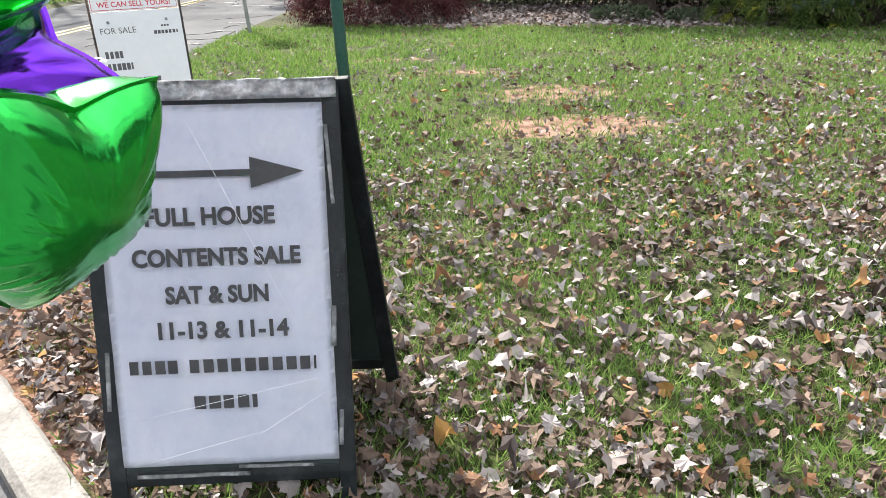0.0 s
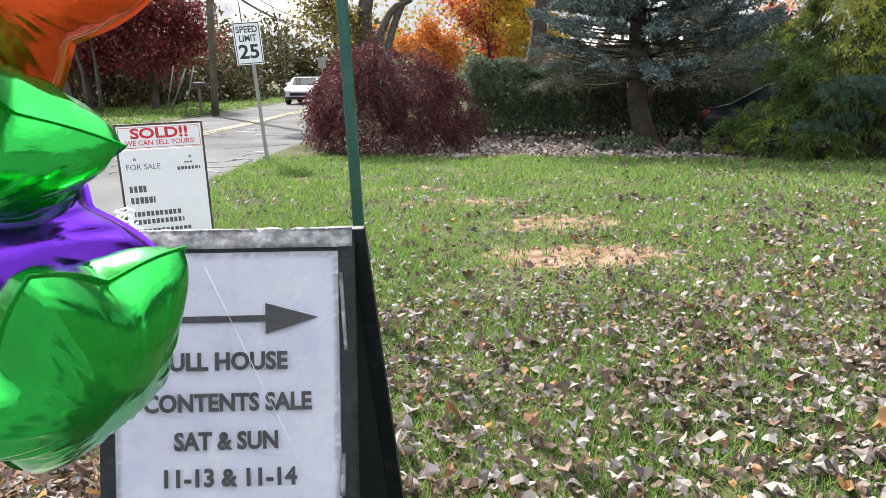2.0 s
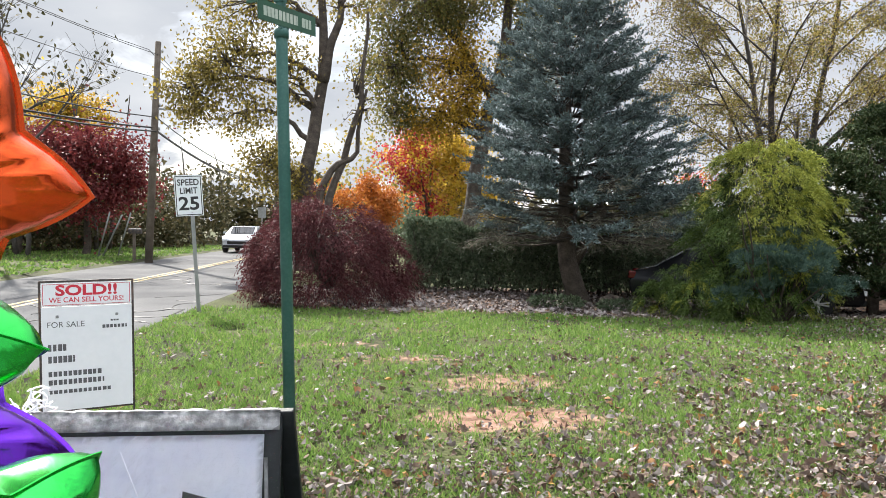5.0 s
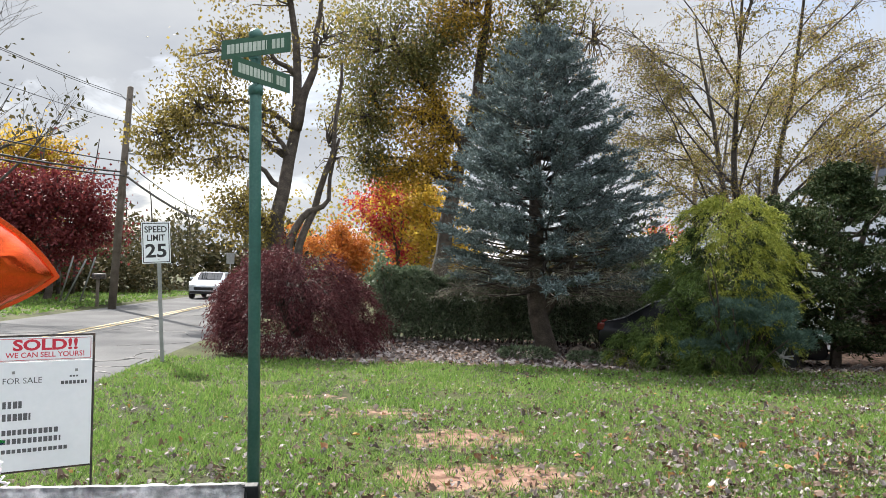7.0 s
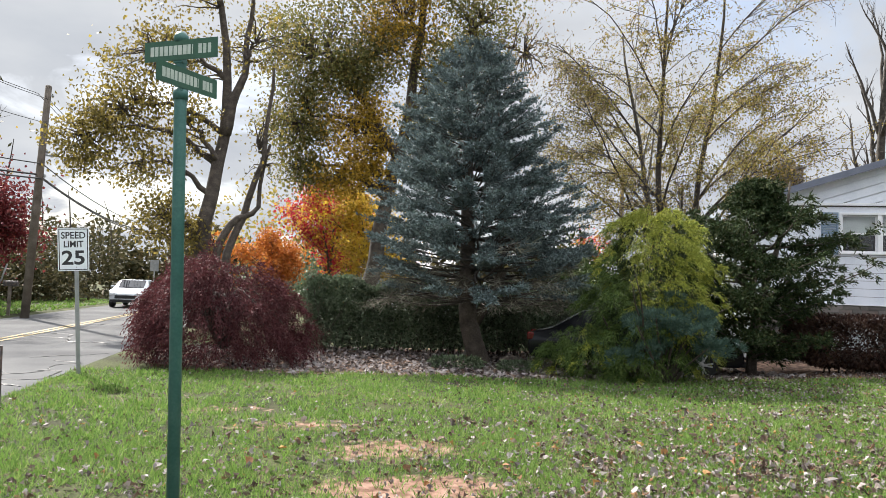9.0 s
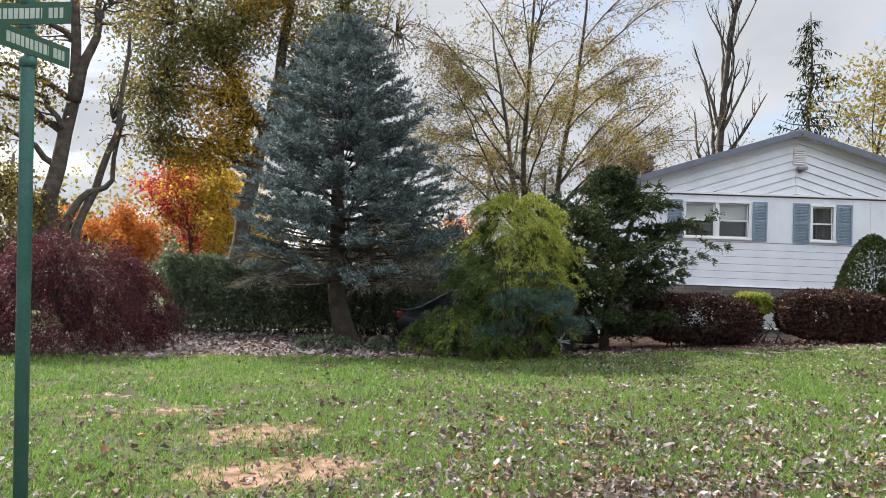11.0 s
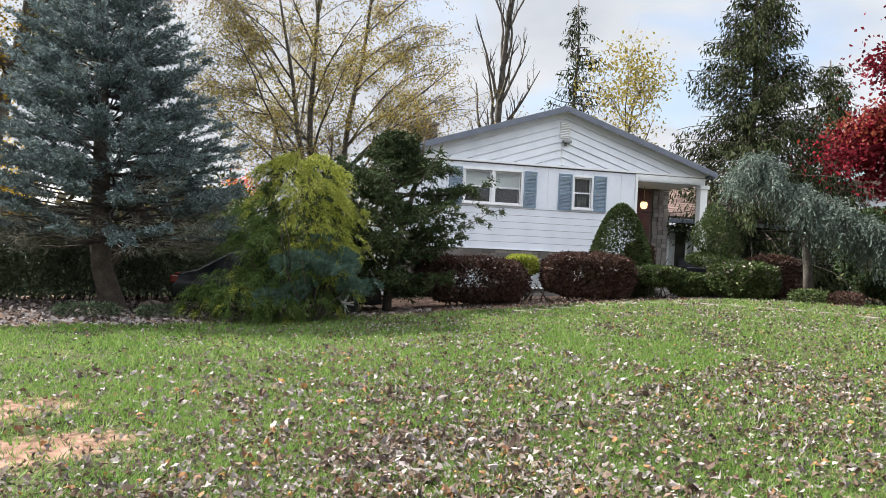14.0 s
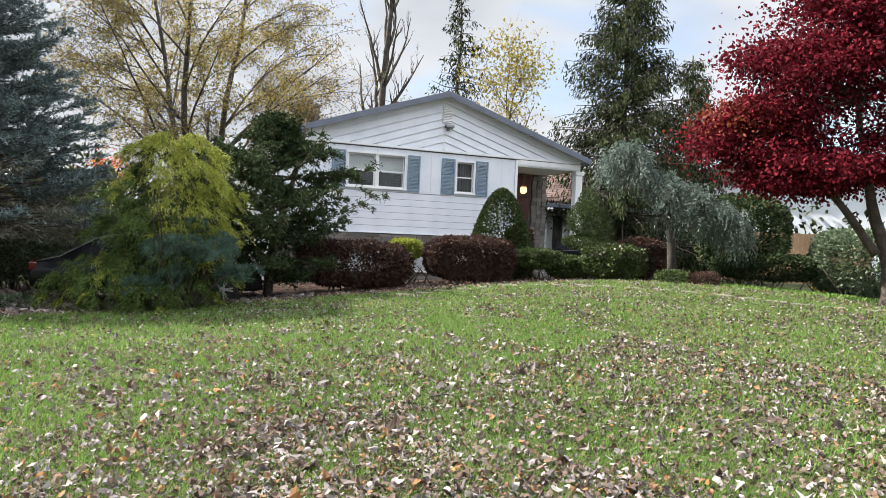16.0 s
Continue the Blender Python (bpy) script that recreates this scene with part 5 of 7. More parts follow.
def branching(base, height, r0, rng, levels=3, kids=(5, 4, 4), spread=0.9, rise=0.35, ratio=0.55, lean=(0, 0), start=0.3, wander=0.1):
    """A trunk with limbs, branches and twigs. Returns the tubes and the twigs' points."""
    tubes, ends = [], []
    trunk = polyline(base, (lean[0], lean[1], 1.0), height, r0, r0 * 0.16, rng, 10, wander * 0.45)
    tubes.append(trunk)
    todo = [(trunk, height, r0, 0)]
    while todo:
        line, length, rad, lv = todo.pop()
        if lv >= levels:
            continue
        for k in range(kids[lv]):
            f = start + (1 - start) * (k + rng.uniform(0.2, 0.9)) / kids[lv] if lv == 0 else rng.uniform(0.25, 1.0)
            i = min(int(f * (len(line) - 1)), len(line) - 2)
            p, r = np.array(line[i][0]), line[i][1]
            along = unit(np.array(line[i + 1][0]) - p)
            a = rng.uniform(0, 2 * math.pi) if lv else k * 2.4 + rng.uniform(-0.5, 0.5)
            out = np.array([math.cos(a), math.sin(a), 0.0])
            d = unit(along * (1 - spread * 0.5) + out * spread + np.array([0, 0, rise]))
            ln = length * ratio * rng.uniform(0.7, 1.15) * (1.15 - 0.45 * f if lv == 0 else 1)
            br = polyline(p, d, ln, min(r * 0.62, rad * 0.5), max(0.006, r * 0.1), rng, 7 if lv < 2 else 4, wander, 0.25 if lv < 2 else 0.0)
            tubes.append(br)
            if lv >= levels - 2:
                ends += [(np.array(q[0]), unit(np.array(br[-1][0]) - np.array(br[0][0]))) for q in br[1:]]
            todo.append((br, ln, rad * 0.5, lv + 1))
    return tubes, ends


def deciduous(name, x, y, height, r0, rng_seed, foliage, label, category="tree", bark="bark", leaf=0.16, count=9000, spray=0.5, z=None, **kw):
    """foliage: rows of (material, share, lowest and highest fraction of the height, side) for the crown."""
    rng = np.random.default_rng(rng_seed)
    base = (0, 0, -0.15)
    tubes, ends = branching(base, height, r0, rng, **kw)
    root = thing(name, pose(x, y, land_at(x, y) if z is None else z), label, category)
    part("trunk", tube_mesh("trunk", tubes[:1], 10), M[bark], root)
    for t in tubes[1:]:
        if t[0][1] > 0.05:
            part("limb", tube_mesh("limb", [t], 7), M[bark], root)
    thin = [t for t in tubes[1:] if t[0][1] <= 0.05]
    if thin:
        part("twig_mass", tube_mesh("twig_mass", thin, 3), M[bark], root)["kind"] = "stuff"
    if ends and count:
        P, D = np.array([e[0] for e in ends]), np.array([e[1] for e in ends])
        for mname, share, lo, hi, side in foliage:
            ok = (P[:, 2] > lo * height) & (P[:, 2] < hi * height)
            if side:
                ok &= (P[:, 0] * side[0] + P[:, 1] * side[1]) > side[2]
            idx = np.flatnonzero(ok)
            if not len(idx):
                continue
            # leaves gather in clumps round some of the twigs
            n = int(count * share)
            pick = rng.choice(idx, max(1, int(len(idx) * 0.75)), replace=False)
            pick = rng.choice(pick, n)
            pts = P[pick] + rng.normal(0, spray, (n, 3)) * np.array([1, 1, 0.75])
            dirs = D[pick] * 0.3 + rng.normal(0, 0.8, (n, 3)) + np.array([0, 0, -0.35])
            part("crown", leaf_mesh("crown", pts, dirs, leaf, leaf * 0.62, rng), M[mname], root)
    return root


def clump_points(rng, n, shells):
    """Points inside blobs (centre, radii), gathered towards their skins, with outward directions."""
    w = np.array([s[1][0] * s[1][1] + s[1][0] * s[1][2] for s in shells])
    k = rng.choice(len(shells), n, p=w / w.sum())
    c, r = np.array([s[0] for s in shells])[k], np.array([s[1] for s in shells])[k]
    d = unit(rng.normal(size=(n, 3)))
    f = 1 - np.abs(rng.normal(0, 0.17, n))
    return c + d * r * f[:, None], d


def mound(root, rng, n, shells, leaf, width, material, down=0.0, jitter=0.6, name="foliage", floor=0.02, label="", flat=0.0):
    p, d = clump_points(rng, n, shells)
    ok = p[:, 2] > floor
    p, d = p[ok], d[ok]
    d = d + rng.normal(0, jitter, d.shape) + np.array([0, 0, -down])
    return part(name, leaf_mesh(name, p, d, leaf, width, rng, flat=flat), M[material], root, label)


def stems(root, rng, n, r, h, bark="bark", spread=0.5):
    lines = []
    for k in range(n):
        a = rng.uniform(0, 6.28)
        lines.append(polyline((r * 0.25 * math.cos(a), r * 0.25 * math.sin(a), -0.1), (spread * math.cos(a), spread * math.sin(a), 1), h * rng.uniform(0.7, 1.0), 0.035, 0.008, rng, 6, 0.15))
    for line in lines:
        part("stem", tube_mesh("stem", [line], 6), M[bark], root)


def hang(starts, outs, rng, length, drop, strands, per, spread=0.5):
    """Points and directions along bunches of arching, hanging strands."""
    n = len(starts)
    out = unit(np.repeat(np.asarray(outs, float), strands, 0) + rng.normal(0, spread, (n * strands, 3)))
    base = np.repeat(np.asarray(starts, float), strands, 0)
    ln = length * rng.uniform(0.55, 1.25, (n * strands, 1))
    P, D = [], []
    for f in (np.arange(per) + 0.4) / per:
        P.append(base + out * ln * f + np.array([0, 0, -1.0]) * drop * ln * f * f)
        D.append(out + np.array([0, 0, -2.0 * drop * f]))
    return np.concatenate(P), np.concatenate(D)


def blue_spruce():
    x, y, h = 3.95, 15.6, 7.35
    rng = np.random.default_rng(21)
    root = thing("blue_spruce", pose(x, y, land_at(x, y), 0, 0, -14), "tall blue-grey spruce with bare lower limbs on a crooked trunk", "tree")
    trunk = [((0.04 - 0.34 * math.sin(min(z, 1.3) / 1.3 * 1.5) - 0.03 * max(0, z - 1.3), 0.04 * math.cos(z), z), 0.22 * (1 - z / h) ** 0.8 + 0.02) for z in np.linspace(-0.15, h - 0.25, 22)]
    second = [((-0.16 + 0.62 * min(1, (z - 0.85) / 1.1) - 0.06 * max(0, z - 2), 0.06, z), 0.13 * (1 - z / h) + 0.015) for z in np.linspace(0.85, h - 0.4, 16)]
    part("trunk", tube_mesh("trunk", [trunk, second], 10), M["bark"], root)
    lines, P, D, DP, DD = [], [], [], [], []
    zs, rs = (0.9, 1.6, 2.7, 4.0, 4.9, 5.7, 6.4, 7.0, 7.35), (2.2, 2.5, 2.5, 2.1, 1.76, 1.36, 0.92, 0.45, 0.12)
    z = 1.45
    while z < h - 0.08:
        f = (z - 0.9) / (h - 0.9)
        reach = float(np.interp(z, zs, rs))
        n = int(22 - 9 * f)
        for k in range(n):
            a = 2 * math.pi * (k + rng.uniform(-0.3, 0.3)) / n + z * 2.1
            ln = reach * rng.uniform(0.74, 1.09)
            tilt = -0.13 + 0.5 * f + rng.normal(0, 0.06)
            side = 0.38 if (z > 6.2 and k % 3 == 0) else 0.0
            line = polyline((side - 0.05 - 0.075 * max(0.0, z - 1.8), 0.05, z), (math.cos(a), math.sin(a), tilt), ln, 0.026 * (1 - f) + 0.008, 0.005, rng, 7, 0.07, 0.30)
            lines.append(line)
            L = np.array([q[0] for q in line])
            green = z > 2.1 or (z > 1.5 and rng.random() < 0.4)
            m = max(6, int(ln * (15 if green else 6)))
            t = rng.uniform(0.28 if z > 2.4 else 0.5, 1.0, m) ** 0.75 * (len(L) - 1.001)
            i = t.astype(int)
            q = L[i] + (L[i + 1] - L[i]) * (t - i)[:, None]
            out = unit(L[-1] - L[0])
            across = np.array([-out[1], out[0], 0.0])
            s = rng.choice([-1, 1], m)[:, None]
            d = unit(out * 0.65 + across * s * rng.uniform(0.1, 0.95, (m, 1)) + np.array([0, 0, 1.0]) * rng.normal(0.03, 0.12, (m, 1)))
            tw = 0.27 * (1 - 0.3 * f)
            if green:
                for s2 in np.linspace(0.1, 1, 5):
                    P.append(q + d * tw * s2)
                    D.append(d)
            else:
                for s2 in (0.0, 0.5, 1.0):
                    DP.append(q + d * 0.34 * s2 - np.array([0, 0, 0.1 * s2]))
                    DD.append(d + np.array([0, 0, -0.35]))
        z += 0.225
    part("limb", tube_mesh("limb", lines, 5), M["bark_grey"], root, "bare grey limbs")["kind"] = "stuff"
    P, D = np.repeat(np.concatenate(P), 3, 0), np.repeat(np.concatenate(D), 3, 0)
    P = P + rng.normal(0, 0.014, P.shape)
    D = unit(D * 0.75 + rng.normal(0, 0.55, D.shape) + np.array([0, 0, 0.22]))
    part("needles", leaf_mesh("needles", P, D, 0.09, 0.028, rng), M["spruce"], root, "dense blue-grey needles")["kind"] = "stuff"
    DP, DD = np.repeat(np.concatenate(DP), 3, 0), np.repeat(np.concatenate(DD), 3, 0)
    part("dry_twig_mass", leaf_mesh("dry_twig_mass", DP, DD + rng.normal(0, 0.6, DD.shape), 0.2, 0.013, rng), M["spruce_dry"], root, "dry grey twigs")["kind"] = "stuff"


def laceleaf():
    x, y = -1.5, 14.75
    rng = np.random.default_rng(31)
    root = thing("laceleaf_maple", pose(x, y, land_at(x, y), 0, 0, 6), "low mounded laceleaf maple with dark red weeping foliage", "tree")
    lines = []
    for k in range(46):
        a = 2 * math.pi * k / 46 + rng.normal(0, 0.1)
        reach, top = 1.3 * rng.uniform(0.55, 1.0), 1.5 * rng.uniform(0.72, 1.0)
        line = []
        for t in np.linspace(0, 1, 10):
            r = reach * (0.05 + 0.95 * t ** 0.8)
            zz = top * math.sqrt(max(0, 1 - max(0, t - 0.12) ** 2.2)) * min(1, 0.25 + t * 3.2)
            line.append(((r * math.cos(a + 0.25 * t), r * math.sin(a + 0.25 * t), max(0.08, zz)), 0.035 * (1 - t) + 0.005))
        lines.append(line)
    part("branch", tube_mesh("branch", lines, 5), M["bark_grey"], root)["kind"] = "stuff"
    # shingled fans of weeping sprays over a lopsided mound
    # the inner layer repeats the foliage with shade put into its red
    for mname, n, inner in (("lace", 500, 1.0), ("lace_shaded", 240, 0.82)):
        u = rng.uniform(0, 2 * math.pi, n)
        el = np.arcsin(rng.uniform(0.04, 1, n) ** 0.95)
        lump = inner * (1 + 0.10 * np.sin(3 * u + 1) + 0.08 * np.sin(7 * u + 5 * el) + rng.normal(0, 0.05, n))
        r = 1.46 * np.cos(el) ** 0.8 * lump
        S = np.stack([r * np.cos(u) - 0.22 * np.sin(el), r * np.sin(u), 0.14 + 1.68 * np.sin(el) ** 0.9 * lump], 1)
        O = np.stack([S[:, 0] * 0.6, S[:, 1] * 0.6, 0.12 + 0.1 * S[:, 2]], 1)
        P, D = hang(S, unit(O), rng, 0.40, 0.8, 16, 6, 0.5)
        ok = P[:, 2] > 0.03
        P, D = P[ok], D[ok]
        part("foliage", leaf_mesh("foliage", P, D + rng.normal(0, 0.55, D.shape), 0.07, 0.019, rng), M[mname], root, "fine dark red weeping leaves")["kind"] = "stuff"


def hedge_row():
    rng = np.random.default_rng(41)
    a, b = np.array([0.1, 17.7]), np.array([7.6, 17.9])
    root = thing("privet_hedge", pose(0, 0, 0), "tall green privet hedge with thin bare stems below", "hedge")
    lines = []
    for k in range(150):
        t = rng.uniform(0, 1)
        p = a + (b - a) * t + rng.normal(0, 0.18, 2)
        lines.append(polyline((p[0], p[1], land_at(p[0], p[1]) - 0.1), (rng.normal(0, 0.15), rng.normal(0, 0.15), 1), rng.uniform(1.2, 1.8), 0.016, 0.006, rng, 5, 0.12))
    part("stem", tube_mesh("stem", lines, 4), M["bark"], root)["kind"] = "stuff"
    n = 46000
    t = rng.uniform(0, 1, n)
    zz = rng.beta(1.35, 1.1, n) * 1.75 + 0.06
    top = 1.72 + 0.16 * np.sin(t * 21) + 0.1 * np.sin(t * 47 + 1) - 0.1 * t
    zz = np.minimum(zz, top + rng.normal(0, 0.05, n))
    depth = np.sign(rng.normal(size=n)) * (0.55 - np.abs(rng.normal(0, 0.16, n))) * (1 + 0.2 * np.sin(t * 33 + zz * 3))
    P = np.stack([a[0] + (b[0] - a[0]) * t, a[1] + (b[1] - a[1]) * t + depth, zz], 1)
    D = rng.normal(0, 1, (n, 3)) + np.array([0, -0.4, 0.3])
    part("foliage", leaf_mesh("foliage", P, D, 0.10, 0.055, rng), M["hedge"], root)["kind"] = "stuff"


def golden_cypress(x, y, h, seed):
    """A broad threadleaf cypress with a golden crown and a green skirt spreading to one side."""
    rng = np.random.default_rng(seed)
    root = thing("golden_cypress", pose(x, y, land_at(x, y), 0, 0, -27), "golden-green threadleaf cypress with drooping sprays", "shrub")
    stems(root, rng, 7, 1.2, h * 0.8)
    zs, rs = (0.0, 0.7, 1.4, 2.1, 2.6, 2.95, h), (1.0, 1.15, 1.18, 1.08, 0.95, 0.78, 0.4)
    rows = {"gold": [], "gold_low": [], "gold_shaded": []}
    for k in range(620):
        z = h * rng.uniform(0.05, 1.0) ** 0.85
        a = rng.uniform(0, 2 * math.pi)
        # tiers: ledges of sprays with hollows between them
        tier = 0.84 + 0.2 * math.sin(z * 8.5 + 2.0 * math.sin(a * 2 + 1)) + 0.08 * math.sin(5 * a + 3 * z)
        r = float(np.interp(z, zs, rs)) * tier * rng.uniform(0.85, 1.1)
        q = (r * math.cos(a), r * math.sin(a), z)
        rows["gold" if z > 1.5 + 0.45 * rng.normal() - 0.7 * (q[0] > 0.2) + 0.9 * (q[0] < -0.4) else "gold_low"].append((q, a))
    # inner clumps take a near-black green: the crown's inner shade put into colour
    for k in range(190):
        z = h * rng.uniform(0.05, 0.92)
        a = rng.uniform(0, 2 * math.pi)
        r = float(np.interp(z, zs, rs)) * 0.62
        rows["gold_shaded"].append(((r * math.cos(a), r * math.sin(a), z), a))
    for k in range(210):
        # the skirt: low lobes to one side
        c = rng.choice(4)
        cx, cy, cz, cr = ((-1.3, 0.0, 0.62, 0.5), (-1.8, -0.15, 0.32, 0.36), (-1.0, -0.75, 0.36, 0.42), (-0.3, -1.0, 0.28, 0.38))[c]
        d = unit(rng.normal(size=3))
        q = (cx + d[0] * cr, cy + d[1] * cr, max(0.12, cz + d[2] * cr * 0.8))
        rows["gold_low" if rng.random() < 0.85 else "gold"].append((q, math.atan2(d[1], d[0])))
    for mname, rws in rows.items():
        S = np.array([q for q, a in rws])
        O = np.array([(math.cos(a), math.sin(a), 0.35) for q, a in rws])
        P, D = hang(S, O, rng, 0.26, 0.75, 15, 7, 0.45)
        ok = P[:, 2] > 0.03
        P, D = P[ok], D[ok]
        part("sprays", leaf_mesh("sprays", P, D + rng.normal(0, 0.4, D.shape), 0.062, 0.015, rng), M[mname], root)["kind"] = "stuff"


def mugo(x, y):
    rng = np.random.default_rng(52)
    root = thing("mugo_pine", pose(x, y, land_at(x, y), 0, 0, -28), "spreading blue-green mugo pine in layered tufts", "shrub")
    pads = []
    for cx, cz, n in ((-0.38, 1.1, 8), (0.15, 1.32, 7), (0.58, 1.12, 7), (0.85, 0.78, 5), (-0.8, 0.45, 6), (-0.4, 0.55, 5), (0.0, 0.9, 6)):
        for k in range(n):
            pads.append((cx + rng.normal(0, 0.17), rng.normal(-0.05, 0.36), cz + rng.normal(0, 0.1), rng.uniform(0.15, 0.24)))
    for px, py, pz, r in pads[::3]:
        part("stem", tube_mesh("stem", [[((0.1 * px, 0.1 * py, -0.1), 0.03), ((0.5 * px, 0.5 * py, 0.5 * pz), 0.022), ((px, py, pz), 0.01)]], 6), M["bark"], root)
    S, O = [], []
    for px, py, pz, r in pads:
        for k in range(26):
            d = unit(rng.normal(size=3) + np.array([0, 0, 0.7]))
            S.append((px + d[0] * r, py + d[1] * r, pz + d[2] * r * 0.6))
            O.append(d + np.array([0, 0, 0.5]))
    # each tuft is a burst of needles
    S, O = np.repeat(np.array(S), 26, 0), np.repeat(np.array(O), 26, 0)
    part("foliage", leaf_mesh("foliage", S + rng.normal(0, 0.012, S.shape), unit(O) + rng.normal(0, 0.5, O.shape), 0.10, 0.010, rng), M["pine"], root)["kind"] = "stuff"


def false_cypress(x, y, h, r):
    rng = np.random.default_rng(61)
    root = thing("dark_false_cypress", pose(x, y, land_at(x, y)), "ragged dark green false cypress with flat layered branches", "tree")
    trunk = polyline((0, 0, -0.1), (0.03, 0, 1), h * 0.95, 0.12, 0.02, rng, 10, 0.05)
    lines, S = [trunk], []
    zs, rs = (0.0, 0.15, 0.4, 0.62, 0.78, 0.9, 1.0), (0.62, 0.85, 1.0, 0.74, 0.36, 0.15, 0.05)
    for k in range(84):
        f = (k + rng.uniform(0, 1)) / 84
        z = 0.3 + (h - 0.5) * f
        a = k * 2.4 + rng.uniform(-0.4, 0.4)
        reach = r * float(np.interp(f, zs, rs)) * rng.choice([0.55, 0.8, 1.0, 1.3]) * rng.uniform(0.9, 1.1) + 0.1
        line = polyline((0.03 * z, 0, z * 0.95), (math.cos(a), math.sin(a), 0.16), reach, 0.03, 0.008, rng, 6, 0.09, 0.3)
        lines.append(line)
        for q, _ in line[2:]:
            for j in range(6):
                S.append((np.array(q) + rng.normal(0, 0.14, 3) * np.array([1, 1, 0.28]), a))
    part("trunk", tube_mesh("trunk", lines[:1], 8), M["bark"], root)
    for line in lines[1:]:
        part("limb", tube_mesh("limb", [line], 5), M["bark"], root)
    O = np.array([(math.cos(a), math.sin(a), 0.5) for q, a in S]) + rng.normal(0, 0.4, (len(S), 3))
    P, D = hang(np.array([q for q, a in S]), O, rng, 0.17, 0.3, 9, 4, 0.5)
    ok = P[:, 2] > 0.12
    part("foliage", leaf_mesh("foliage", P[ok], (D + rng.normal(0, 0.5, D.shape))[ok], 0.08, 0.03, rng, flat=0.2), M["dark_conifer"], root)["kind"] = "stuff"


def clump_tree(name, x, y, turn, seed, label, trunk, masses, leaf, bark="bark", r0=0.3, stray=0.15, droop=0.35, flat=0.75, category="tree"):
    """A tree with a crown of leaf clumps gathered in masses. trunk: lines of points (across, up); masses: rows of (across, up, half width,
    half height, clumps, clump radius, leaves in a clump, material)."""
    rng = np.random.default_rng(seed)
    root = thing(name, pose(x, y, land_at(x, y), 0, 0, -turn), label, category)
    spine = []
    for k, line in enumerate(trunk):
        L = np.array(line, float)
        s = np.linspace(0, 1, 14)
        t0 = np.linspace(0, 1, len(L))
        px, pz = np.interp(s, t0, L[:, 0]), np.interp(s, t0, L[:, 1])
        top = r0 * (1 if k == 0 else 0.5)
        pts = [((a + 0.05 * math.sin(3 * c + k), 0.12 * math.sin(1.3 * c + k), c), top * (1 - 0.8 * q) + 0.015) for a, c, q in zip(px, pz, s)]
        spine += pts
        part("trunk", tube_mesh("trunk", [pts], 10), M[bark], root)
    SP = np.array([p for p, r in spine])
    leaves, twigs = {}, []
    for u, z, ru, rz, n, cr, per, mname in masses:
        hub = np.array([u, 0.0, z])
        far = np.linalg.norm(SP - hub, axis=1) + 2.2 * np.maximum(0, SP[:, 2] - z + 0.5)
        b = SP[int(np.argmin(far))]
        bend = np.array([0, 0, 0.18 * np.linalg.norm(hub - b)])
        limb = [(tuple(b + (hub - b) * t + bend * math.sin(math.pi * t) + rng.normal(0, 0.05, 3) * (0 < t < 1)), 0.085 * (1 - t) + 0.022) for t in np.linspace(0, 1, 8)]
        part("limb", tube_mesh("limb", [limb], 7), M[bark], root)
        LP = np.array([p for p, r in limb])
        for k in range(n):
            d = unit(rng.normal(size=3)) * rng.uniform(0.25, 1.0) ** 0.5
            c = hub + d * np.array([ru, 0.8 * max(ru, 0.6 * rz), rz])
            b2 = LP[int(np.argmin(np.linalg.norm(LP - c, axis=1) + 1.5 * np.maximum(0, LP[:, 2] - c[2])))]
            twigs.append([(tuple(b2 + (c - b2) * t + np.array([0, 0, 0.12 * math.sin(math.pi * t)]) + rng.normal(0, 0.05, 3) * (0 < t < 1)), 0.028 * (1 - t) + 0.006) for t in np.linspace(0, 1, 5)])
            m = max(3, int(per * rng.uniform(0.4, 1.5)))
            q = rng.normal(0, 0.6, (m, 3)) * cr * rng.uniform(0.7, 1.5) * np.array([1, 1, flat])
            leaves.setdefault(mname, []).append(c + q)
            if stray:
                leaves[mname].append(c + rng.normal(0, 1.4, (max(1, int(m * stray)), 3)) * cr)
    part("twig_mass", tube_mesh("twig_mass", twigs, 4), M[bark], root)["kind"] = "stuff"
    for mname, pts in leaves.items():
        P = np.concatenate(pts)
        D = rng.normal(0, 0.8, P.shape) + np.array([0, 0, -droop])
        part("crown", leaf_mesh("crown", P, D, leaf, leaf * 0.68, rng), M[mname], root)["kind"] = "stuff"
    return root


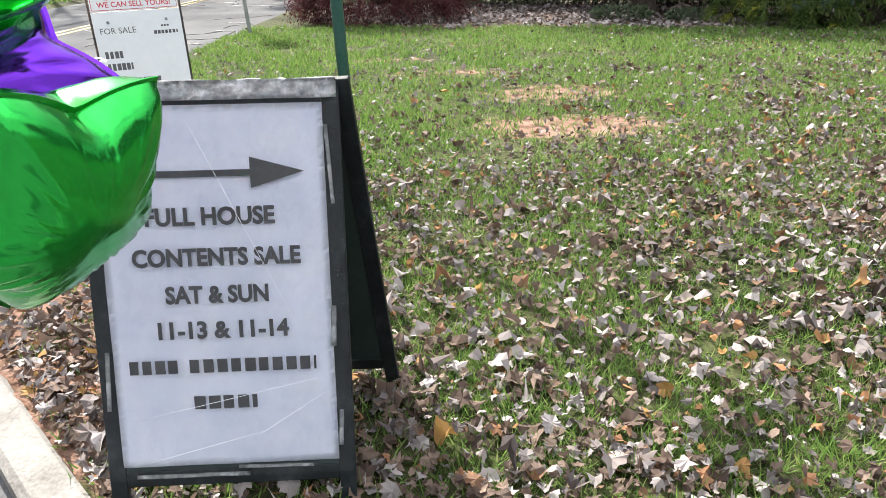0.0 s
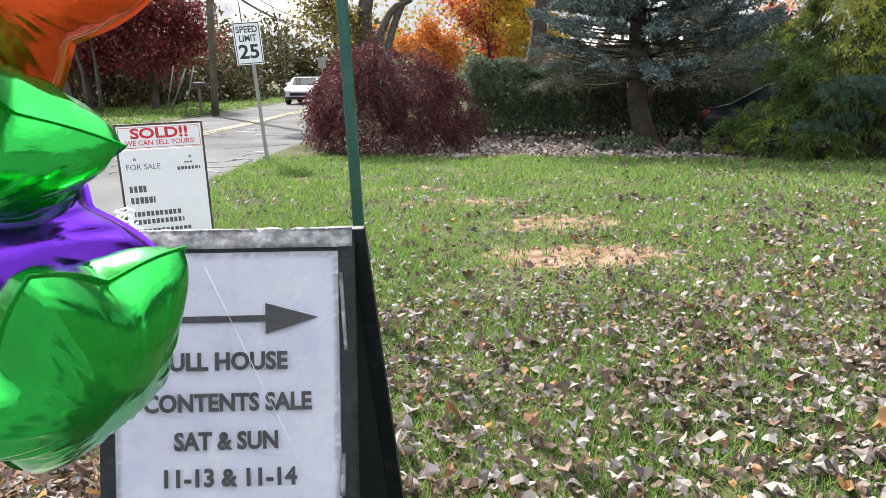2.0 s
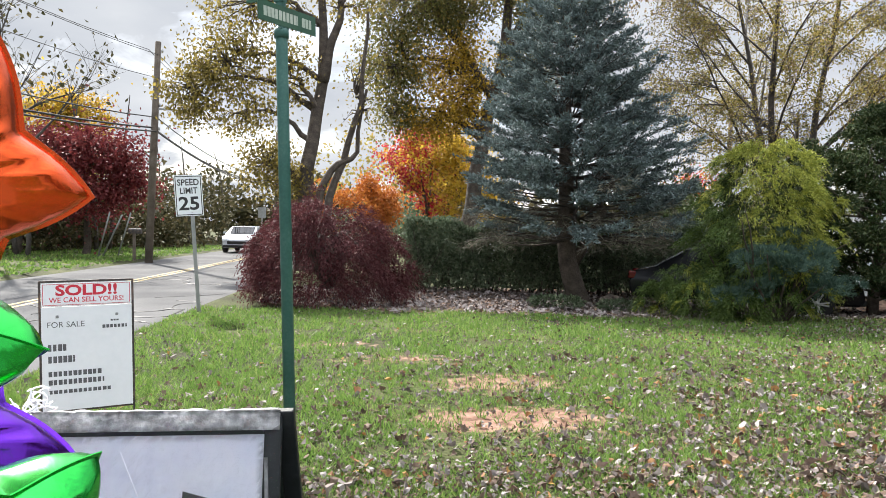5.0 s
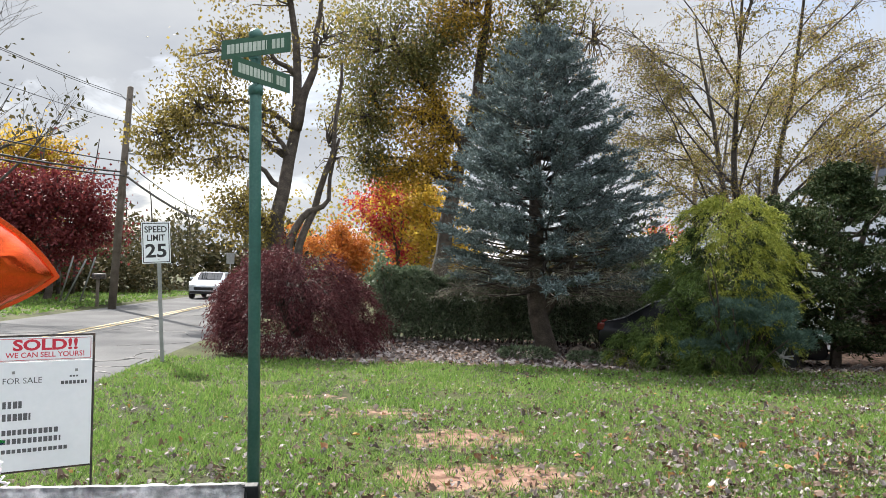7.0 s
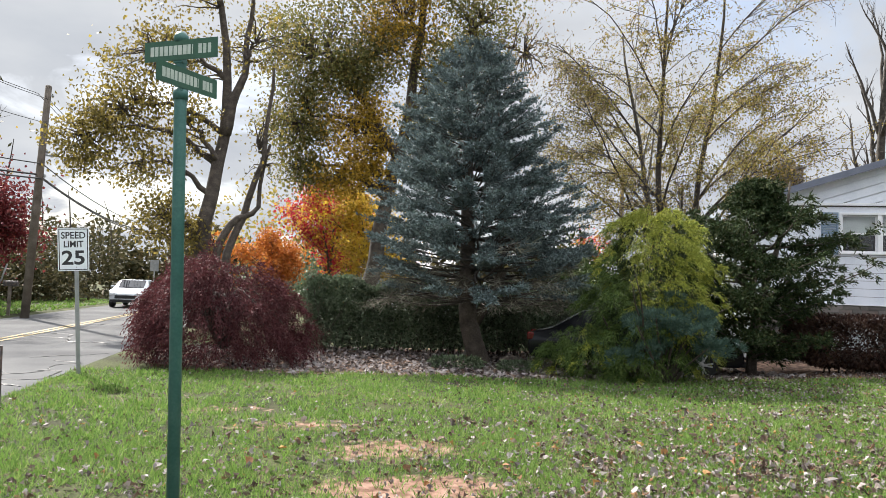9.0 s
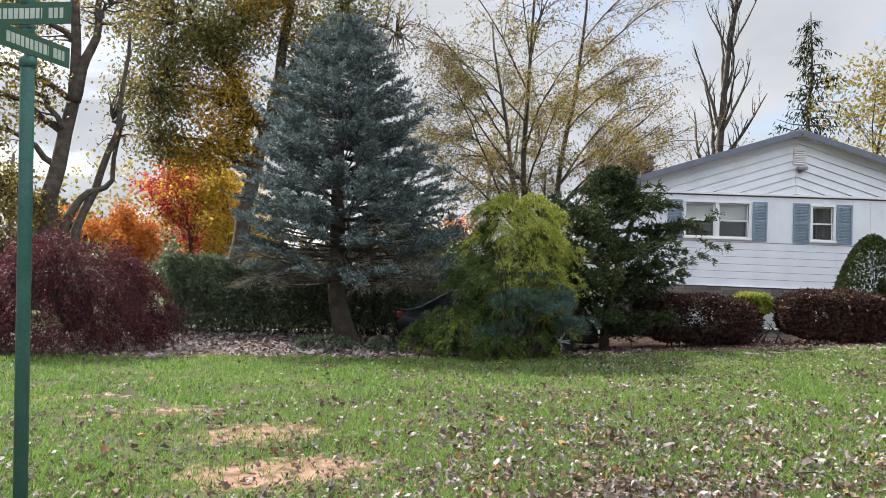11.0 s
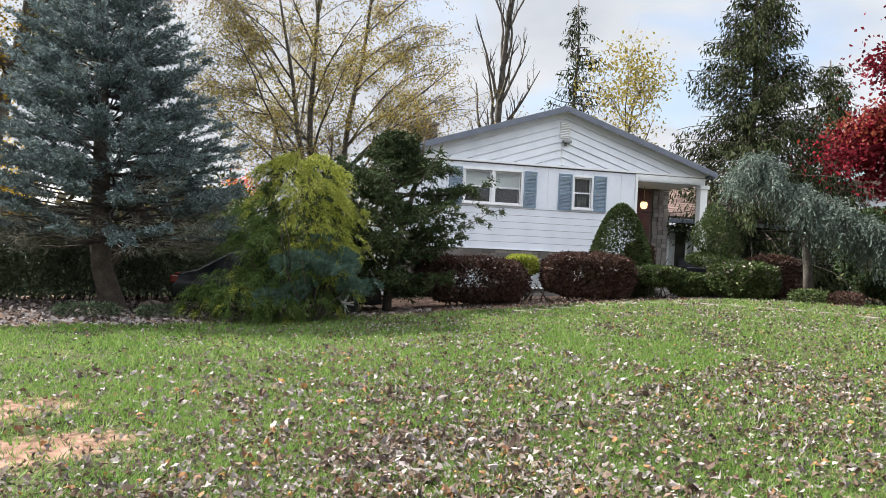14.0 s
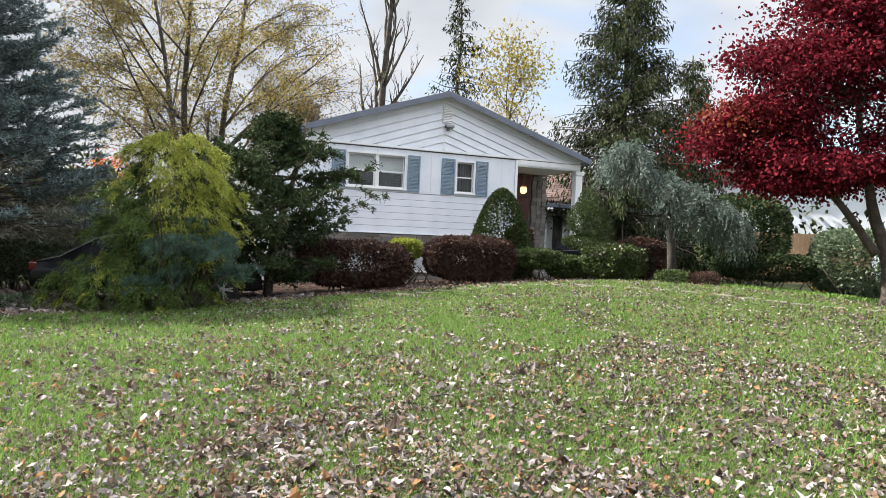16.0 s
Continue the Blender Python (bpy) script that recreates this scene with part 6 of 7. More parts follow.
def fan_tree(x, y, turn, h, seed, stems_n, leaves, label, r0=0.2, reach=1.0):
    """A many-stemmed tree: arching stems, limbs, branches and fine twigs with thin leaf all along them."""
    rng = np.random.default_rng(seed)
    root = thing("pale_willow", pose(x, y, land_at(x, y), 0, 0, -turn), label, "tree")
    thin, ends = [], []
    for k in range(stems_n):
        a = 2 * math.pi * k / stems_n + rng.uniform(-0.3, 0.3)
        lean = 0.12 + 0.16 * rng.random()
        stem = polyline((0.22 * math.cos(a), 0.22 * math.sin(a), -0.15), (lean * math.cos(a), lean * math.sin(a), 1), h * rng.uniform(0.85, 1.0), r0, 0.03, rng, 12, 0.05)
        part("trunk", tube_mesh("trunk", [stem], 9), M["bark_grey"], root)
        for j in range(11):
            i = int(3 + 8 * (j + rng.random() * 0.8) / 11)
            p, r = np.array(stem[i][0]), stem[i][1]
            b = a + rng.uniform(-1.7, 1.7)
            ln = h * rng.uniform(0.30, 0.46) * (1.25 - 0.06 * i) * reach
            limb = polyline(p, (math.cos(b), math.sin(b), 1.3), ln, min(0.055, r * 0.5), 0.014, rng, 9, 0.07, -0.4)
            part("limb", tube_mesh("limb", [limb], 6), M["bark_grey"], root)
            for m in range(10):
                q = np.array(limb[rng.integers(2, 9)][0])
                c = b + rng.uniform(-1.2, 1.2)
                br = polyline(q, (math.cos(c), math.sin(c), rng.uniform(0.1, 1.0)), ln * rng.uniform(0.3, 0.6), 0.016, 0.006, rng, 6, 0.10, -0.4)
                thin.append(br)
                for w in range(3):
                    q2 = np.array(br[rng.integers(1, 6)][0])
                    tw = polyline(q2, rng.normal(0, 0.8, 3) + np.array([math.cos(c), math.sin(c), -0.1]), rng.uniform(0.5, 1.1), 0.009, 0.004, rng, 4, 0.12, -0.4)
                    thin.append(tw)
                    ends += [z[0] for z in tw[1:]]
                ends += [z[0] for z in br[2:]]
    part("twig_mass", tube_mesh("twig_mass", thin, 3), M["bark_grey"], root)["kind"] = "stuff"
    E = np.array(ends)
    mid = np.exp(-((E[:, 2] - 0.5 * h) / (0.2 * h)) ** 2) * np.exp(-(np.hypot(E[:, 0], E[:, 1]) / (0.3 * h)) ** 2)
    for mname, n, w in (("thin_leaf", int(leaves * 0.6), 0.12 + mid), ("olive_leaf", int(leaves * 0.25), 0.02 + mid), ("fade_leaf", int(leaves * 0.3), 0.25 + 0 * mid)):
        pick = rng.choice(len(E), n, p=w / w.sum())
        P = E[pick] + rng.normal(0, 0.12, (n, 3))
        part("crown", leaf_mesh("crown", P, rng.normal(0, 0.7, (n, 3)) + np.array([0, 0, -0.5]), 0.095, 0.042, rng), M[mname], root)["kind"] = "stuff"
    return root


def clipped(name, label, x, y, rx, ry, h, material, seed, n=14000, z0=0.1, turn=0.0, snow=0, cone=False, leaf=0.075, category="shrub"):
    """A clipped shrub: rounded block, ball or cone of fine leaves on short stems."""
    rng = np.random.default_rng(seed)
    n = int(n * 1.15)
    root = thing(name, pose(x, y, land_at(x, y), 0, 0, turn), label, category)
    lines = [polyline((rng.normal(0, rx * 0.35), rng.normal(0, ry * 0.35), -0.1), (rng.normal(0, 0.4), rng.normal(0, 0.4), 1), h * 0.6, 0.022, 0.008, rng, 5, 0.15) for k in range(14)]
    for line in lines:
        part("stem", tube_mesh("stem", [line], 5), M["bark"], root)
    d = unit(rng.normal(size=(n, 3)))
    if cone:
        f = rng.uniform(0, 1, n) ** 1.5
        u = rng.uniform(0, 2 * math.pi, n)
        q = (1 - f ** 2.0) ** 0.62
        lump = 1 + 0.03 * np.sin(6 * u + 5 * f)
        s = (1 - np.abs(rng.normal(0, 0.08, n))) * lump
        P = np.stack([rx * q * np.cos(u) * s, ry * q * np.sin(u) * s, z0 + (h - z0) * f], 1)
        D = np.stack([np.cos(u), np.sin(u), 0.4 * np.ones(n)], 1)
    else:
        e = np.sign(d) * np.abs(d) ** 0.8
        e /= np.max(np.abs(e), axis=1, keepdims=True) ** 0.22
        s = (1 - np.abs(rng.normal(0, 0.13, n))) * (1 + 0.035 * np.sin(5 * d[:, 0] + 7 * d[:, 1] * 2) + 0.03 * np.sin(13 * d[:, 0]))
        P = np.stack([rx * e[:, 0] * s, ry * e[:, 1] * s, z0 + (h - z0) * (0.5 + 0.5 * np.clip(e[:, 2] * s, -1, 1.05))], 1)
        D = d
    part("foliage", leaf_mesh("foliage", P, D + rng.normal(0, 0.6, P.shape), leaf, leaf * 0.6, rng), M[material], root)["kind"] = "stuff"
    if snow:
        top = np.flatnonzero((P[:, 2] > z0 + (h - z0) * 0.55))
        k = rng.choice(top, min(2 * snow, len(top)), replace=False)
        part("caught_leaves", leaf_mesh("caught_leaves", P[k] + D[k] * 0.02, rng.normal(0, 1, (len(k), 3)) * np.array([1, 1, 0.2]), 0.085, 0.07, rng), M["litter_pale"], root, "pale fallen leaves caught on the shrub")["kind"] = "stuff"
    return root


def weeping_cedar(x, y):
    """A bent stem whose ridge slopes to one side, hung with pale curtains of needles."""
    rng = np.random.default_rng(71)
    root = thing("weeping_blue_cedar", pose(x, y, land_at(x, y), 0, 0, -66), "weeping blue cedar with pale hanging branch curtains", "tree")
    stem = [((0.0, 0.0, -0.1), 0.13), ((-0.04, 0.0, 0.7), 0.11), ((-0.12, 0.05, 1.5), 0.10), ((-0.5, 0.1, 2.4), 0.085), ((-1.0, 0.1, 3.05), 0.06), ((-1.35, 0.05, 3.45), 0.03)]
    ridge = [((-0.15, 0.0, 1.5), 0.08), ((0.2, -0.1, 2.05), 0.06), ((0.7, -0.15, 2.0), 0.045), ((1.25, -0.2, 1.65), 0.025), ((1.75, -0.2, 1.25), 0.012)]
    part("trunk", tube_mesh("trunk", [stem], 9), M["bark_grey"], root)
    part("trunk", tube_mesh("trunk", [ridge], 8), M["bark_grey"], root)
    S, O = [], []
    for k in range(78):
        t = rng.uniform(0, 1)
        u, z = -1.95 + 3.7 * t, float(np.interp(t, (0, 0.14, 0.4, 0.7, 1.0), (2.7, 3.25, 2.5, 1.8, 1.15))) + rng.normal(0, 0.12)
        v = rng.uniform(-0.75, 0.75)
        z -= 0.35 * v * v
        base = np.array(stem[4][0]) if t < 0.3 else np.array(ridge[1 + int(3 * (t - 0.3) / 0.71)][0])
        tip = np.array([u, v, z])
        line = [(tuple(base + (tip - base) * f + np.array([0, 0, 0.25 * math.sin(math.pi * f)])), 0.022 * (1 - f) + 0.007) for f in np.linspace(0, 1, 7)]
        part("limb", tube_mesh("limb", [line], 5), M["bark_grey"], root)
        for q, _ in line[2:]:
            for j in range(3):
                S.append(np.array(q) + rng.normal(0, 0.09, 3))
                O.append((rng.normal(0.1, 0.35), rng.normal(-0.1, 0.35), 0.1))
    P, D = hang(np.array(S), np.array(O), rng, 0.42, 1.25, 3, 13, 0.4)
    ok = P[:, 2] > 0.55
    P, D = P[ok], D[ok]
    part("needles", leaf_mesh("needles", P, D + rng.normal(0, 0.9, P.shape), 0.085, 0.022, rng), M["cedar"], root)["kind"] = "stuff"


def drooping_spruce(name, x, y, h, r, seed, label, thin=1.0, bare=0.0, n_per=18, leaf=0.3):
    rng = np.random.default_rng(seed)
    root = thing(name, pose(x, y, 0), label, "tree")
    lines = [[((0.1 * math.sin(z), 0, z), 0.22 * (1 - z / h) + 0.03) for z in np.linspace(-0.2, h, 14)]]
    P, D = [], []
    z = bare + 0.5
    while z < h - 0.1:
        f = (z - bare) / (h - bare)
        for k in range(max(3, int(7 * thin))):
            a = rng.uniform(0, 2 * math.pi)
            ln = (r * (1 - f) ** 0.8 + 0.25) * rng.uniform(0.6, 1.15)
            line = polyline((0, 0, z), (math.cos(a), math.sin(a), -0.05 + 0.3 * f), ln, 0.05 * (1 - f) + 0.012, 0.01, rng, 6, 0.08, -0.1)
            lines.append(line)
            L = np.array([q[0] for q in line])
            m = int(ln * n_per) + 4
            t = rng.uniform(0.15, 1, m) * (len(L) - 1.001)
            i = t.astype(int)
            q = L[i] + (L[i + 1] - L[i]) * (t - i)[:, None]
            drop = rng.uniform(0, 0.75, (m, 1)) * (1 - 0.6 * f)
            P.append(q + np.concatenate([rng.normal(0, 0.12, (m, 2)), -drop], 1))
            D.append(np.tile((0.35 * math.cos(a), 0.35 * math.sin(a), -0.8), (m, 1)) + rng.normal(0, 0.3, (m, 3)))
        z += 0.36 / thin ** 0.5
    part("trunk", tube_mesh("trunk", lines, 6), M["bark"], root)
    part("needles", leaf_mesh("needles", np.concatenate(P), np.concatenate(D), leaf, leaf * 0.28, rng), M["norway"], root)["kind"] = "stuff"
    return root


blue_spruce()
laceleaf()
hedge_row()
golden_cypress(6.75, 13.0, 3.3, 51)
mugo(6.62, 12.2)
false_cypress(9.45, 13.75, 4.5, 2.0)
clipped("barberry_hedge", "dark red-brown clipped barberry hedge before the house", 11.45, 13.1, 1.4, 0.75, 1.18, "barberry", 91, n=19000, turn=-40, snow=110, category="hedge")
clipped("barberry_hedge", "dark red-brown clipped barberry hedge, squared off, dotted with leaves", 13.75, 11.4, 1.12, 0.8, 1.16, "barberry", 92, n=19000, turn=-38, snow=130, category="hedge")
clipped("yellow_euonymus", "small round yellow-green euonymus shrub beside the hedge", 12.75, 12.7, 0.36, 0.36, 1.15, "gold", 93, n=4000, z0=0.7)
clipped("cone_boxwood", "clipped green conical boxwood before the front door", 15.6, 11.9, 0.88, 0.88, 2.5, "boxwood", 94, n=16000, cone=True)
clipped("round_barberry", "small round red-brown barberry shrub beside the porch", 16.3, 11.8, 0.35, 0.35, 1.5, "barberry", 95, n=3500, z0=0.7)
clipped("round_boxwood", "low round green boxwood sprinkled with pale leaves", 15.2, 10.4, 0.62, 0.55, 0.78, "boxwood", 96, n=8000, snow=160, z0=0.35)
clipped("round_boxwood", "low round green boxwood sprinkled with pale leaves", 16.4, 8.86, 0.82, 0.7, 0.92, "boxwood", 97, n=9000, snow=190)
clipped("round_barberry", "round dark red barberry shrub near the boxwoods", 18.0, 8.95, 0.6, 0.6, 1.15, "barberry", 98, n=6000)
clipped("low_yew", "low dark green yew between the boxwoods", 15.9, 9.9, 0.6, 0.45, 0.62, "boxwood", 99, n=5000)


clipped("ground_ivy", "low patch of green ivy near the spruce trunk", 3.25, 14.7, 0.55, 0.3, 0.22, "hedge", 155, n=900, z0=0.0, leaf=0.08, category="ground cover")
clipped("ground_ivy", "low patch of green ivy near the spruce trunk", 4.5, 14.4, 0.4, 0.25, 0.18, "hedge", 156, n=600, z0=0.0, leaf=0.08, category="ground cover")
clipped("low_heather", "small dull green mounded heather beside the path", 16.2, 7.2, 0.45, 0.35, 0.3, "boxwood", 157, n=1800, z0=0.0, leaf=0.05)
clipped("low_heather", "small dull brown mounded heather beside the path", 16.6, 6.6, 0.4, 0.3, 0.28, "barberry", 158, n=1500, z0=0.0, leaf=0.05)


def topiary(x, y):
    rng = np.random.default_rng(101)
    root = thing("spiral_topiary", pose(x, y, land_at(x, y)), "green topiary clipped into stacked tiers", "shrub")
    part("stem", tube_mesh("stem", [polyline((0, 0, -0.1), (0, 0, 1), 2.0, 0.05, 0.02, rng, 6, 0.03)], 6), M["bark"], root)
    for z, r, hh in ((0.45, 0.62, 0.2), (1.0, 0.66, 0.2), (1.6, 0.56, 0.5)):
        mound(root, rng, 5000, [((0, 0, z), (r, r, hh))], 0.05, 0.03, "boxwood", 0, 0.6, "tier")["kind"] = "stuff"
    mound(root, rng, 2000, [((0, 0, 2.0), (0.3, 0.3, 0.42))], 0.05, 0.03, "boxwood", 0, 0.6, "tier")["kind"] = "stuff"


topiary(16.55, 9.75)
weeping_cedar(17.4, 7.75)
clump_tree("crimson_maple", 16.0, 2.75, 80, 81, "spreading maple with layered crimson foliage above the lawn",
           [[(0.0, -0.15), (-0.1, 1.2), (-0.5, 2.4), (-0.7, 4.4)], [(-0.1, 0.9), (0.5, 2.2), (0.9, 4.4)], [(-0.2, 1.0), (-1.3, 2.4), (-2.4, 3.2)]],
           [(-2.35, 3.3, 1.15, 0.75, 40, 0.5, 340, "red_maple"), (-1.5, 4.5, 1.6, 1.0, 46, 0.55, 340, "red_maple"), (-0.9, 6.0, 1.3, 0.6, 24, 0.55, 340, "red_maple"), (-1.2, 2.6, 1.5, 0.42, 42, 0.45, 340, "red_maple"), (0.3, 5.6, 1.8, 1.3, 44, 0.55, 340, "red_maple"),
            (0.6, 3.4, 1.3, 0.9, 34, 0.5, 340, "red_maple"), (1.8, 4.4, 1.5, 1.4, 44, 0.55, 340, "red_maple"), (-2.7, 3.7, 0.7, 0.4, 14, 0.45, 200, "rust_leaf")], 0.088, r0=0.15, droop=0.5, flat=0.4, stray=0.0)
drooping_spruce("norway_spruce", 26.6, 14.4, 13.5, 4.6, 111, "tall dark spruce with drooping branches behind the house", 1.35, 0.0, 54, 0.2)
drooping_spruce("norway_spruce", 31.0, 13.5, 10.0, 3.4, 112, "dark spruce with drooping branches behind the house", 1.2, 0.0, 36, 0.22)
drooping_spruce("narrow_spruce", 33.7, 29.9, 17.2, 2.3, 113, "narrow ragged spruce rising behind the roof", 0.7, 8.0)

clump_tree("vine_tree", -3.25, 24.3, -8, 121, "tall dark tree with vines and thinning olive leaves",
           [[(0.0, -0.15), (-0.15, 1.8), (0.0, 3.5), (0.45, 6.2), (0.5, 8.5), (-0.1, 12.0)], [(0.45, 6.4), (1.0, 8.6), (1.2, 12.0)], [(0.2, 0.5), (0.35, 2.4), (0.9, 3.6), (1.6, 3.9), (1.9, 6.2)], [(0.45, 0.8), (0.8, 2.6), (1.7, 5.4), (2.0, 9.0)]],
           [(-3.7, 5.9, 0.9, 1.25, 35, 0.48, 69, "vine_leaf"), (-2.7, 6.9, 1.1, 1.3, 40, 0.48, 62, "vine_leaf"), (-1.8, 8.8, 1.5, 1.2, 40, 0.48, 57, "vine_leaf"), (-2.0, 5.2, 1.1, 0.8, 24, 0.46, 45, "vine_leaf"),
            (-1.3, 3.5, 0.75, 0.85, 32, 0.46, 62, "vine_leaf"), (-0.7, 6.6, 0.8, 1.2, 21, 0.46, 51, "vine_leaf"), (-0.2, 2.5, 0.5, 1.2, 24, 0.40, 45, "vine_leaf"), (1.3, 9.6, 1.5, 1.2, 21, 0.46, 40, "vine_leaf"), (1.6, 6.0, 0.9, 1.8, 18, 0.46, 10, "vine_leaf"), (-0.8, 11.5, 2.2, 1.3, 35, 0.52, 57, "vine_leaf")], 0.125, r0=0.34, droop=0.7, stray=0.0)
clump_tree("golden_oak", 3.05, 26.8, 6.5, 123, "large oak with olive, brown and golden leaves",
           [[(-0.7, -0.15), (-0.55, 2.0), (-0.1, 5.0), (0.6, 8.1), (1.0, 12.0), (1.0, 15.0)], [(0.7, 8.3), (2.0, 10.5), (3.6, 12.2)], [(0.2, 6.5), (-1.2, 8.6), (-2.6, 10.5)]],
           [(-3.1, 10.3, 2.0, 2.1, 84, 0.71, 112, "oak_leaf"), (-3.6, 7.6, 1.2, 1.5, 51, 0.63, 90, "oak_leaf"), (-3.4, 5.9, 0.8, 0.7, 22, 0.57, 74, "oak_leaf"), (-1.3, 7.3, 1.5, 1.5, 66, 0.57, 79, "gold_leaf"), (-1.7, 5.5, 1.3, 0.6, 42, 0.57, 68, "gold_leaf"), (-0.6, 5.7, 0.7, 0.7, 18, 0.52, 62, "gold_leaf"),
            (0.2, 11.8, 1.4, 1.8, 60, 0.63, 90, "gold_leaf"), (-0.9, 10.2, 1.4, 1.4, 51, 0.63, 100, "oak_leaf"), (2.3, 10.0, 1.7, 1.3, 54, 0.63, 90, "oak_leaf"), (3.4, 11.9, 1.8, 1.4, 48, 0.69, 74, "oak_leaf"), (1.4, 7.4, 1.1, 1.0, 33, 0.57, 68, "oak_leaf"), (-1.6, 13.4, 2.8, 1.4, 66, 0.75, 90, "oak_leaf"), (2.0, 13.9, 2.2, 1.4, 48, 0.75, 74, "oak_leaf"), (5.0, 10.8, 1.2, 1.8, 33, 0.69, 16, "fade_leaf")], 0.125, r0=0.36, stray=0.05)
fan_tree(12.45, 22.75, 28.6, 13.2, 125, 3, 48000, "many-stemmed tree with sparse yellow-green leaves", 0.15)
fan_tree(13.6, 21.9, 31, 6.6, 126, 2, 9000, "slender tree with sparse yellow-green leaves", 0.1, 1.1)
deciduous("bare_tree", 26.7, 29.9, 19.0, 0.3, 127, [], "tall bare grey tree behind the roof", bark="bark_grey", count=0, kids=(20, 6, 5), start=0.22, rise=0.75, spread=0.6, ratio=0.27)
deciduous("hazy_tree", 33.0, 25.5, 11.0, 0.2, 128, [("thin_leaf", 1.0, 0.3, 1.2, None)], "distant tree with thin yellow-brown leaves", bark="bark_grey", count=3500, leaf=0.2, spray=0.5, kids=(8, 5, 4), rise=0.7)
deciduous("scarlet_maple", 1.3, 39.0, 5.6, 0.2, 129, [("scarlet_leaf", 1.0, 0.15, 1.2, None)], "far maple turning scarlet and yellow", count=9000, leaf=0.2, spray=0.36, kids=(8, 5, 4), start=0.15)
deciduous("yellow_maple", 3.0, 36.0, 5.0, 0.18, 130, [("yellow_leaf", 1.0, 0.1, 1.2, None)], "far maple in bright yellow leaf", count=7000, leaf=0.19, spray=0.36, kids=(8, 5, 4), start=0.12)
deciduous("orange_maple", -1.8, 44.0, 3.8, 0.15, 131, [("orange_leaf", 1.0, 0.1, 1.2, None)], "far low maple in orange leaf", count=6000, leaf=0.2, spray=0.35, kids=(8, 5, 4), start=0.12)
deciduous("roadside_tree", -13.4, 23.9, 9.0, 0.17, 132, [("brush", 1.0, 0.3, 1.0, None)], "grey half-bare tree beside the road", bark="bark_grey", count=500, leaf=0.2, kids=(8, 6, 5), rise=0.5)
clump_tree("wine_maple", -14.3, 33.0, -23.5, 133, "wine-red maple across the road", [[(0, -0.1), (0.1, 1.5), (-0.2, 4.0)]],
           [(-1.3, 4.3, 1.6, 1.3, 34, 0.6, 120, "wine_leaf"), (0.6, 4.6, 1.5, 1.4, 34, 0.6, 120, "wine_leaf"), (1.7, 3.2, 1.2, 0.9, 24, 0.55, 100, "wine_leaf"), (-0.6, 2.6, 2.2, 0.9, 28, 0.55, 100, "wine_leaf")], 0.17, r0=0.17)
clump_tree("wine_maple", -17.6, 33.5, -27.5, 134, "wine-red maple across the road", [[(0, -0.1), (0.1, 1.5), (0.2, 4.0)]],
           [(-1.3, 4.0, 1.8, 1.4, 34, 0.6, 110, "wine_leaf"), (0.9, 4.6, 1.5, 1.3, 30, 0.6, 110, "wine_leaf"), (0.0, 2.6, 2.0, 0.9, 26, 0.55, 100, "wine_leaf")], 0.17, r0=0.18)
clump_tree("yellow_maple", -19.4, 42.0, -24.5, 135, "far maple in golden leaf above the roadside woods", [[(0, -0.1), (0.1, 3.5), (-0.1, 7.0)]],
           [(-1.0, 7.2, 1.9, 1.6, 34, 0.65, 100, "yellow_leaf"), (0.9, 7.3, 1.6, 1.3, 28, 0.6, 100, "gold_leaf"), (0.0, 5.4, 2.2, 1.0, 26, 0.6, 90, "yellow_leaf")], 0.2, r0=0.22)
drooping_spruce("thin_larch", -24.0, 40.0, 18.0, 3.0, 136, "tall thin grey conifer across the road", 0.5, 3.0, 7, 0.3)


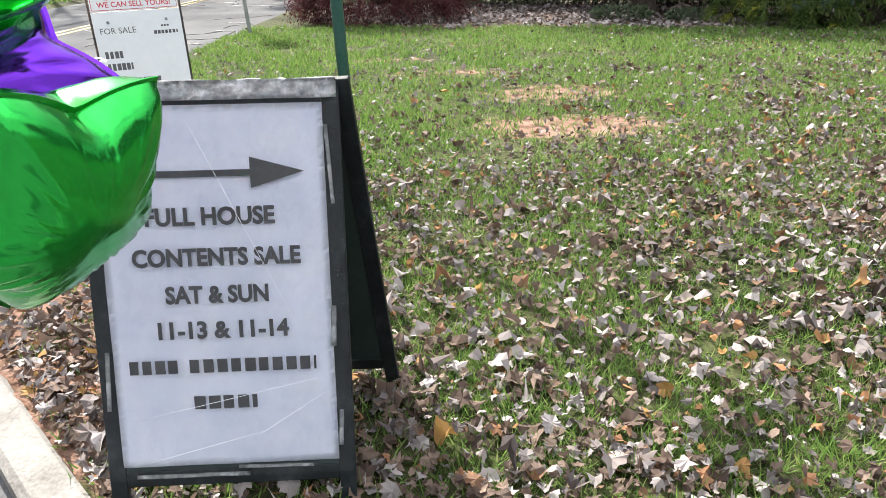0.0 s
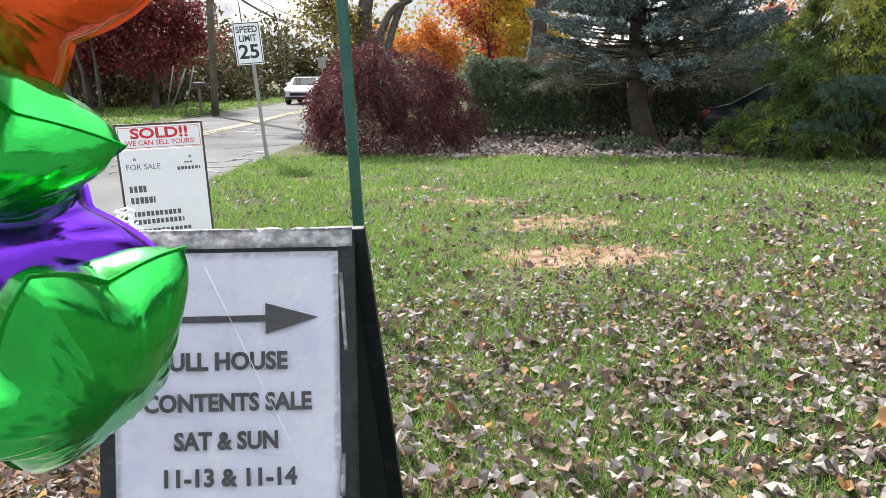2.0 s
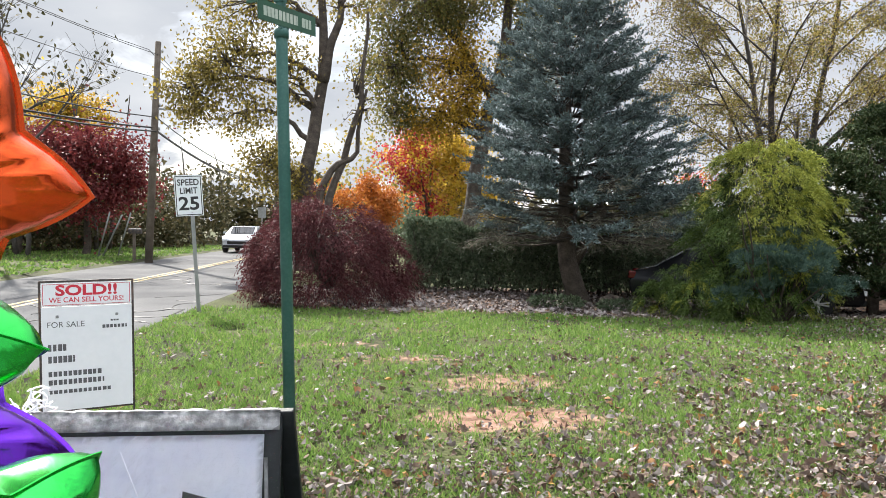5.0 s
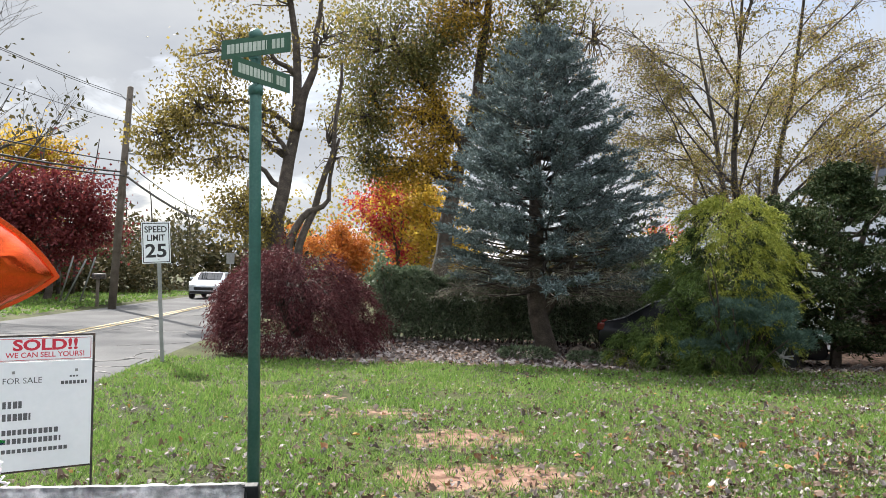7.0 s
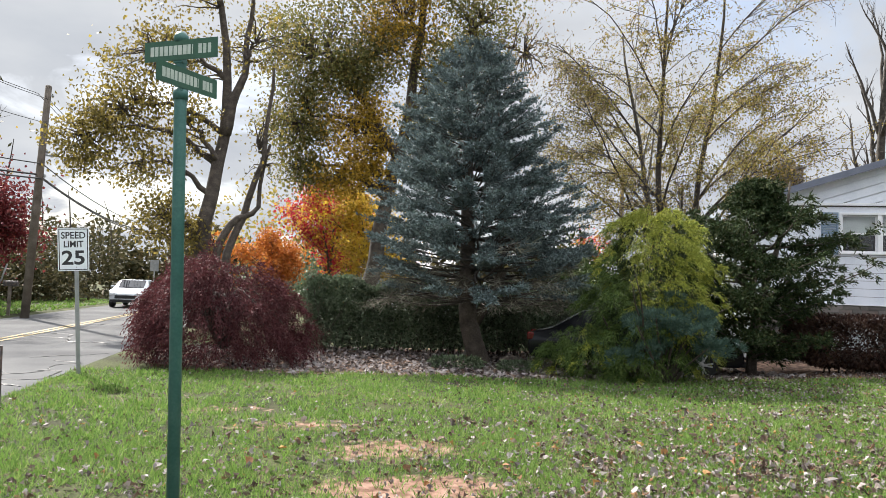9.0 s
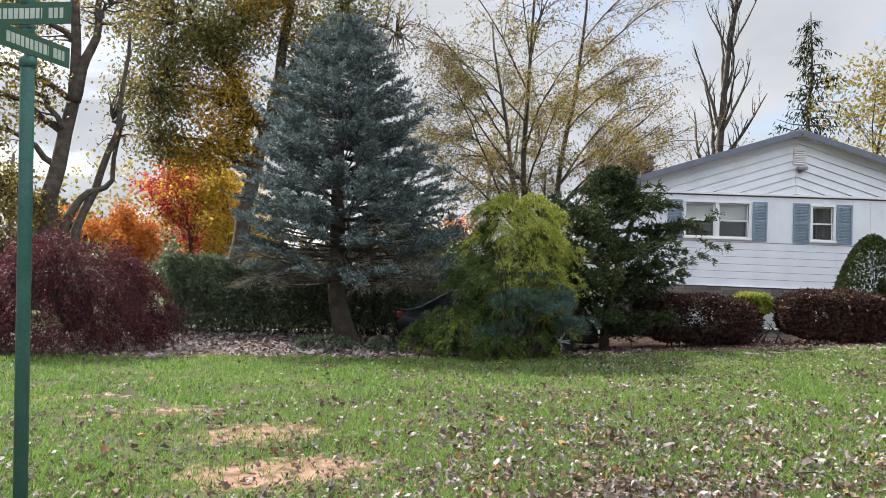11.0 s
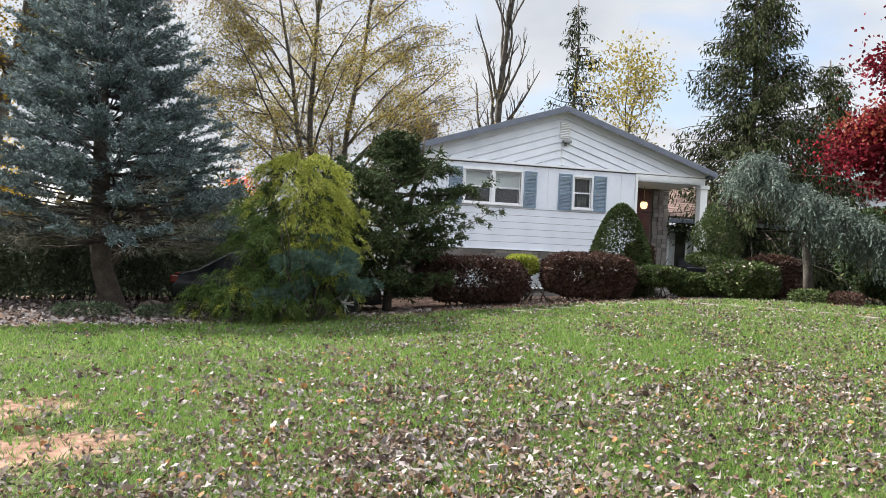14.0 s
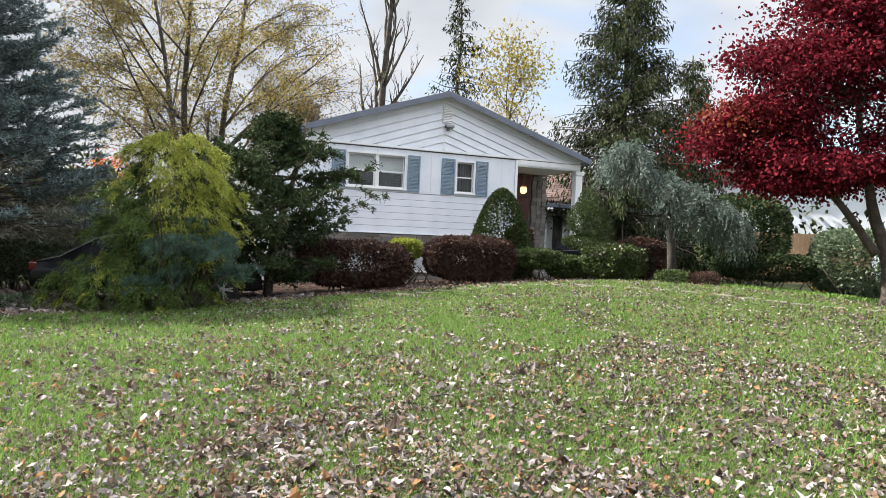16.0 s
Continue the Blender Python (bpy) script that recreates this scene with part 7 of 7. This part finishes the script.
def far_woods():
    """Mixed brush and trees along the far side of the road and behind the plots."""
    rng = np.random.default_rng(141)
    root = tagged(new("far_woods"), "mixed autumn brush and woods beyond the road and plots", "woods", kind="stuff")
    rows = [("brush", -28, 25, -13.5, 46, 2.8, 44, 20000, 0.27), ("brush", -30, 34, -15, 56, 4.6, 26, 12000, 0.36), ("brush", -16, 60, 10, 64, 4.6, 34, 9000, 0.6), ("hedge", -7, 46, 2, 50, 2.6, 12, 7000, 0.35), ("orange_leaf", -9, 60, 8, 66, 5.0, 10, 4000, 0.45), ("thin_leaf", -5, 58, 4, 64, 8.0, 8, 2500, 0.4), ("boxwood", 8.6, 21.5, 14.0, 25.0, 2.8, 9, 7000, 0.2),
            ("brush", 8, 30, 22, 42, 3.2, 20, 6000, 0.5), ("brush", 22, 26, 48, 20, 4.0, 20, 6000, 0.5), ("norway", 33, 16, 46, 9, 4.0, 14, 7000, 0.4), ("hedge", 33, 3, 46, -10, 3.0, 14, 6000, 0.4), ("brush", -40, -8, -22, 30, 4.0, 16, 6000, 0.5), ("brush", -40, -30, 40, -34, 6.0, 24, 4000, 1.1)]
    for mname, x0, y0, x1, y1, h, k, n, leaf in rows:
        shells = []
        for j in range(k):
            t = (j + rng.uniform(0, 1)) / k
            x, y = x0 + (x1 - x0) * t + rng.normal(0, 1.2), y0 + (y1 - y0) * t + rng.normal(0, 1.2)
            hh = h * rng.uniform(0.6, 1.25)
            for q in range(3):
                shells.append(((x + rng.normal(0, 0.7), y + rng.normal(0, 0.7), hh * (0.2 + 0.3 * q)), (hh * 0.36, hh * 0.36, hh * 0.3)))
        p, d = clump_points(rng, n, shells)
        p[:, 2] = np.abs(p[:, 2])
        ok = ~((p[:, 0] > -11.5) & (p[:, 0] < -3.4) & (p[:, 1] < 50))
        p, d = p[ok], d[ok]
        part("brush", leaf_mesh("brush", p, d + rng.normal(0, 0.8, d.shape), leaf, leaf * 0.55, rng), M[mname], root)["kind"] = "stuff"
    lines = []
    for k in range(40):
        x, y = rng.uniform(-32, -13.5), rng.uniform(27, 60)
        lines.append(polyline((x, y, -0.2), (rng.normal(0, 0.1), rng.normal(0, 0.1), 1), rng.uniform(5, 10), 0.12, 0.02, rng, 7, 0.08))
    part("bare_trunks", tube_mesh("bare_trunks", lines, 5), M["bark_grey"], root)["kind"] = "stuff"


far_woods()


# ---- roadside and yard things ----
def utility_pole(x, y, h, lean, label):
    root = thing("utility_pole", pose(x, y, -0.1, 0, lean, 0), label, "utility pole")
    part("shaft", lathe([(0.15, -0.4), (0.14, h * 0.5), (0.11, h), (0.08, h + 0.03)], 14), M["pole_wood"], root)
    part("bracket", boxed(0.1, 0.75, -0.03, 0.03, h - 2.6, h - 2.53, 0.01), M["galv"], root, "short galvanised bracket")
    for z in (h - 0.4, h - 2.5, h - 3.4):
        part("insulator", lathe([(0.03, z), (0.045, z + 0.05), (0.03, z + 0.13)], 10), M["galv"], root, m=pose(0.17, 0, 0))


utility_pole(-9.9, 28.4, 8.6, 2.0, "weathered wooden utility pole beside the road")
utility_pole(-10.6, 60.0, 9.0, 0.0, "far wooden utility pole beside the road")


def cables():
    root = thing("overhead_cables", pose(0, 0, 0), "black overhead cables sagging along the road", "cable")
    for dx, z, r in ((-0.2, 8.2, 0.012), (0.2, 8.0, 0.012), (0.2, 7.1, 0.012), (0.1, 5.6, 0.022), (-0.05, 5.2, 0.034), (0.12, 5.05, 0.03)):
        pts = [(-12.5 + dx, -6.0, z), (-9.75 + dx, 28.4, z), (-10.6 + dx, 60.0, z + 0.2), (-14.0 + dx, 110.0, z)]
        line = []
        for a, b in zip(pts, pts[1:]):
            for t in np.linspace(0, 1, 14)[:-1]:
                line.append(((a[0] + (b[0] - a[0]) * t, a[1] + (b[1] - a[1]) * t, a[2] + (b[2] - a[2]) * t - 0.9 * 4 * t * (1 - t)), r))
        part("cable", tube_mesh("cable", [line], 5), M["wire"], root)


cables()
utility_pole(16.9, 36.4, 8.3, 0.0, "far utility pole behind the garden trees")
clump_tree("scarlet_maple", 15.4, 37.0, 22.6, 137, "far small maple turning scarlet", [[(0, -0.1), (0.05, 2.0), (-0.1, 4.2)]],
           [(0.0, 4.0, 0.9, 0.7, 14, 0.4, 60, "scarlet_leaf"), (0.4, 3.0, 1.0, 0.6, 12, 0.4, 60, "orange_leaf")], 0.15, r0=0.1)


def mailbox():
    root = thing("mailbox", pose(-10.75, 29.2, 0.0, 0, 0, 90), "dark mailbox on a wooden post beside the road", "mailbox")
    part("post", boxed(-0.05, 0.05, -0.05, 0.05, -0.3, 1.05, 0.005), M["pole_wood"], root)
    pts = [(-0.09, 1.05), (0.09, 1.05), (0.09, 1.17)] + [(0.09 * math.cos(a), 1.17 + 0.09 * math.sin(a)) for a in np.linspace(0.2, 2.9, 7)] + [(-0.09, 1.17)]
    part("box", prism(pts, -0.28, 0.22), M["frame_black"], root)


mailbox()
for sx, sy, tilt in ((-12.97, 31.1, 14), (-12.75, 31.0, 24), (-12.2, 31.2, 16)):
    st = thing("guy_stake", pose(sx, sy, -0.05, 0, tilt, 0), "pale leaning guard stake in the verge", "stake", "leaning stakes across the road")
    part("rod", lathe([(0.035, -0.2), (0.035, 2.0), (0.02, 2.03)], 8), M["galv"], st)
sg = thing("far_road_sign", pose(-9.2, 47.0, 0, 0, 0, 0), "far road sign on a thin steel post, seen from behind", "road sign")
part("post", boxed(-0.03, 0.03, -0.02, 0.02, -0.3, 2.6), M["galv"], sg)
part("panel", boxed(-0.25, 0.25, -0.03, -0.022, 1.9, 2.6), M["galv"], sg)


def pumpkin(x, y, z, r):
    root = thing("pumpkin", pose(x, y, z), "small orange pumpkin on the porch steps", "pumpkin", "pumpkins by the steps")
    bm = bmesh.new()
    rows = []
    for j in range(11):
        e = -math.pi / 2 + math.pi * j / 10
        rows.append([bm.verts.new((r * (0.02 + math.cos(e)) * (1 - 0.1 * abs(math.sin(4 * a))) * math.cos(a), r * (0.02 + math.cos(e)) * (1 - 0.1 * abs(math.sin(4 * a))) * math.sin(a), r * 0.8 + 0.8 * r * math.sin(e))) for a in np.linspace(0, 2 * math.pi, 33)[:-1]])
    for p, q in zip(rows, rows[1:]):
        for i in range(32):
            bm.faces.new((p[i], p[(i + 1) % 32], q[(i + 1) % 32], q[i])).smooth = True
    part("rind", bm, M["pumpkin"], root)
    part("stalk", lathe([(0.02, r * 1.55), (0.014, r * 1.85)], 7), M["bark"], root)


PK = HOUSE_M @ Vector((6.2, -1.75, 0))
pumpkin(PK.x, PK.y, land_at(PK.x, PK.y), 0.17)
PK2 = HOUSE_M @ Vector((6.6, -1.45, 0))
pumpkin(PK2.x, PK2.y, land_at(PK2.x, PK2.y), 0.13)


def grill():
    p = HOUSE_M @ Vector((7.3, -0.55, 0))
    root = thing("barbecue_grill", pose(p.x, p.y, land_at(p.x, p.y), 0, 0, HTURN), "black covered barbecue grill beside the porch column", "grill")
    body = boxed(-0.45, 0.45, -0.28, 0.28, 0.75, 1.02, 0.03)
    part("firebox", body, M["car_paint"], root)
    lid = prism([(-0.28, 1.02), (0.28, 1.02), (0.26, 1.2), (0.1, 1.3), (-0.1, 1.3), (-0.26, 1.2)], -0.42, 0.42)
    part("lid", lid, M["car_paint"], root, m=pose(0, 0, 0, 0, 0, 90))
    for x in (-0.4, 0.4):
        for y in (-0.24, 0.24):
            part("leg", boxed(x - 0.02, x + 0.02, y - 0.02, y + 0.02, -0.02, 0.75), M["car_paint"], root)
    part("side_shelf", boxed(0.45, 0.8, -0.25, 0.25, 0.93, 0.97, 0.01), M["car_paint"], root)


grill()


def board_fence():
    root = thing("board_fence", pose(28.5, 8.0, 0.35, 0, 0, -68), "weathered cedar board fence at the back of the yard", "fence")
    for k in range(36):
        part("board", boxed(0, 0.145, -0.012, 0.012, 0.0, 1.85), M["fence_wood"], root, m=pose(-3.0 + 0.15 * k, 0, 0.01 * math.sin(5 * k)))
    part("rail", boxed(-3.0, 2.4, 0.013, 0.06, 0.4, 0.5), M["fence_wood"], root)
    part("rail", boxed(-3.0, 2.4, 0.013, 0.06, 1.4, 1.5), M["fence_wood"], root)


board_fence()


def neighbour():
    root = thing("neighbour_house", pose(39.0, 12.0, 0, 0, 0, -68), "pale neighbouring house beyond the fence", "house")
    part("wall", boxed(-5, 5, 0, 6, 0, 5.0), M["siding"], root)
    part("roof", prism([(-5.4, 5.0), (5.4, 5.0), (0, 7.0)], -0.3, 6.3), M["shingle"], root)
    w = part("window", boxed(-1.6, -0.4, -0.03, 0.02, 1.4, 2.6), M["trim"], root)
    part("pane", boxed(-1.5, -0.5, -0.04, -0.032, 1.5, 2.5), M["glass"], w)


neighbour()


def rear_neighbour():
    root = thing("grey_roofed_house", pose(9.4, 36.0, 0, 0, 0, -12), "low house with a pale grey roof behind the hedge", "house")
    part("wall", boxed(-6.5, 3.5, 0, 7, 0, 2.5), M["siding"], root)
    part("roof", prism([(-0.5, 2.5), (7.5, 2.5), (3.5, 4.1)], -6.9, 3.9), M["roof_grey"], root, "pale grey shingled roof", m=pose(0, 0, 0, 0, 0, 90) @ pose(0, 0, 0))
    for x in (-4.5, -1.0):
        w = part("window", boxed(x, x + 1.2, -0.04, 0.02, 0.9, 2.1), M["trim"], root)
        part("pane", boxed(x + 0.08, x + 1.12, -0.05, -0.042, 0.98, 2.02), M["glass"], w)


rear_neighbour()
clipped("dark_shrub", "dark green shrub with tiered branches near the fence", 20.6, 7.2, 1.45, 1.1, 2.6, "dark_conifer", 151, n=12000, z0=0.5, leaf=0.1)
clipped("dark_hedge", "low dark clipped hedge on bare stems", 19.7, 6.3, 1.3, 0.6, 0.95, "dark_conifer", 152, n=9000, z0=0.25, turn=-65, category="hedge")
clipped("side_shrub", "loose green shrub under the crimson maple", 21.2, 4.3, 1.35, 1.2, 1.8, "hedge", 153, n=11000, leaf=0.11)
clipped("gold_shrub", "yellowing shrub by the board fence", 25.8, 5.9, 0.9, 0.7, 1.0, "thin_leaf", 154, n=6000, leaf=0.11)


def walk_edge():
    """Flat edging stones along the front path."""
    root = thing("path_edging", pose(0, 0, 0), "pale stone edging along the front path", "edging", kind="structure")
    rng = np.random.default_rng(161)
    pts = [(10.3, 10.45), (12.0, 9.7), (12.95, 9.15), (13.5, 8.2), (13.6, 7.1), (13.6, 5.9), (13.75, 4.8), (13.85, 3.9), (14.3, 3.05), (14.9, 2.55), (16.0, 1.7)]
    for a, b in zip(pts, pts[1:]):
        n = int(math.hypot(b[0] - a[0], b[1] - a[1]) / 0.42)
        for k in range(n):
            t = (k + 0.5) / n
            x, y = a[0] + (b[0] - a[0]) * t, a[1] + (b[1] - a[1]) * t
            part("edging_stone", boxed(-0.195, 0.195, -0.1, 0.1, -0.08, 0.03 + 0.01 * rng.random(), 0.012), M["edging"], root, m=pose(x, y, land_at(x, y), 0, 0, math.degrees(math.atan2(b[1] - a[1], b[0] - a[0])) + rng.normal(0, 2)))


walk_edge()


def boulder(x, y, r):
    root = thing("boulder", pose(x, y, land_at(x, y)), "dark rounded boulder beside the spruce trunk", "rock")
    bm = bmesh.new()
    bmesh.ops.create_icosphere(bm, subdivisions=3, radius=r)
    for v in bm.verts:
        v.co *= 1 + 0.3 * noise.noise(v.co * 2.4 / r * 0.4) + 0.08 * noise.noise(v.co * 9)
        v.co.z = v.co.z * 0.6 + r * 0.2
    for f in bm.faces:
        f.smooth = True
    part("stone", bm, M["bark"], root)


boulder(4.7, 15.5, 0.3)


def fallen_twig():
    rng = np.random.default_rng(191)
    x, y = 4.9, 4.3
    root = thing("fallen_twig", pose(x, y, land_at(x, y) + 0.03), "long thin fallen twig lying on the lawn", "twig")
    main = polyline((0, 0, 0), (0.9, -0.35, 0.0), 1.3, 0.008, 0.003, rng, 9, 0.1)
    main = [((p[0], p[1], 0.012 + 0.02 * math.sin(2.4 * i)), r) for i, (p, r) in enumerate(main)]
    part("stem", tube_mesh("stem", [main], 5), M["bark_grey"], root)
    for k in (2, 4, 6):
        part("side_shoot", tube_mesh("side_shoot", [polyline(main[k][0], (rng.normal(0.3, 0.4), rng.normal(0.2, 0.6), 0.05), 0.35, 0.004, 0.002, rng, 5, 0.15)], 4), M["bark_grey"], root)


fallen_twig()


# ---- grass and fallen leaves ----
def scatter(rng, n, x0, x1, y0, y1):
    p = np.stack([rng.uniform(x0, x1, n), rng.uniform(y0, y1, n)], 1)
    s = side_of_kerb(p[:, 0], p[:, 1])
    return p[(s > 0.1) | (p[:, 0] < -10.5)]


def blade_mesh(name, P, D, h, w, rng):
    """One thin upright triangle for each blade."""
    n = len(P)
    d = unit(D)
    a = rng.uniform(0, 2 * math.pi, n)
    side = np.stack([np.cos(a), np.sin(a), np.zeros(n)], 1) * (w * rng.uniform(0.6, 1.3, n))[:, None] * 0.5
    tip = P + d * (h * rng.uniform(0.5, 1.4, n))[:, None]
    me = bpy.data.meshes.new(name)
    me.vertices.add(3 * n)
    me.vertices.foreach_set("co", np.stack([P - side, P + side, tip], 1).ravel())
    me.loops.add(3 * n)
    me.loops.foreach_set("vertex_index", np.arange(3 * n))
    me.polygons.add(n)
    me.polygons.foreach_set("loop_start", np.arange(0, 3 * n, 3))
    me.update(calc_edges=True)
    return me


def grass():
    rng = np.random.default_rng(171)
    root = tagged(new("grass_blades"), "short green grass blades of the lawn", "grass", kind="stuff")
    for x0, x1, y0, y1, tufts, blades, h, w in ((-3.6, 5.5, 0.4, 4.6, 52000, 5, 0.062, 0.007), (0.4, 5.5, -1.7, 0.4, 9000, 4, 0.062, 0.008), (-3.8, 9.0, 4.6, 8.2, 44000, 4, 0.075, 0.011), (-3.8, 15.5, 8.2, 13.4, 36000, 4, 0.08, 0.018), (5.5, 15.5, -2.0, 8.2, 42000, 4, 0.08, 0.015), (15.5, 27.0, -6.0, 9.0, 12000, 3, 0.075, 0.05), (-24.0, -10.6, 14.0, 48.0, 15000, 3, 0.10, 0.09), (-10.4, -3.9, 50.0, 60.0, 1500, 3, 0.10, 0.09)):
        p = scatter(rng, tufts, x0, x1, y0, y1)
        clump = np.array([noise.noise(Vector((a * 1.3, b * 1.3, 0.0))) + 0.6 * noise.noise(Vector((a * 4, b * 4, 3.0))) for a, b in p])
        keep = rng.random(len(p)) < np.clip(0.62 + 0.75 * clump, 0.12, 1.0) * (1 - 0.9 * np.clip(bare_mask(p[:, 0], p[:, 1]) * 1.2, 0, 1)) * (1 - mulch_mask(p[:, 0], p[:, 1]))
        p, clump = p[keep], clump[keep]
        q = np.repeat(p, blades, 0) + rng.normal(0, 0.02, (len(p) * blades, 2))
        hh = np.repeat(np.clip(1 + 0.5 * clump, 0.5, 1.6), blades)
        P = np.stack([q[:, 0], q[:, 1], land(q[:, 0], q[:, 1]) - 0.004], 1)
        D = np.stack([rng.normal(0, 0.75, len(q)), rng.normal(0, 0.75, len(q)), hh], 1)
        part("blades", blade_mesh("blades", P, D, h, w, rng), M["blade"], root)["kind"] = "stuff"


MAPLE = [(0, 0), (0.24, 0.05), (0.46, 0.08), (0.40, 0.25), (0.57, 0.43), (0.41, 0.50), (0.43, 0.68), (0.21, 0.70), (0.0, 1.0), (-0.21, 0.70), (-0.43, 0.68), (-0.41, 0.50), (-0.57, 0.43), (-0.40, 0.25), (-0.46, 0.08), (-0.24, 0.05)]


SMALL = [(0, 0), (0.42, 0.1), (0.55, 0.45), (0.3, 0.62), (0.0, 1.0), (-0.3, 0.62), (-0.55, 0.45), (-0.42, 0.1)]


def lobed_leaves(name, P, size, rng, material, root, curl=0.5, outline=MAPLE):
    """Lobed dry leaves lying at odd angles, each a curled fan of small faces."""
    verts, faces = [], []
    shape = np.array(outline)
    nv = len(shape) + 1
    for i, p in enumerate(P):
        s = size * (rng.uniform(0.4, 1.2) if rng.random() < 0.9 else rng.uniform(1.2, 1.9))
        c = rng.normal(0, curl, 2)
        pts = np.concatenate([[[0, 0.4]], shape]) - np.array([0, 0.4])
        pts = pts * (1 + rng.normal(0, 0.14, pts.shape)) * np.array([rng.uniform(0.5, 1.05), rng.uniform(0.8, 1.1)])
        z = c[0] * pts[:, 0] ** 2 * 2.4 + c[1] * pts[:, 1] ** 2 * 2.4 + 0.05 * rng.normal(0, 1, len(pts))
        v = np.stack([pts[:, 0], pts[:, 1], z], 1) * s
        e = Euler((rng.normal(0, 0.5), rng.normal(0, 0.5), rng.uniform(0, 6.28))).to_matrix()
        v = v @ np.array(e).T
        v[:, 2] -= v[:, 2].min() * 0.75
        b = len(verts)
        verts += [tuple(q) for q in v + p]
        faces += [(b, b + 1 + k, b + 1 + (k + 1) % (nv - 1)) for k in range(nv - 1)]
    me = bpy.data.meshes.new(name)
    me.from_pydata(verts, [], faces)
    return part(name, me, material, root)


def litter():
    rng = np.random.default_rng(181)
    root = tagged(new("leaf_litter"), "fallen maple leaves, mostly pale brown, strewn on the lawn", "leaf litter", kind="stuff")
    def lay(n, x0, x1, y0, y1, lift, power=1.0):
        p = scatter(rng, n, x0, x1, y0, y1)
        d = np.array([noise.noise(Vector((a * 0.45, b * 0.45, 7.0))) + 0.5 * noise.noise(Vector((a * 1.6, b * 1.6, 2.0))) for a, b in p])
        edge = np.clip(0.6 + 0.3 * d, 0.15, 1.0) ** power
        edge *= 1 - 0.75 * np.clip(1.3 * bare_mask(p[:, 0], p[:, 1]) * (p[:, 1] > 4.0), 0, 1)
        edge *= 0.14 + 0.86 * smooth(-6.5, 3.0, p[:, 0] - 0.75 * p[:, 1] + 2.0)
        p = p[rng.random(len(p)) < edge]
        z = land(p[:, 0], p[:, 1]) + lift * rng.uniform(0.2, 1.0, len(p))
        return np.column_stack([p, z])
    near = np.concatenate([lay(50000, -2.9, 4.4, 0.7, 4.6, 0.03), lay(7000, 0.2, 4.4, -1.2, 0.7, 0.03), lay(5000, -2.6, -0.85, 1.4, 3.8, 0.03, 0.5)])
    k = rng.random(len(near))
    close = near[:, 1] < 2.1
    for name, sel, mname, size in (("pale_leaves", k < 0.42, "litter_pale", 0.047), ("brown_leaves", k >= 0.42, "litter", 0.047)):
        lobed_leaves(name, near[sel & close], size, rng, M[mname], root)["kind"] = "stuff"
        lobed_leaves(name, near[sel & ~close], size, rng, M[mname], root, 0.5, SMALL)["kind"] = "stuff"
    mid = np.concatenate([lay(30000, -3.7, 7.5, 4.6, 8.5, 0.035), lay(19000, 4.4, 9.0, -1.0, 4.6, 0.035)])
    k = rng.random(len(mid))
    for name, sel, mname in (("pale_leaves", k < 0.42, "litter_pale"), ("brown_leaves", k >= 0.42, "litter")):
        q = mid[sel]
        lobed_leaves(name, q, 0.047, rng, M[mname], root, 0.5, SMALL)["kind"] = "stuff"
    far = np.concatenate([lay(26000, -3.8, 16.0, 8.5, 13.2, 0.05), lay(40000, 7.5, 16.0, -1.5, 8.5, 0.04)])
    k = rng.random(len(far))
    for name, sel, mname in (("pale_leaves", k < 0.45, "litter_pale"), ("brown_leaves", k >= 0.45, "litter")):
        q = far[sel]
        part(name, leaf_mesh(name, q, rng.normal(0, 1, (len(q), 3)) * np.array([1, 1, 0.3]), 0.046, 0.036, rng, 0.3, flat=0.25), M[mname], root)["kind"] = "stuff"
    p = np.stack([rng.uniform(-3.0, 10.0, 9000), rng.uniform(12.6, 18.5, 9000)], 1)
    p = p[rng.random(len(p)) < mulch_mask(p[:, 0], p[:, 1])]
    q = np.column_stack([p, land(p[:, 0], p[:, 1]) + 0.02])
    part("bed_leaves", leaf_mesh("bed_leaves", q, rng.normal(0, 1, (len(q), 3)) * np.array([1, 1, 0.3]), 0.10, 0.085, rng, 0.25, flat=0.6), M["litter_pale"], root)["kind"] = "stuff"


grass()
litter()
